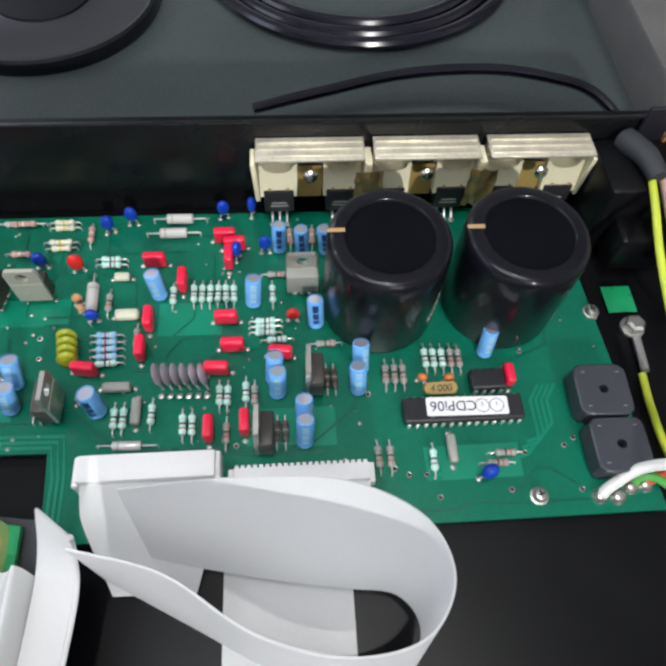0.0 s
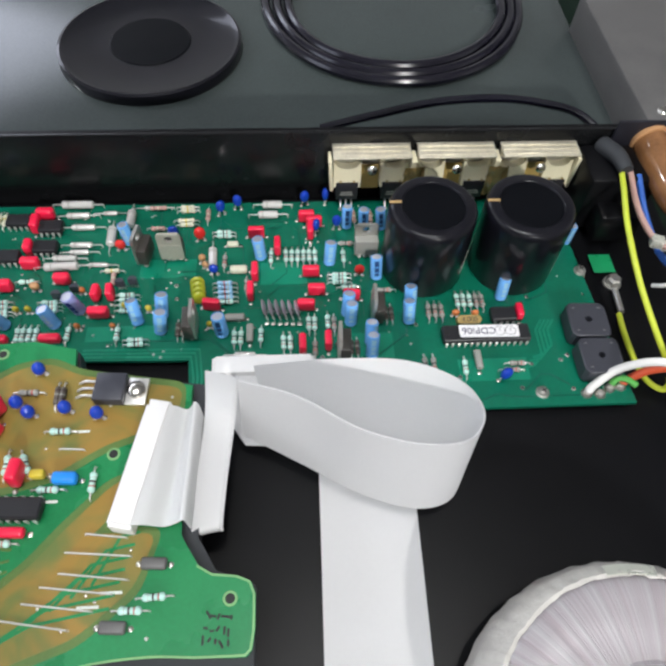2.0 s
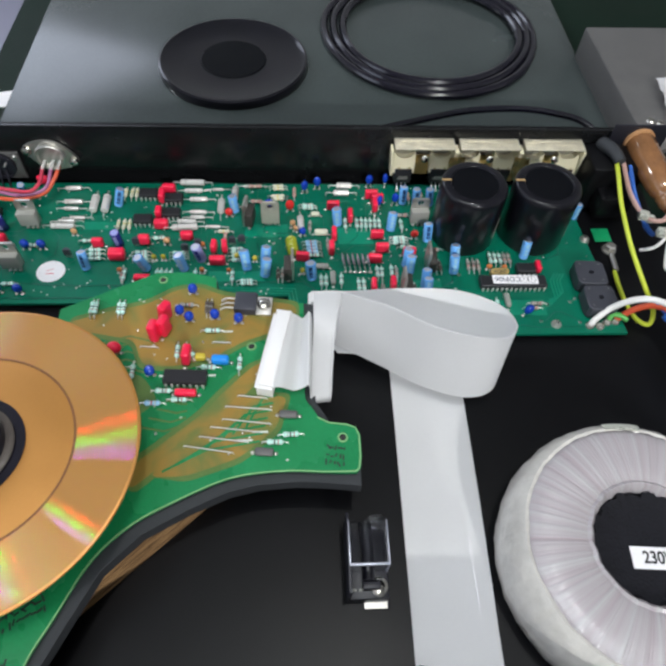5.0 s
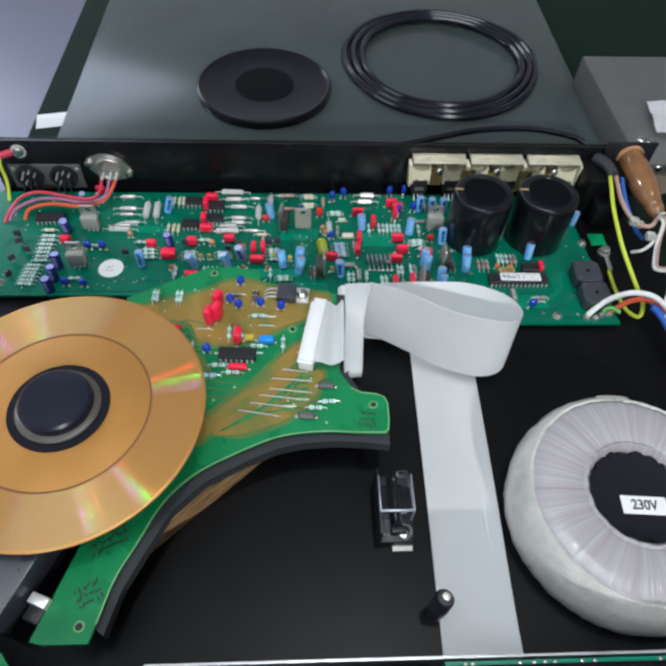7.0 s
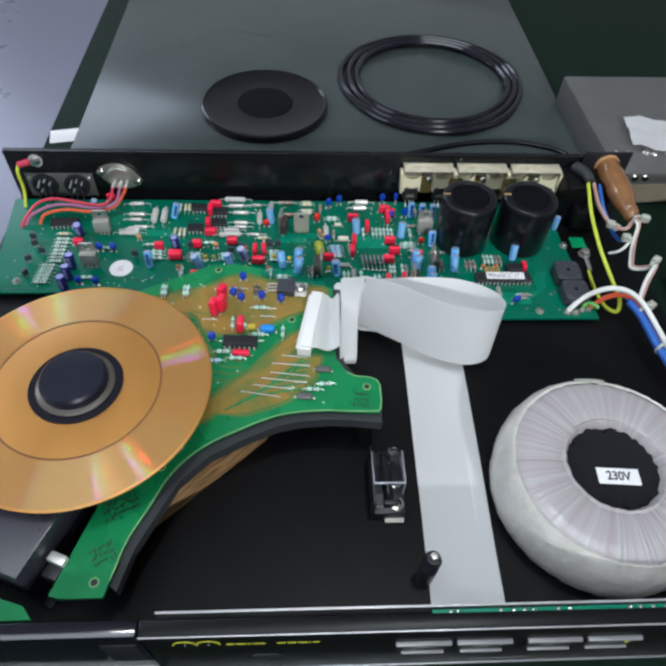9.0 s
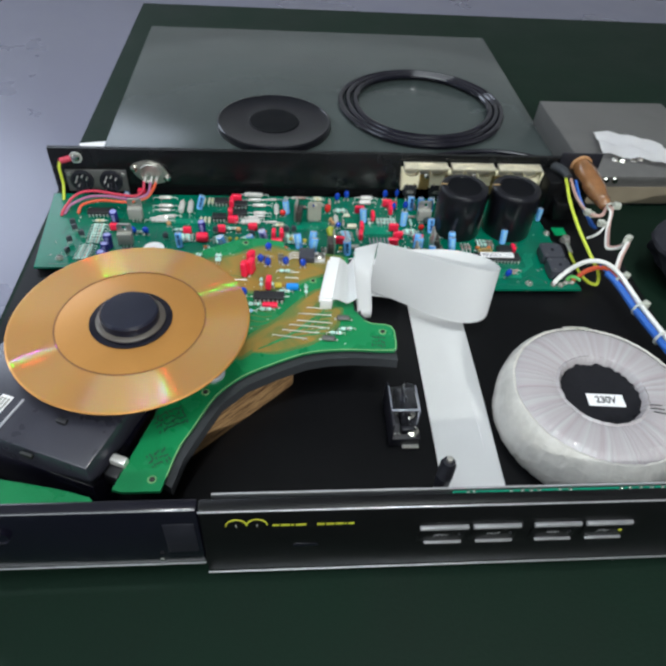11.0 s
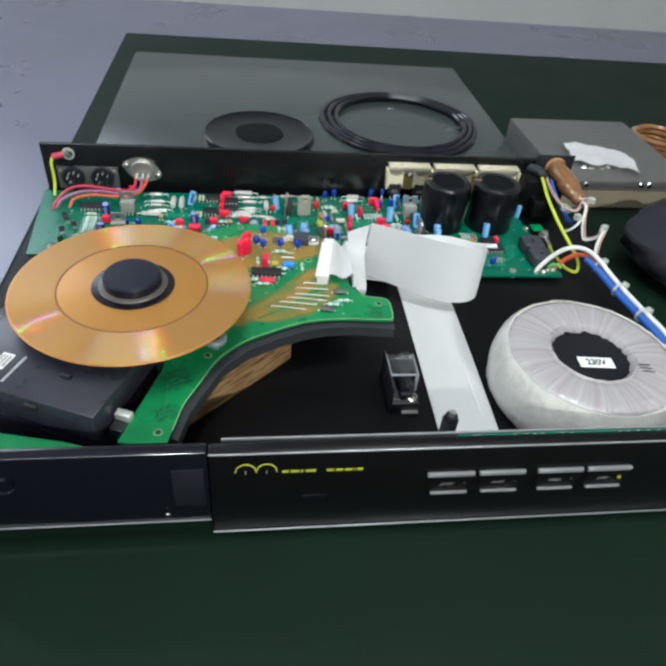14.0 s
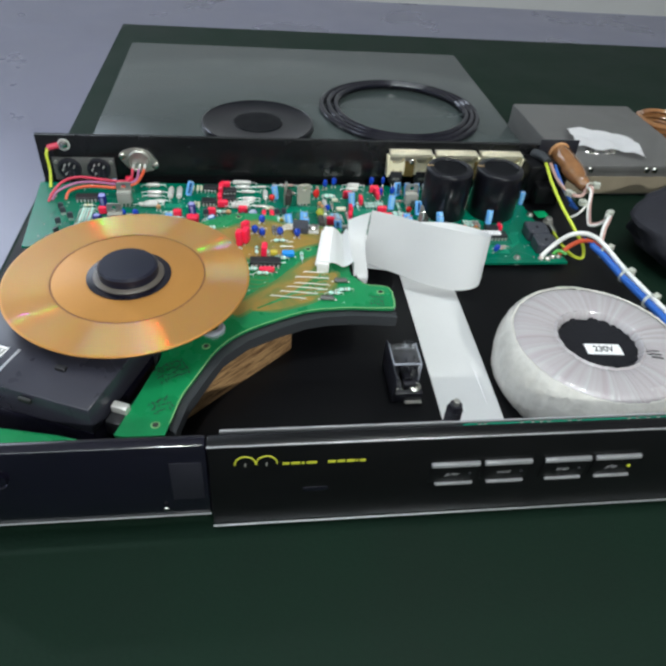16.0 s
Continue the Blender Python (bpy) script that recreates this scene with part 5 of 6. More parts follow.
# ---- output transistors under clips on the back panel ----
def clip_unit(x):
    def make():
        ob = thing("transistor_clip", "zinc spring clip with cream insulators on the back panel", "clip", group="clips on the back panel")
        bm = box(0.0345, 0.0100, 0.0010, (0, 0.0045, 0.0238), 0.0003)
        part("top_plate", bm, "clip_metal", ob)
        for k in range(3):
            part("pressed_rib", box(0.0330, 0.0010, 0.0006, (0, 0.0015 + 0.0028 * k, 0.0247), 0.0003), "clip_metal", ob)
        part("lip_plate", box(0.0340, 0.0010, 0.0036, (0, -0.0008, 0.0202), 0.0003), "clip_metal", ob, m=pose(0, 0, 0, -18))
        part("rear_plate", box(0.0335, 0.0012, 0.0200, (0, 0.0090, 0.0030)), "zinc", ob)
        for sx in (-1, 1):
            n = 12
            out = [(-0.0062, 0.0), (0.0062, 0.0), (0.0062, 0.0125)] + [(0.0050 * math.cos(math.pi * k / n), 0.0118 - 0.0026 * math.sin(math.pi * k / n)) for k in range(n + 1)] + [(-0.0062, 0.0125)]
            bm = prism(out, -0.0030, 0.0030)
            part("insulator", bm, "cream_plastic", ob, m=pose(sx * 0.0105, 0.0040, 0.0060, 78))
            part("dimple", lathe([(0, 0), (0.0006, 0), (0, 0.0002)], 10), "amber", ob, m=pose(sx * 0.0105 - 0.0030, 0.0006, 0.0105, 78))
            part("dimple", lathe([(0, 0), (0.0006, 0), (0, 0.0002)], 10), "amber", ob, m=pose(sx * 0.0105 + 0.0030, 0.0006, 0.0105, 78))
        part("paper_washer", box(0.0080, 0.0006, 0.0125, (0, 0.0030, 0.0045)), "amber", ob, m=pose(0, 0, 0, -8))
        part("screw_head", lathe([(0.0022, 0), (0.0022, 0.0008), (0.0015, 0.0016), (0, 0.0019)], 18), "nickel", ob, m=pose(0, -0.0016, 0.0192, 75))
        for sx in (-1, 1):
            part("end_cheek", box(0.0016, 0.0075, 0.0170, (sx * 0.0172, 0.0045, 0.0055), 0.0004), "cream_plastic", ob, m=pose(0, 0, 0, 0, sx * 3, 0))
        return ob
    return place("clip", make, x, 0.2005, 0.0093, 0)


for cx in (0.0400, 0.0775, 0.1150):
    clip_unit(cx)
    for sx in (-1, 1):
        def make():
            ob = thing("output_transistor", "black output transistor clamped under a clip", "transistor", group="output transistors")
            part("body", box(0.0100, 0.0046, 0.0100, (0, 0, 0.0042), 0.0004), "chip", ob)
            for r in range(2):
                part("printed_mark", box(0.0060 - 0.001 * r, 0.0001, 0.0006, (0, -0.0024, 0.0072 + 0.0014 * r)), "body_grey", ob)
            for k in (-1, 0, 1):
                part("lead", tube([(k * 0.00254, 0, 0.0045), (k * 0.00254, -0.001, 0.0020), (k * 0.00254, -0.0035, 0.0004), (k * 0.00254, -0.0042, -0.0004)], 0.0004, 3, 6), "tin", ob)
                part("solder_pad", lathe([(0, 0.0001), (0.0011, 0.0001), (0.0006, 0.0006), (0, 0.0007)], 10, m=pose(k * 0.00254, -0.0042, 0)), "solder", ob)
            return ob
        place("outq", make, cx + sx * 0.0105, 0.2035, ZB, 0)

for fx in (0.0588, 0.0963):
    bm = bmesh.new()
    rows = [[bm.verts.new((-0.0045 + 0.0090 * i / 6 + 0.0006 * noise.noise((j * 0.9, i * 0.3, fx * 90)), 0.0022 * noise.noise((i * 1.1, j * 0.5, fx * 70)), 0.0170 * j / 8)) for i in range(7)] for j in range(9)]
    for r0, r1 in zip(rows, rows[1:]):
        for i in range(6):
            bm.faces.new((r0[i], r0[i + 1], r1[i + 1], r1[i]))
    bmesh.ops.solidify(bm, geom=bm.faces[:], thickness=0.0002)
    flm = thing("insulating_film", "crinkled amber insulating film between two clips", "film", (fx, 0.1992, 0.0125), group="amber films")
    part("film_sheet", bm, "amber_film", flm)

# ---- sockets, regulator and earth lead at the other end of the back panel ----
din = thing("socket_pair", "dark grey plate with two round multi-pin sockets", "socket", (-0.2135, 0.2095, 0.0040))
part("plate", box(0.0455, 0.0016, 0.0185, (0, 0, 0), 0.0004), "socket_grey", din)
for sx in (-1, 1):
    part("socket_ring", lathe([(0.0086, 0), (0.0086, 0.0022), (0.0070, 0.0026), (0.0070, 0.0006), (0, 0.0006)], 32), "dark_plastic", din, m=pose(sx * 0.0108, -0.0008, 0.0100, 90))
    for a in (30, 80, 130, 180, 230):
        part("socket_pin", lathe([(0, 0), (0.0006, 0), (0.0006, 0.004), (0, 0.004)], 8), "tin", din, m=pose(sx * 0.0108 + 0.0045 * math.cos(radians(a)), -0.0010, 0.0100 + 0.0045 * math.sin(radians(a)), 90))
    part("rivet", lathe([(0.0016, 0), (0.0012, 0.0008), (0, 0.001)], 14), "zinc", din, m=pose(sx * 0.0200, -0.0008, 0.0150, 90))
    for k in range(3):
        part("solder_tail", tube([(sx * 0.0108 - 0.003 + 0.003 * k, -0.003, 0.009), (sx * 0.0108 - 0.004 + 0.004 * k, -0.007, 0.004), (sx * 0.0108 - 0.004 + 0.004 * k, -0.009, 0.0005)], 0.0006, 4, 6), "dark_plastic", din)

to3 = thing("metal_can_transistor", "large oval metal-can power transistor on the back panel", "transistor", (-0.1720, 0.2098, 0.0215))
oval = []
for k in range(40):
    a = 2 * math.pi * k / 40
    c, s = math.cos(a), math.sin(a)
    oval.append((0.0150 * c, 0.0096 * s * (1 - 0.45 * c * c)))
part("base_flange", prism(oval, 0, 0.0018, bevel=0.0004), "zinc", to3, m=pose(0, 0, 0, 90, 18, 0))
part("inner_ring", lathe([(0.0083, 0.0018), (0.0086, 0.0042), (0.0080, 0.0048), (0.0069, 0.0048), (0.0065, 0.0030), (0, 0.0030)], 36), "zinc", to3, m=pose(0, 0, 0, 90))
for sx in (-1, 1):
    part("screw", lathe([(0.0026, 0.0018), (0.0026, 0.0034), (0.0016, 0.0042), (0, 0.0044)], 16), "nickel", to3, m=pose(sx * 0.0118, 0, -sx * 0.0038, 90))
for sx in (-0.0040, 0.0006, 0.0045):
    part("terminal", box(0.0016, 0.0070, 0.0010, (sx, -0.0065, -0.0035)), "tin", to3)

eb = thing("earth_screw", "bright screw with red crimp terminal on the back panel", "screw", (-0.2253, 0.2100, 0.0328))
part("screw_head", lathe([(0.0036, 0), (0.0036, 0.0012), (0.0026, 0.0032), (0, 0.0038)], 20), "nickel", eb, m=pose(0, 0, 0, 90))
part("ring_terminal", lathe([(0.0022, 0), (0.0046, 0), (0.0046, 0.0009), (0.0022, 0.0009)], 20), "tin", eb, m=pose(0, -0.0004, 0, 90))
part("crimp_sleeve", tube([(-0.0040, -0.0010, -0.0006), (-0.0115, -0.0030, -0.0020)], 0.0023, 1, 12), "pink_wire", eb, "red plastic crimp sleeve")
def wire(name, label, pts, r, mat, group=""):
    ob = new(name, mesh_of(name, tube(pts, r, 8, 10), mat))
    return tagged(ob, label, "wire", group)


wire("earth_lead", "yellow-green earth wire from the crimp terminal", [(-0.2366, 0.2060, 0.0308), (-0.2376, 0.2040, 0.026), (-0.2372, 0.2020, 0.014), (-0.2377, 0.1960, ZB)], 0.0011, "earth")
wire("red_transistor_wire", "pink-red wire to the metal-can transistor", [(-0.2347, 0.1749, ZB), (-0.2320, 0.1800, 0.0085), (-0.2250, 0.1885, 0.0135), (-0.2130, 0.1905, 0.0160), (-0.1950, 0.1865, 0.0160), (-0.1810, 0.1845, 0.0160), (-0.1760, 0.1900, 0.0170), (-0.1765, 0.2020, 0.0180)], 0.0010, "pink_wire", "transistor wires")
wire("violet_transistor_wire", "dull violet wire to the metal-can transistor", [(-0.2326, 0.1768, ZB), (-0.2280, 0.1815, 0.0095), (-0.2150, 0.1870, 0.0130), (-0.2000, 0.1865, 0.0140), (-0.1850, 0.1835, 0.0140), (-0.1730, 0.1880, 0.0150), (-0.1715, 0.2020, 0.0180)], 0.0010, "violet_wire", "transistor wires")
wire("orange_transistor_wire", "orange-red wire to the metal-can transistor", [(-0.2233, 0.1781, ZB), (-0.2195, 0.1820, 0.0095), (-0.2062, 0.1841, 0.0120), (-0.1875, 0.1824, 0.0120), (-0.1740, 0.1865, 0.0130), (-0.1690, 0.1950, 0.0160), (-0.1676, 0.2030, 0.0180)], 0.0011, "orange_wire", "transistor wires")

# ---- mains inlet and wiring along the chassis edge ----
inlet = thing("mains_inlet", "black mains inlet with sleeved wires on the back panel", "socket", (0.1500, 0.2095, 0.0020))
part("inlet_body", box(0.0300, 0.0240, 0.0300, (-0.001, -0.012, 0.0005), 0.002), "black_paint", inlet)
part("inlet_shroud", box(0.0200, 0.0120, 0.0160, (0.000, -0.028, 0.0020), 0.002), "black_paint", inlet)
part("heat_shrink", tube([(-0.006, -0.002, 0.0310), (-0.0035, -0.012, 0.0340), (-0.002, -0.021, 0.0335)], 0.0042, 4, 14, r_end=0.0030), "grey_plastic", inlet, "crinkled black heat-shrink")
sw = thing("sleeved_switch_terminal", "brown shiny heat-shrink sleeve over a switch terminal", "sleeve")
ax0, ax1 = Vector((0.1652, 0.2085, 0.0345)), Vector((0.1700, 0.1580, 0.0285))
aim = Matrix.Translation(ax0) @ (ax1 - ax0).to_track_quat("Z", "Y").to_matrix().to_4x4()
part("sleeve", lathe([(0.0072, 0), (0.0080, 0.0020), (0.0083, 0.0120), (0.0082, 0.0240), (0.0076, 0.0320), (0.0062, 0.0380), (0.0052, 0.0410), (0.0056, 0.0425), (0.0050, 0.0440), (0.0054, 0.0455), (0.0046, 0.0480), (0.0036, 0.0505), (0, 0.0508)], 32), "brown_sleeve", sw, m=aim)
part("rim", lathe([(0.0070, -0.0010), (0.0086, -0.0010), (0.0088, 0.0012), (0.0074, 0.0014)], 28), "tan_bead", sw, m=aim)
part("collar", box(0.0330, 0.0015, 0.0200, (0.1640, 0.2090, 0.0250), 0.0004), "dark_plastic", sw)
wire("mains_earth_wire", "bright yellow-green mains earth wire", [(0.1470, 0.1900, 0.0340), (0.1440, 0.1780, 0.0345), (0.1405, 0.1585, 0.0325), (0.1398, 0.1330, 0.0275), (0.1440, 0.1120, 0.0195), (0.1495, 0.1040, 0.0110), (0.1490, 0.0995, 0.0045), (0.1440, 0.1035, 0.0035), (0.1418, 0.1124, 0.0035), (0.1420, 0.1260, 0.0026), (0.1428, 0.1370, 0.0024)], 0.0012, "earth")
wire("white_supply_wire", "white supply wire arching off the green board", [(0.1174, 0.0990, ZB + 0.001), (0.1200, 0.1010, 0.0075), (0.1270, 0.1040, 0.0130), (0.1340, 0.1025, 0.0210), (0.1410, 0.0998, 0.0250), (0.1485, 0.0960, 0.0250), (0.1555, 0.0895, 0.0215), (0.1598, 0.0750, 0.0180), (0.1618, 0.0600, 0.0170), (0.1660, 0.0370, 0.0160), (0.1715, 0.0100, 0.0140), (0.1730, -0.0500, 0.0100)], 0.0016, "white_wire")
wire("red_supply_wire", "orange-red supply wire off the green board", [(0.1315, 0.1020, ZB + 0.001), (0.1345, 0.1032, 0.0070), (0.1400, 0.1035, 0.0130), (0.1462, 0.1012, 0.0180), (0.1520, 0.0960, 0.0190), (0.1580, 0.0840, 0.0150), (0.1640, 0.0600, 0.0090)], 0.0016, "orange_wire")
wire("green_supply_wire", "short green supply wire on the board", [(0.1270, 0.1010, ZB), (0.1290, 0.1030, 0.0075), (0.1325, 0.1025, 0.0085), (0.1365, 0.1005, 0.0070)], 0.0013, "green_wire")
wire("blue_mains_cable", "thick blue cable strapped along the chassis edge", [(0.1500, 0.0960, 0.0180), (0.1545, 0.0875, 0.0160), (0.1560, 0.0690, 0.0160), (0.1575, 0.0580, 0.0155), (0.1620, 0.0350, 0.0145), (0.1668, 0.0100, 0.0125), (0.1680, -0.0500, 0.0090)], 0.0024, "blue_wire")
wire("thin_blue_wire", "thin blue wire end splayed out of the strapped bundle", [(0.1465, 0.1015, 0.0195), (0.1490, 0.0985, 0.0185), (0.1530, 0.0900, 0.0175)], 0.0010, "blue_wire")
wire("strapped_earth_wire", "yellow-green wire beside the strapped blue cable", [(0.1590, 0.0880, 0.0120), (0.1630, 0.0600, 0.0120), (0.1690, 0.0340, 0.0120), (0.1745, 0.0080, 0.0100), (0.1755, -0.0500, 0.0080)], 0.0013, "earth")
wire("rose_mains_wire", "dusty pink mains wire from the inlet", [(0.1509, 0.1900, 0.0335), (0.1500, 0.1702, 0.0300), (0.1560, 0.1575, 0.0250), (0.1650, 0.1540, 0.0245), (0.1690, 0.1565, 0.0300)], 0.0013, "rose_wire")
wire("blue_mains_wire", "blue mains wire behind the inlet wires", [(0.1550, 0.1893, 0.0320), (0.1549, 0.1707, 0.0260), (0.1610, 0.1580, 0.0170), (0.1665, 0.1560, 0.0120), (0.1650, 0.1640, 0.0110)], 0.0014, "blue_wire")
wire("pale_mains_wire", "pale pink wire bent in a zigzag", [(0.1697, 0.1580, 0.0310), (0.1700, 0.1510, 0.0320), (0.1690, 0.1450, 0.0225), (0.1665, 0.1350, 0.0165), (0.1655, 0.1290, 0.0148), (0.1690, 0.1240, 0.0190), (0.1702, 0.1175, 0.0275), (0.1668, 0.1118, 0.0290), (0.1610, 0.1040, 0.0255), (0.1555, 0.0940, 0.0210)], 0.0010, "rose_wire")
wire("white_mains_wire", "white wire beside the pale pink one", [(0.1688, 0.1570, 0.0305), (0.1690, 0.1500, 0.0305), (0.1676, 0.1440, 0.0210), (0.1652, 0.1345, 0.0150), (0.1642, 0.1282, 0.0140), (0.1680, 0.1225, 0.0185), (0.1688, 0.1160, 0.0280), (0.1655, 0.1120, 0.0300), (0.1595, 0.1045, 0.0265), (0.1540, 0.0945, 0.0220)], 0.0010, "white_wire")
wire("short_white_wire", "short white wire curling down from the cable tie", [(0.1672, 0.1470, 0.0220), (0.1640, 0.1435, 0.0190), (0.1600, 0.1425, 0.0150), (0.1570, 0.1460, 0.0100)], 0.0009, "white_wire")


def tie(x, y, z, turn, r=0.0040):
    def make():
        ob = thing("cable_tie", "milky nylon cable tie with square head", "cable tie", group="cable ties")
        part("strap", lathe([(r, -0.0009), (r + 0.0004, -0.0009), (r + 0.0004, 0.0009), (r, 0.0009)], 20, m=Matrix.Rotation(radians(90), 4, "X")), "clear_tie", ob)
        part("head", box(0.0052, 0.0046, 0.0044, (r + 0.0020, 0, -0.0010), 0.0008), "clear_tie", ob)
        return ob
    return place(("tie", r), make, x, y, z, turn)


tie(0.1572, 0.0900, 0.0160, 30, 0.0044)
tie(0.1590, 0.0625, 0.0155, 25, 0.0044)
tie(0.1630, 0.0365, 0.0145, 20, 0.0044)
tie(0.1690, 0.0080, 0.0120, 15, 0.0044)
tie(0.1670, 0.1165, 0.0285, 40, 0.0020)
tie(0.1690, 0.1535, 0.0330, -10, 0.0024)
tie(0.1595, 0.1560, 0.0240, 160, 0.0020)
tie(0.1676, 0.1464, 0.0215, 170, 0.0020)
for px, py in ((0.1174, 0.0990), (0.1225, 0.0985), (0.1270, 0.1010), (0.1315, 0.1015)):
    part("solder_blob", lathe([(0.0024, 0), (0.0022, 0.0010), (0.0014, 0.0020), (0, 0.0024)], 14, m=pose(px, py, ZB)), "solder", board)

# ---- fuse holder and threaded post on the chassis floor ----

fuse = thing("fuse_holder", "black fuse holder under a clear snap cover", "fuse holder", (-0.0062, -0.0150, 0))
part("base", box(0.0160, 0.0300, 0.0070, (0, 0, 0), 0.0008), "dark_plastic", fuse)
bm = box(0.0152, 0.0168, 0.0125, (0, 0.0035, 0.0066), 0.0008)
box(0.0136, 0.0152, 0.0112, (0, 0.0035, 0.0070), bm=bm)
bmesh.ops.reverse_faces(bm, faces=bm.faces[-6:])
cover = part("clear_cover", bm, "clear", fuse, "clear plastic cover")
cover.visible_shadow = False
# pale strips stand in for glints on the clear cover's edges
for ex in (-1, 1):
    part("cover_edge", box(0.0005, 0.0166, 0.0005, (ex * 0.0075, 0.0035, 0.0188), 0.0001), "can_top", cover)
    part("cover_edge", box(0.0006, 0.0006, 0.0118, (ex * 0.0075, -0.0049, 0.0068), 0.0001), "can_top", cover)
part("cover_rim", box(0.0152, 0.0009, 0.0009, (0, -0.0049, 0.0186), 0.0002), "can_top", cover)
part("cover_lug", box(0.0050, 0.0030, 0.0024, (0.0035, 0.0125, 0.0170), 0.0008), "clear", cover)
part("ring_nut", lathe([(0.0014, 0), (0.0032, 0), (0.0034, 0.0012), (0.0022, 0.0018), (0.0014, 0.0012)], 20), "nickel", fuse, m=pose(0.0040, -0.0105, 0.0070))
for k in range(3):
    part("base_slot", box(0.0016, 0.0009, 0.0003, (-0.0055 + 0.0026 * k, -0.0115, 0.0070)), "body_grey", fuse)
part("fuse_tube", tube([(0, -0.009, 0.0105), (0, 0.011, 0.0105)], 0.0025, 1, 14), "sleeve_black", fuse)
for sy in (-0.0105, 0.0120):
    part("contact_clip", box(0.0070, 0.0030, 0.0050, (0.001, sy, 0.0060), 0.0006), "dark_plastic", fuse)
part("terminal_screw", lathe([(0.0024, 0), (0.0024, 0.0010), (0.0012, 0.0018), (0, 0.0019)], 16), "nickel", fuse, m=pose(0.0040, -0.0120, 0.0070))
part("back_wall", box(0.0012, 0.0300, 0.0190, (-0.0078, 0.0, 0.0), 0.0003), "dark_plastic", fuse)
part("spade_tab", box(0.0090, 0.0026, 0.0006, (0.003, -0.0160, 0.0012)), "zinc", fuse)

post = thing("threaded_post", "black ribbed pillar with a bright screw on top", "post", (0.0074, -0.0590, 0))
pr = [(0.0034, 0)]
for k in range(6):
    pr += [(0.0040, 0.018 + 0.0018 * k), (0.0034, 0.0189 + 0.0018 * k)]
part("pillar", lathe([(0, 0), (0.0034, 0)] + pr[1:] + [(0.0030, 0.0300), (0, 0.0302)], 20), "dark_plastic", post)
part("screw_top", lathe([(0.0016, 0.0300), (0.0016, 0.0325), (0, 0.0328)], 12), "zinc", post)

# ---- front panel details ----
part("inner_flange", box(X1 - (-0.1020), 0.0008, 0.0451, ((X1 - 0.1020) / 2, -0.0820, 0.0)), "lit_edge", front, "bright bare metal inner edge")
# the highlight on the fascia's top edge, built as a pale strip
part("top_trim", box(X1 + 0.001 - (-0.1070), 0.0007, 0.0010, ((X1 + 0.001 - 0.1070) / 2, FY - 0.0001, FT - 0.0016), 0.0003), "lit_edge", front, "pale strip drawn as the highlight on the fascia's top edge")
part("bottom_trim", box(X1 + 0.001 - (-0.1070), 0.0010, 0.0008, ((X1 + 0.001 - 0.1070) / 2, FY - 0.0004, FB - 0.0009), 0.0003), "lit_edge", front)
part("door_sill", box(0.1385, 0.0008, 0.0005, (-0.1766, FY - 0.0002, -0.0013), 0.0002), "button", front)
disp = thing("display_circuit_board", "narrow green display board standing behind the fascia", "circuit board", (0.0, -0.0836, 0))
part("laminate", box(0.1700, 0.0016, 0.0435, (0.0860, -0.0006, 0.0015)), "mask_light", disp)
for px in (0.008, 0.0105, 0.027, 0.032, 0.036, 0.0395, 0.049, 0.0535, 0.077, 0.081, 0.086, 0.091, 0.096):
    part("solder_joint", lathe([(0.0009, 0), (0.0006, 0.0006), (0, 0.0008)], 8), "solder", disp, m=pose(px, -0.0006, 0.0450))
for k, bx in enumerate((-0.0113, 0.0128, 0.0408, 0.0650)):
    btn = thing("push_button", "slim grey push button in the black fascia", "button", (bx + 0.0109, FY, 0), group="transport buttons")
    part("button_cap", box(0.0219, 0.0018, 0.0021, (0, -0.0007, 0.0260), 0.0003), "button", btn)
    face = part("button_face", box(0.0216, 0.0004, 0.0118, (0, -0.0002, 0.0140), 0.0001), "fascia", btn)
    part("lower_ledge", box(0.0174, 0.0016, 0.0013, (0.0014, -0.0006, 0.0126), 0.0003), "button", btn)
    writing(("prev", "next", "stop", "play")[k], 0.0034, "button", face, pose(-0.0005, -0.00045, 0.0197, 90), "printed_word").data.shear = 0.3
    part("indicator", lathe([(0.0010, 0), (0.0008, 0.0005), (0, 0.0007)], 14), "logo_yellow" if k == 3 else "chip", face, m=pose(0.0078, -0.0003, 0.0195, 90))
for cx in (-0.0918, -0.0830):
    bm = bmesh.new()
    tube([(0.0043 * math.cos(radians(a)), 0, 0.0052 * math.sin(radians(a))) for a in range(0, 181, 15)], 0.00035, 2, 6, bm=bm)
    part("logo_arch", bm, "logo_yellow", front, m=pose(cx, FY - 0.0001, 0.0330))
    part("logo_stem", box(0.0005, 0.0002, 0.0022, (cx, FY - 0.0001, 0.0316)), "body_grey", front)
for x0, x1 in ((-0.0764, -0.0735), (-0.0728, -0.0690), (-0.0684, -0.0672), (-0.0664, -0.0619), (-0.0573, -0.0540), (-0.0533, -0.0500), (-0.0493, -0.0458), (-0.0452, -0.0445), (-0.0438, -0.0412)):
    part("logo_bar", box(x1 - x0, 0.0002, 0.0015, ((x0 + x1) / 2, FY - 0.0001, 0.0318), 0.00005), "logo_yellow", front)
part("remote_sensor", box(0.0110, 0.0003, 0.0030, (-0.0617, FY - 0.0001, 0.0120), 0.0001), "gloss_black", front)
# flat grey panel that paints a reflection onto the glossy door; no real pillar
part("door_pillar", box(0.0130, 0.0004, 0.0250, (-0.1160, FY - 0.0002, 0.0110), 0.0001), "dark_plastic", front)
part("door_screw", lathe([(0.0012, 0), (0.0009, 0.0006), (0, 0.0008)], 12), "nickel", front, m=pose(-0.1261, FY - 0.0010, 0.0055, 90))
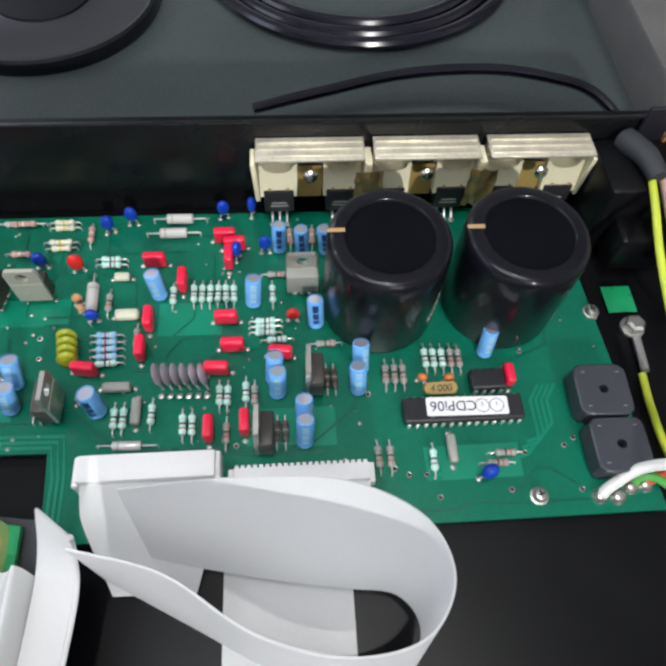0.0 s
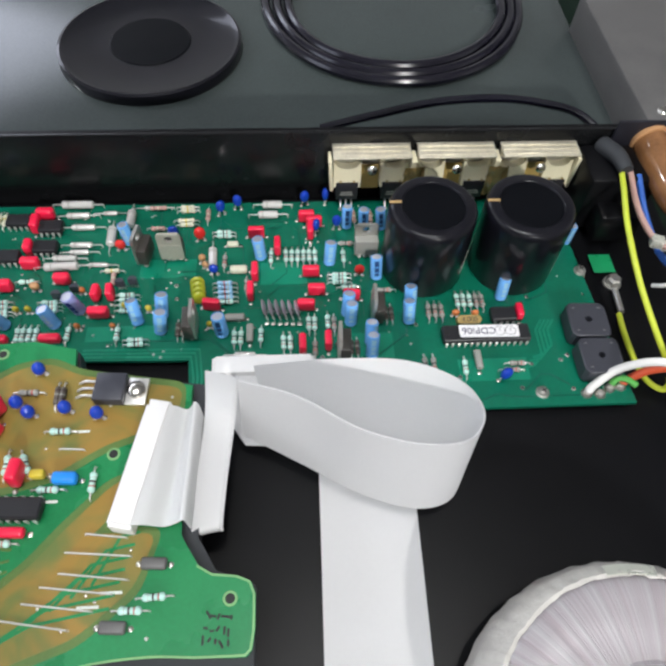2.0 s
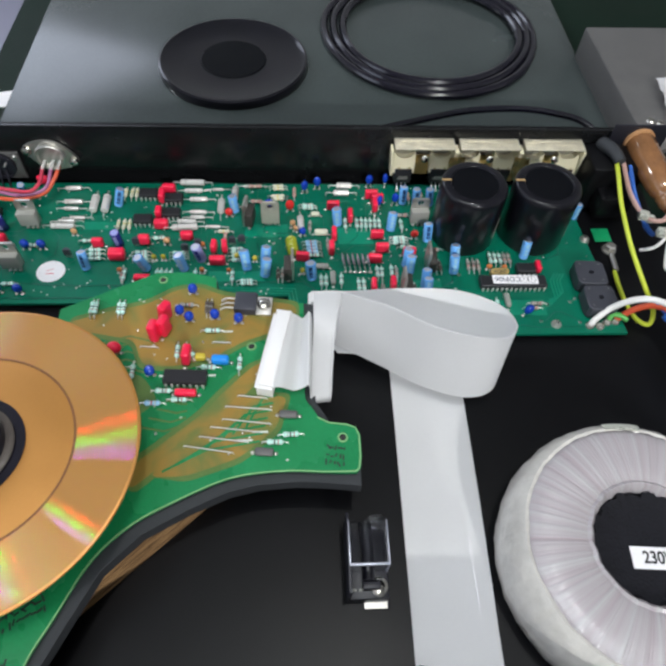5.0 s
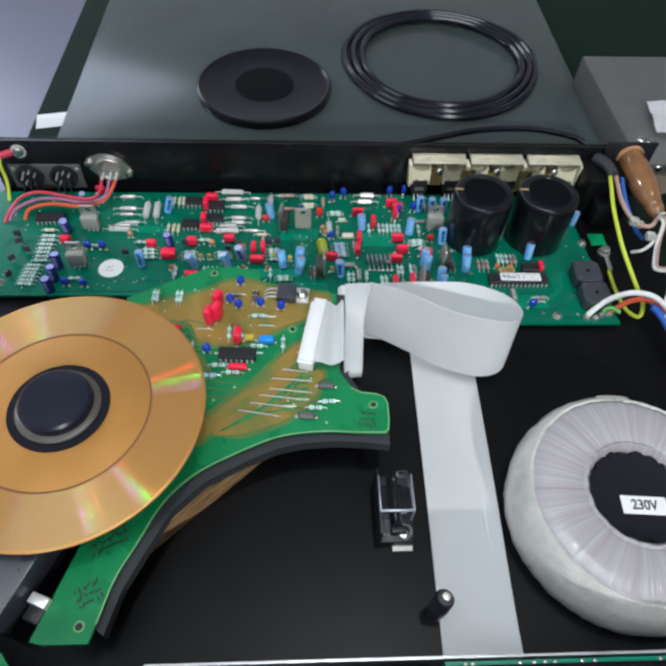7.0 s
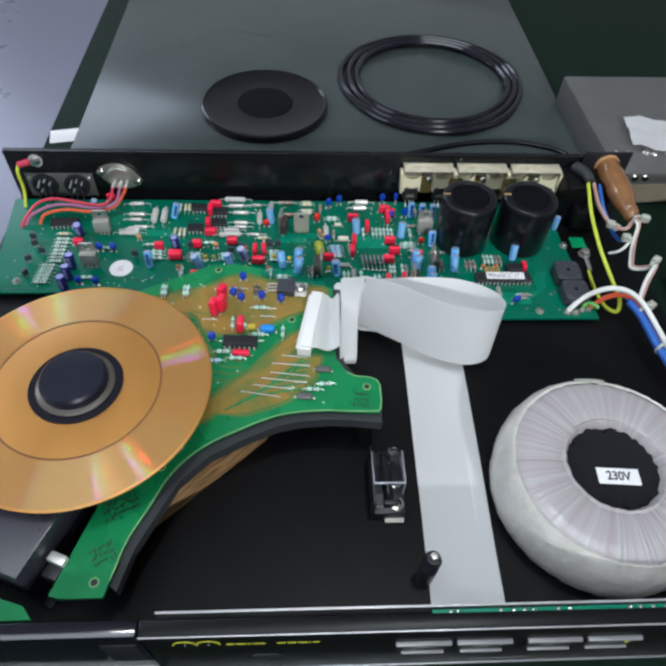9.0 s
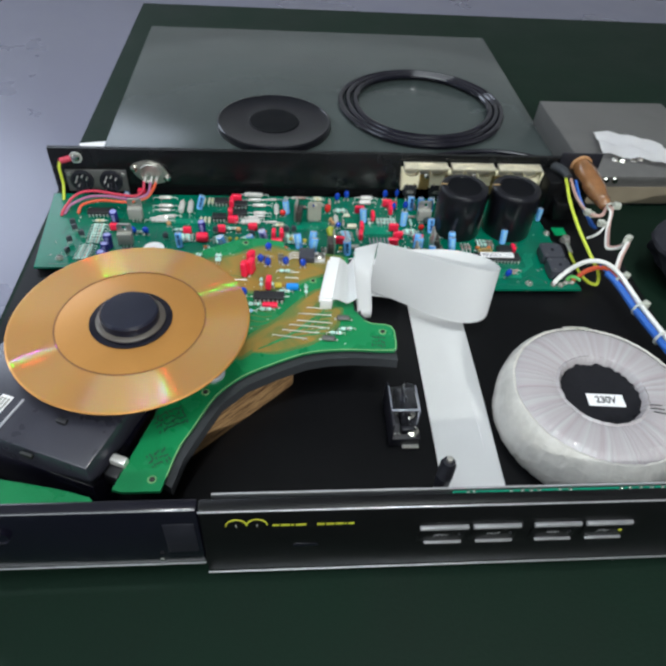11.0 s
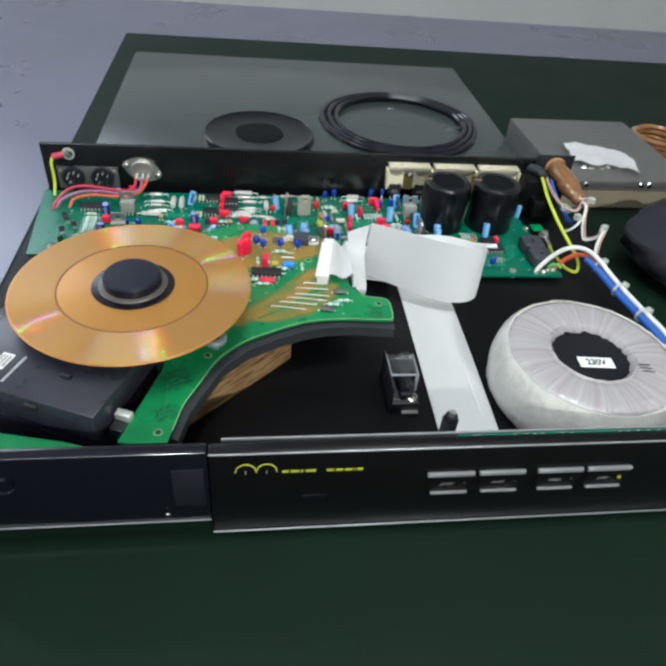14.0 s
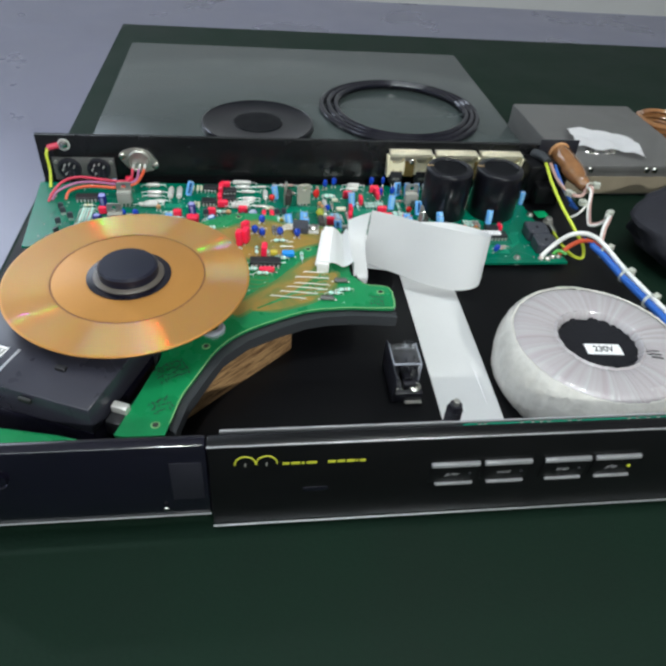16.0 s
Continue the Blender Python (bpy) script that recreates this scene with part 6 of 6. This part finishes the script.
part("door_knob", lathe([(0, 0.0005), (0.0038, 0.0005), (0.0044, 0.001), (0.0044, -0.002)], 24), "gloss_black", front, m=pose(-0.1890, FY - 0.0010, 0.0310, 90))

# ---- drawer mechanism under the disc ----
arm = thing("swing_tray", "dark grey moulded swing tray under the drawer board", "tray")
under = [(x + 0.0026, y - 0.0034) for x, y in arc] + [(-0.0085, 0.0070), (-0.0085, 0.0300), (-0.0200, 0.0345), (-0.0255, 0.0440), (-0.0255, 0.0950), (-0.0690, 0.1012), (-0.0708, 0.1095), (-0.0850, 0.1130), (-0.0930, 0.1115), (-0.1350, 0.0880), (-0.1350, -0.0600)]
part("moulding", prism(under, 0.0226, ZT - 0.0030), "grey_plastic", arm)
for hx, hy_ in ((-0.0151, 0.0260), (-0.0954, 0.1040), (-0.0530, 0.0700)):
    part("spacer", lathe([(0, ZT - 0.0032), (0.003, ZT - 0.0032), (0.003, ZT - 0.0016), (0, ZT - 0.0016)], 14), "white_plastic", arm, m=pose(hx, hy_, 0))
block = thing("wooden_wedge", "rough pressed-wood wedge propping up the drawer", "wedge")
outl = rounded([(-0.0645, 0.0160), (-0.0750, 0.0380), (-0.1330, 0.0000), (-0.1240, -0.0380)], 0.004)
part("wedge_body", prism(outl[::-1], 0.0, 0.0225, bevel=0.001), "wood", block)
drive = thing("disc_drive", "black optical drive mechanism under the disc", "disc drive", (-0.1437, -0.0495, 0), -22)
part("cover", box(0.0815, 0.0540, 0.0150, (-0.0448, 0.0045, 0.0300), 0.0008), "drive_grey", drive)
part("lower_body", box(0.0820, 0.0530, 0.0285, (-0.0452, 0.0040, 0.0015), 0.001), "gloss_black", drive)
for nx in (-0.0700, -0.0330):
    part("cover_notch", box(0.0060, 0.0016, 0.0026, (nx, -0.0242, 0.0415), 0.0004), "ink_black", drive)
part("lens_label", box(0.0060, 0.0100, 0.0002, (-0.0600, -0.0060, 0.0450)), "paper", drive)
for k in range(3):
    part("label_print", box(0.0012, 0.0074, 0.0001, (-0.0618 + 0.0018 * k, -0.0060, 0.0452)), "body_grey", drive)
part("silver_rail", box(0.0012, 0.0170, 0.0004, (-0.0520, -0.0090, 0.0450)), "lit_edge", drive)
part("notch_clip", box(0.0050, 0.0030, 0.0024, (-0.0280, -0.0050, 0.0445), 0.0006), "chip", drive)
part("plug", box(0.0075, 0.0040, 0.0040, (0.0010, -0.0085, 0.0320), 0.0005), "tin", drive)
part("plug_body", box(0.0070, 0.0070, 0.0080, (0.0005, -0.0125, 0.0240), 0.0008), "chip", drive)
part("spindle", lathe([(0, 0.0430), (0.013, 0.0430), (0.013, 0.0528), (0, 0.0528)], 32), "chip", drive, m=pose(0, 0, 0, 0, 0, 22) @ pose(-0.0051, 0.0628, 0))
part("spindle_tower", lathe([(0, 0.0325), (0.020, 0.0325), (0.018, 0.0435), (0, 0.0435)], 32), "chip", drive, m=pose(0, 0, 0, 0, 0, 22) @ pose(-0.0051, 0.0628, 0))

# rings of the disc and clamp
part("clear_hub", lathe([(0.0145, 0.0007), (0.0205, 0.0007), (0.0207, 0.0009), (0.0145, 0.0012)], 64), "gloss_black", disc, "dark clear hub ring")
part("inner_groove", lathe([(0.0369, 0.00060), (0.0374, 0.00066), (0.0378, 0.00060)], 96), "groove_gold", disc)
part("clamp_skirt", lathe([(0.0140, 0.0006), (0.0172, 0.0006), (0.0173, 0.0012), (0.0166, 0.0017), (0.0140, 0.0018)], 48), "smoky_plastic", puck, "smoky clamp skirt")

bush = thing("round_white_bush", "round milky plastic bush on the drawer board", "bush", (-0.108, -0.0045, ZT))
part("bush_ring", lathe([(0.0030, 0), (0.0062, 0), (0.0064, 0.0016), (0.0054, 0.0024), (0.0030, 0.0024)], 28), "can_top", bush)

# ---- bench surroundings ----
glass = thing("glass_sheet", "dark glass sheet lying behind the player", "glass sheet", (-0.022, 0.42, ZTAB))
part("pane", box(0.42, 0.36, 0.006, (0, 0, 0.0022), 0.001), "glass_dark", glass)
coiled = thing("coiled_black_cable", "glossy black cable coiled on the dark glass", "cable coil", (0.073, 0.394, ZTAB + 0.0082))
for k, rr in enumerate((0.0835, 0.0770, 0.0700)):
    part("turn", tube([(rr * math.cos(radians(a)) * (1 + 0.02 * math.sin(radians(3 * a + 40 * k))), rr * math.sin(radians(a)), 0.0032 + 0.0006 * k) for a in range(0, 361, 12)], 0.0030, 2, 10), "gloss_black", coiled)
lid = thing("round_black_lid", "round black lid lying on the dark glass", "lid", (-0.079, 0.349, ZTAB + 0.0082))
part("lid_shell", lathe([(0, 0), (0.0545, 0), (0.0550, 0.001), (0.0545, 0.0060), (0.0530, 0.0066), (0.0500, 0.0050), (0.0240, 0.0048)], 64), "sleeve_black", lid)
part("lid_centre", lathe([(0.0245, 0.0046), (0.0235, 0.0056), (0, 0.0058)], 48), "sleeve_top", lid)
scrap = thing("paper_scrap", "small white paper scrap lying on the bench", "paper", (-0.243, 0.312, ZTAB + 0.002), 12)
part("sheet", box(0.026, 0.018, 0.0004, (0, 0, 0)), "paper", scrap)
wire("black_bench_cable", "black glossy cable arching behind the player", [(0.020, 0.262, 0.000), (0.046, 0.266, 0.004), (0.082, 0.272, 0.008), (0.116, 0.272, 0.010), (0.140, 0.267, 0.010), (0.158, 0.260, 0.008), (0.172, 0.245, 0.000), (0.178, 0.230, -0.012)], 0.0022, "gloss_black")
psu = thing("metal_equipment_box", "grey metal equipment box on the green mat", "equipment box", (0.252, 0.300, ZTAB + 0.002), 1)
part("case", box(0.130, 0.140, 0.030, (0, 0, 0.0), 0.002), "steel_grey", psu)
part("lid_edge", box(0.131, 0.0015, 0.006, (0, -0.0705, 0.0235), 0.0004), "steel_grey", psu)
part("front_strip", box(0.126, 0.0010, 0.016, (0, -0.0706, 0.003)), "fawn_plastic", psu)
for vx, vy in ((-0.055, -0.044), (-0.049, -0.047), (-0.033, -0.045), (-0.027, -0.047), (-0.016, -0.046), (-0.009, -0.044)):
    part("lid_screw", lathe([(0.0030, 0), (0.0022, 0.0014), (0, 0.0018)], 14), "nickel", psu, m=pose(vx, vy, 0.030))
for sx in (-0.05, -0.042, 0.012, 0.020, 0.050):
    part("case_screw", lathe([(0.0030, 0), (0.0022, 0.0014), (0, 0.0018)], 14), "nickel", psu, m=pose(sx, -0.071, 0.0255, 90))
pap = thing("white_paper", "crumpled white sheet lying on the metal box", "paper", (0.240, 0.270, ZTAB + 0.0325), -8)
bm = bmesh.new()
g = [[bm.verts.new((-0.030 + 0.06 * i / 10, -0.018 + 0.040 * j / 8 - 0.012 * (i / 10) ** 2, 0.0008 + 0.004 * noise.noise((i * 0.4, j * 0.4, 0.3)) + 0.004)) for j in range(9)] for i in range(11)]
for i in range(10):
    for j in range(8):
        bm.faces.new((g[i][j], g[i + 1][j], g[i + 1][j + 1], g[i][j + 1]))
bmesh.ops.solidify(bm, geom=bm.faces[:], thickness=0.0003)
part("sheet", bm, "paper", pap)
bag = thing("black_bag", "black cloth pouch lying on the green mat", "bag", (0.285, 0.102, ZTAB + 0.002), -62)
bm = bmesh.new()
bmesh.ops.create_uvsphere(bm, u_segments=64, v_segments=36, radius=1)
for v in bm.verts:
    c = v.co.copy()
    k = 1 + 0.20 * noise.noise(c * 1.7) + 0.07 * noise.noise(c * 4) + 0.02 * noise.noise(c * 11)
    v.co = Vector((math.copysign(abs(c.x) ** 0.6, c.x) * 0.080 * k, math.copysign(abs(c.y) ** 0.6, c.y) * 0.062 * k, max(0, 0.024 + math.copysign(abs(c.z) ** 0.7, c.z) * 0.024 * k)))
part("cloth", bm, "black_cloth", bag)
coil = thing("wire_coil", "heap of brown enamelled wire coils", "coil", (0.345, 0.345, ZTAB + 0.002))
for k in range(5):
    part("turn", lathe([(0.024 - 0.002 * (k % 2), 0.004 + 0.005 * k), (0.028, 0.0065 + 0.005 * k), (0.024, 0.009 + 0.005 * k), (0.021, 0.0065 + 0.005 * k), (0.024 - 0.002 * (k % 2), 0.004 + 0.005 * k)], 36), "brown_sleeve", coil)

# ---- parts on the drawer board ----
bead(-0.0806, 0.0996, 0, r=0.0024, h=0.0056, flat=1, z=ZT, lift=0.0008)
bead(-0.0853, 0.0875, 0, r=0.0024, h=0.0056, flat=1, z=ZT, lift=0.0008)
bead(-0.0808, 0.0839, 0, r=0.0024, h=0.0056, flat=1, z=ZT, lift=0.0008)
bead(-0.0696, 0.0851, 0, r=0.0024, h=0.0056, flat=1, z=ZT, lift=0.0008)
bead(-0.0945, 0.0561, 0, r=0.0024, h=0.0056, flat=1, z=ZT, lift=0.0008)
film_box(-0.0802, 0.0633, 85, 0.0072, 0.0036, 0.0078, z=ZT, tilt=(-4, 3))
bead(-0.1107, 0.0673, 0, kind="redgloss", r=0.0035, h=0.006, flat=0.8, z=ZT)
film_box(-0.0658, 0.0619, -3, 0.0075, 0.0038, 0.0042, mat="blue_box", z=ZT)
film_box(-0.0744, 0.0636, 0, 0.0045, 0.0028, 0.0035, mat="yellow_bead", z=ZT)
film_box(-0.0790, 0.0464, -3, 0.009, 0.003, 0.0034, z=ZT)
dip(-0.0796, 0.0532, -3, 14, z=ZT)
resistor(-0.0703, 0.0777, -1, z=ZT)
resistor(-0.0789, 0.0673, -64, z=ZT)
resistor(-0.0706, 0.0588, -1, z=ZT)
resistor(-0.0576, 0.0605, -91, z=ZT)
resistor(-0.0882, 0.0477, -1, z=ZT)
resistor(-0.0814, 0.0434, -2, z=ZT)
resistor(-0.0920, 0.0420, -1, "blue", z=ZT)
resistor(-0.1021, 0.0573, -91, z=ZT)
resistor(-0.0845, 0.0670, -89, z=ZT)
resistor(-0.1127, 0.0902, -88, z=ZT)
resistor(-0.1108, 0.0902, -91, z=ZT)
resistor(-0.1247, 0.0906, -90, z=ZT)
resistor(-0.1229, 0.0905, -91, z=ZT)
resistor(-0.0736, 0.0905, -89, "dark", r=0.001, z=ZT)
resistor(-0.0719, 0.0903, -91, "dark", r=0.001, z=ZT)
resistor(-0.0829, 0.0918, -1, "grey", z=ZT)
resistor(-0.0358, 0.0271, 2, z=ZT)
resistor(-0.0420, 0.0239, -2, z=ZT)
film_box(-0.0368, 0.0361, -4, 0.0075, 0.0035, 0.0022, mat="steel_grey", z=ZT)
film_box(-0.0462, 0.0199, -4, 0.0075, 0.0035, 0.0022, mat="steel_grey", z=ZT)
bead(-0.0590, 0.0826, 0, r=0.0024, h=0.0056, flat=1, z=ZT, lift=0.0012)
film_box(-0.0917, 0.0850, 60, 0.0064, 0.0038, 0.0100, z=ZT, tilt=(-6, 4))
film_box(-0.0905, 0.0776, 70, 0.0064, 0.0038, 0.0100, z=ZT, tilt=(-4, -3))
film_box(-0.0943, 0.0746, 80, 0.0064, 0.0038, 0.0100, z=ZT, tilt=(-8, -5))
flatq = thing("bolted_transistor", "power transistor bolted flat to the drawer board", "transistor", (-0.0562, 0.0918, ZT), -4)
part("body", box(0.0098, 0.0100, 0.0044, (0, 0, 0.0003), 0.0004), "bridge", flatq)
part("metal_tab", box(0.0068, 0.0098, 0.0013, (0.0083, 0, 0.0003), 0.0003), "tin", flatq)
part("bolt", lathe([(0.0030, 0.0016), (0.0030, 0.0030), (0.0018, 0.0040), (0, 0.0042)], 18), "nickel", flatq, m=pose(0.0083, 0, 0))
for k in (-1, 0, 1):
    part("lead", tube([(-0.0048, k * 0.0026, 0.0022), (-0.0090, k * 0.0026, 0.0022), (-0.0115, k * 0.0026, 0.0002)], 0.00045, 3, 6), "tin", flatq)

# copper areas, wire links and holes of the drawer board
def pour(points, mat="pcb_copper"):
    LAYER[0] = (LAYER[0] + 3) % 11
    part("copper_pour", prism(points, ZT + 0.00002, ZT + 0.00004 + 0.000005 * LAYER[0]), mat, drawer, smooth=False)


big = [(-0.1040, 0.0740), (-0.0990, 0.0610), (-0.0860, 0.0600), (-0.0700, 0.0640), (-0.0560, 0.0730), (-0.0450, 0.0770), (-0.0340, 0.0830), (-0.0330, 0.0925), (-0.0680, 0.0985), (-0.0780, 0.1035), (-0.0880, 0.1020), (-0.1010, 0.0935), (-0.1160, 0.0900), (-0.1330, 0.0840), (-0.1330, 0.0800)]
strip = [(-0.0440, 0.0640), (-0.0520, 0.0600), (-0.0640, 0.0470), (-0.0720, 0.0370), (-0.1010, 0.0120), (-0.0960, 0.0060), (-0.0760, 0.0240), (-0.0610, 0.0390), (-0.0470, 0.0550)]
fan = [(-0.0370, 0.0450), (-0.0560, 0.0455), (-0.0700, 0.0330), (-0.0900, 0.0110), (-0.0760, 0.0110), (-0.0560, 0.0180), (-0.0420, 0.0300)]


def grown(points, d):
    """An outline moved outwards by d from its middle line."""
    m = len(points)
    area = sum(points[k - 1][0] * points[k][1] - points[k][0] * points[k - 1][1] for k in range(m))
    out = []
    for k in range(m):
        e = Vector(points[(k + 1) % m]) - Vector(points[k - 1])
        n = Vector((e.y, -e.x)).normalized() * (d if area > 0 else -d)
        out.append((points[k][0] + n.x, points[k][1] + n.y))
    return out


for shape in (big, strip, fan):
    pour(rounded(grown(shape, 0.0024), 0.004), "pcb_mid")
for shape in (big, strip, fan):
    LAYER[0] = (LAYER[0] + 2) % 11
    part("copper_pour", prism(rounded(shape, 0.004), ZT + 0.00002, ZT + 0.00010 + 0.000004 * LAYER[0]), "pcb_copper", drawer, smooth=False)
pour(rounded([(-0.1080, 0.0580), (-0.0980, 0.0560), (-0.0900, 0.0440), (-0.0980, 0.0360), (-0.1080, 0.0460)], 0.004), "pcb_mid")
for k in range(7):
    track([(-0.0850 + 0.0052 * k, 0.0130 + 0.0030 * k), (-0.0690 + 0.0036 * k, 0.0215 + 0.0038 * k), (-0.0480 + 0.0010 * k, 0.0250 + 0.0034 * k)], 0.0009, "pcb_leaf", ZT + 0.00008, drawer)
for k in range(5):
    track([(-0.1220, 0.0550 + 0.004 * k), (-0.1060, 0.0600 + 0.004 * k), (-0.0960, 0.0570 + 0.004 * k)], 0.0009, "pcb_mid", ZT, drawer)
for k in range(4):
    track([(-0.0960 + 0.003 * k, 0.0320 + 0.004 * k), (-0.0860 + 0.002 * k, 0.0300 + 0.004 * k), (-0.0780, 0.0330 + 0.003 * k)], 0.0008, "pcb_mid", ZT, drawer)
for x0, y0, x1, y1 in ((-0.0627, 0.0403, -0.0435, 0.0385), (-0.0635, 0.0346, -0.0436, 0.0321), (-0.0680, 0.0312, -0.0476, 0.0285), (-0.0721, 0.0271, -0.0525, 0.0243), (-0.0777, 0.0232, -0.0582, 0.0199), (-0.0577, 0.0453, -0.0455, 0.0438), (-0.0700, 0.0720, -0.0620, 0.0715), (-0.1010, 0.0700, -0.0930, 0.0695)):
    part("wire_link", tube([(x0, y0, ZT), (x0 + 0.0003, y0, ZT + 0.0010), (x1 - 0.0003, y1, ZT + 0.0010), (x1, y1, ZT)], 0.00028, 1, 6), "tin", drawer)
for hx, hy_ in ((-0.0530, 0.0700), (-0.0151, 0.0260), (-0.0954, 0.1077), (-0.1109, -0.0166), (-0.1304, -0.0666)):
    part("hole_ring", lathe([(0.0013, 0.00018), (0.0019, 0.00022), (0.0021, 0.00002)], 18, m=pose(hx, hy_, ZT)), "pcb_edge", drawer)
    part("hole", lathe([(0, 0.0002), (0.0014, 0.0002)], 18, m=pose(hx, hy_, ZT)), "ink_black", drawer)
random.seed(11)
# handwritten marks in black ink, kept as bars
for cx, cy, rows, cols, size, turn in ((-0.0172, 0.0196, 3, 5, 0.0011, -8), (-0.1290, -0.0536, 3, 6, 0.0011, 28), (-0.1262, -0.0315, 4, 9, 0.0013, 28)):
    for r in range(rows):
        for c in range(cols):
            lx, ly = (c - cols / 2 + random.uniform(-0.2, 0.2)) * 0.0017, (r - rows / 2) * 0.0030 + random.uniform(-0.0005, 0.0005)
            part("ink_stroke", box(size * random.uniform(1.0, 2.3), 0.00062, 0.00008, (0, 0, 0)), "ink_black", drawer, m=pose(cx, cy, ZT + 0.00004, 0, 0, turn) @ pose(lx, ly, 0.000002 * c, 0, 0, random.choice((0, 15, 80, 95, 60, -50))))
for k, (px, py, L) in enumerate(((-0.0480, 0.0290, 0.006), (-0.0540, 0.0255, 0.006), (-0.0880, 0.0555, 0.006), (-0.0700, 0.0555, 0.005), (-0.0640, 0.0780, 0.005), (-0.0800, 0.0460, 0.006), (-0.1050, 0.0600, 0.006))):
    part("printed_legend", box(L, 0.0008, 0.00006, (px, py, ZT + 0.00012)), "silk", drawer, smooth=False)
rim = [tuple(q)[:2] for q in spline([(x, y, 0) for x, y in arc], 4)]
track(rim + [(x - 0.0005, y + (0.0005 if y < 0.013 else 0)) for x, y in tab], 0.0006, "pcb_edge", ZT, drawer)
random.seed(5)
bm = bmesh.new()
for k in range(36):
    px, py = random.uniform(-0.120, -0.035), random.uniform(0.015, 0.100)
    lathe([(0.0006, 0.00003), (0.0004, 0.0002), (0, 0.0003)], 8, bm=bm, m=pose(px, py, ZT))
tagged(part("solder_joints", bm, "solder", drawer, "scattered solder joints"), kind="stuff")
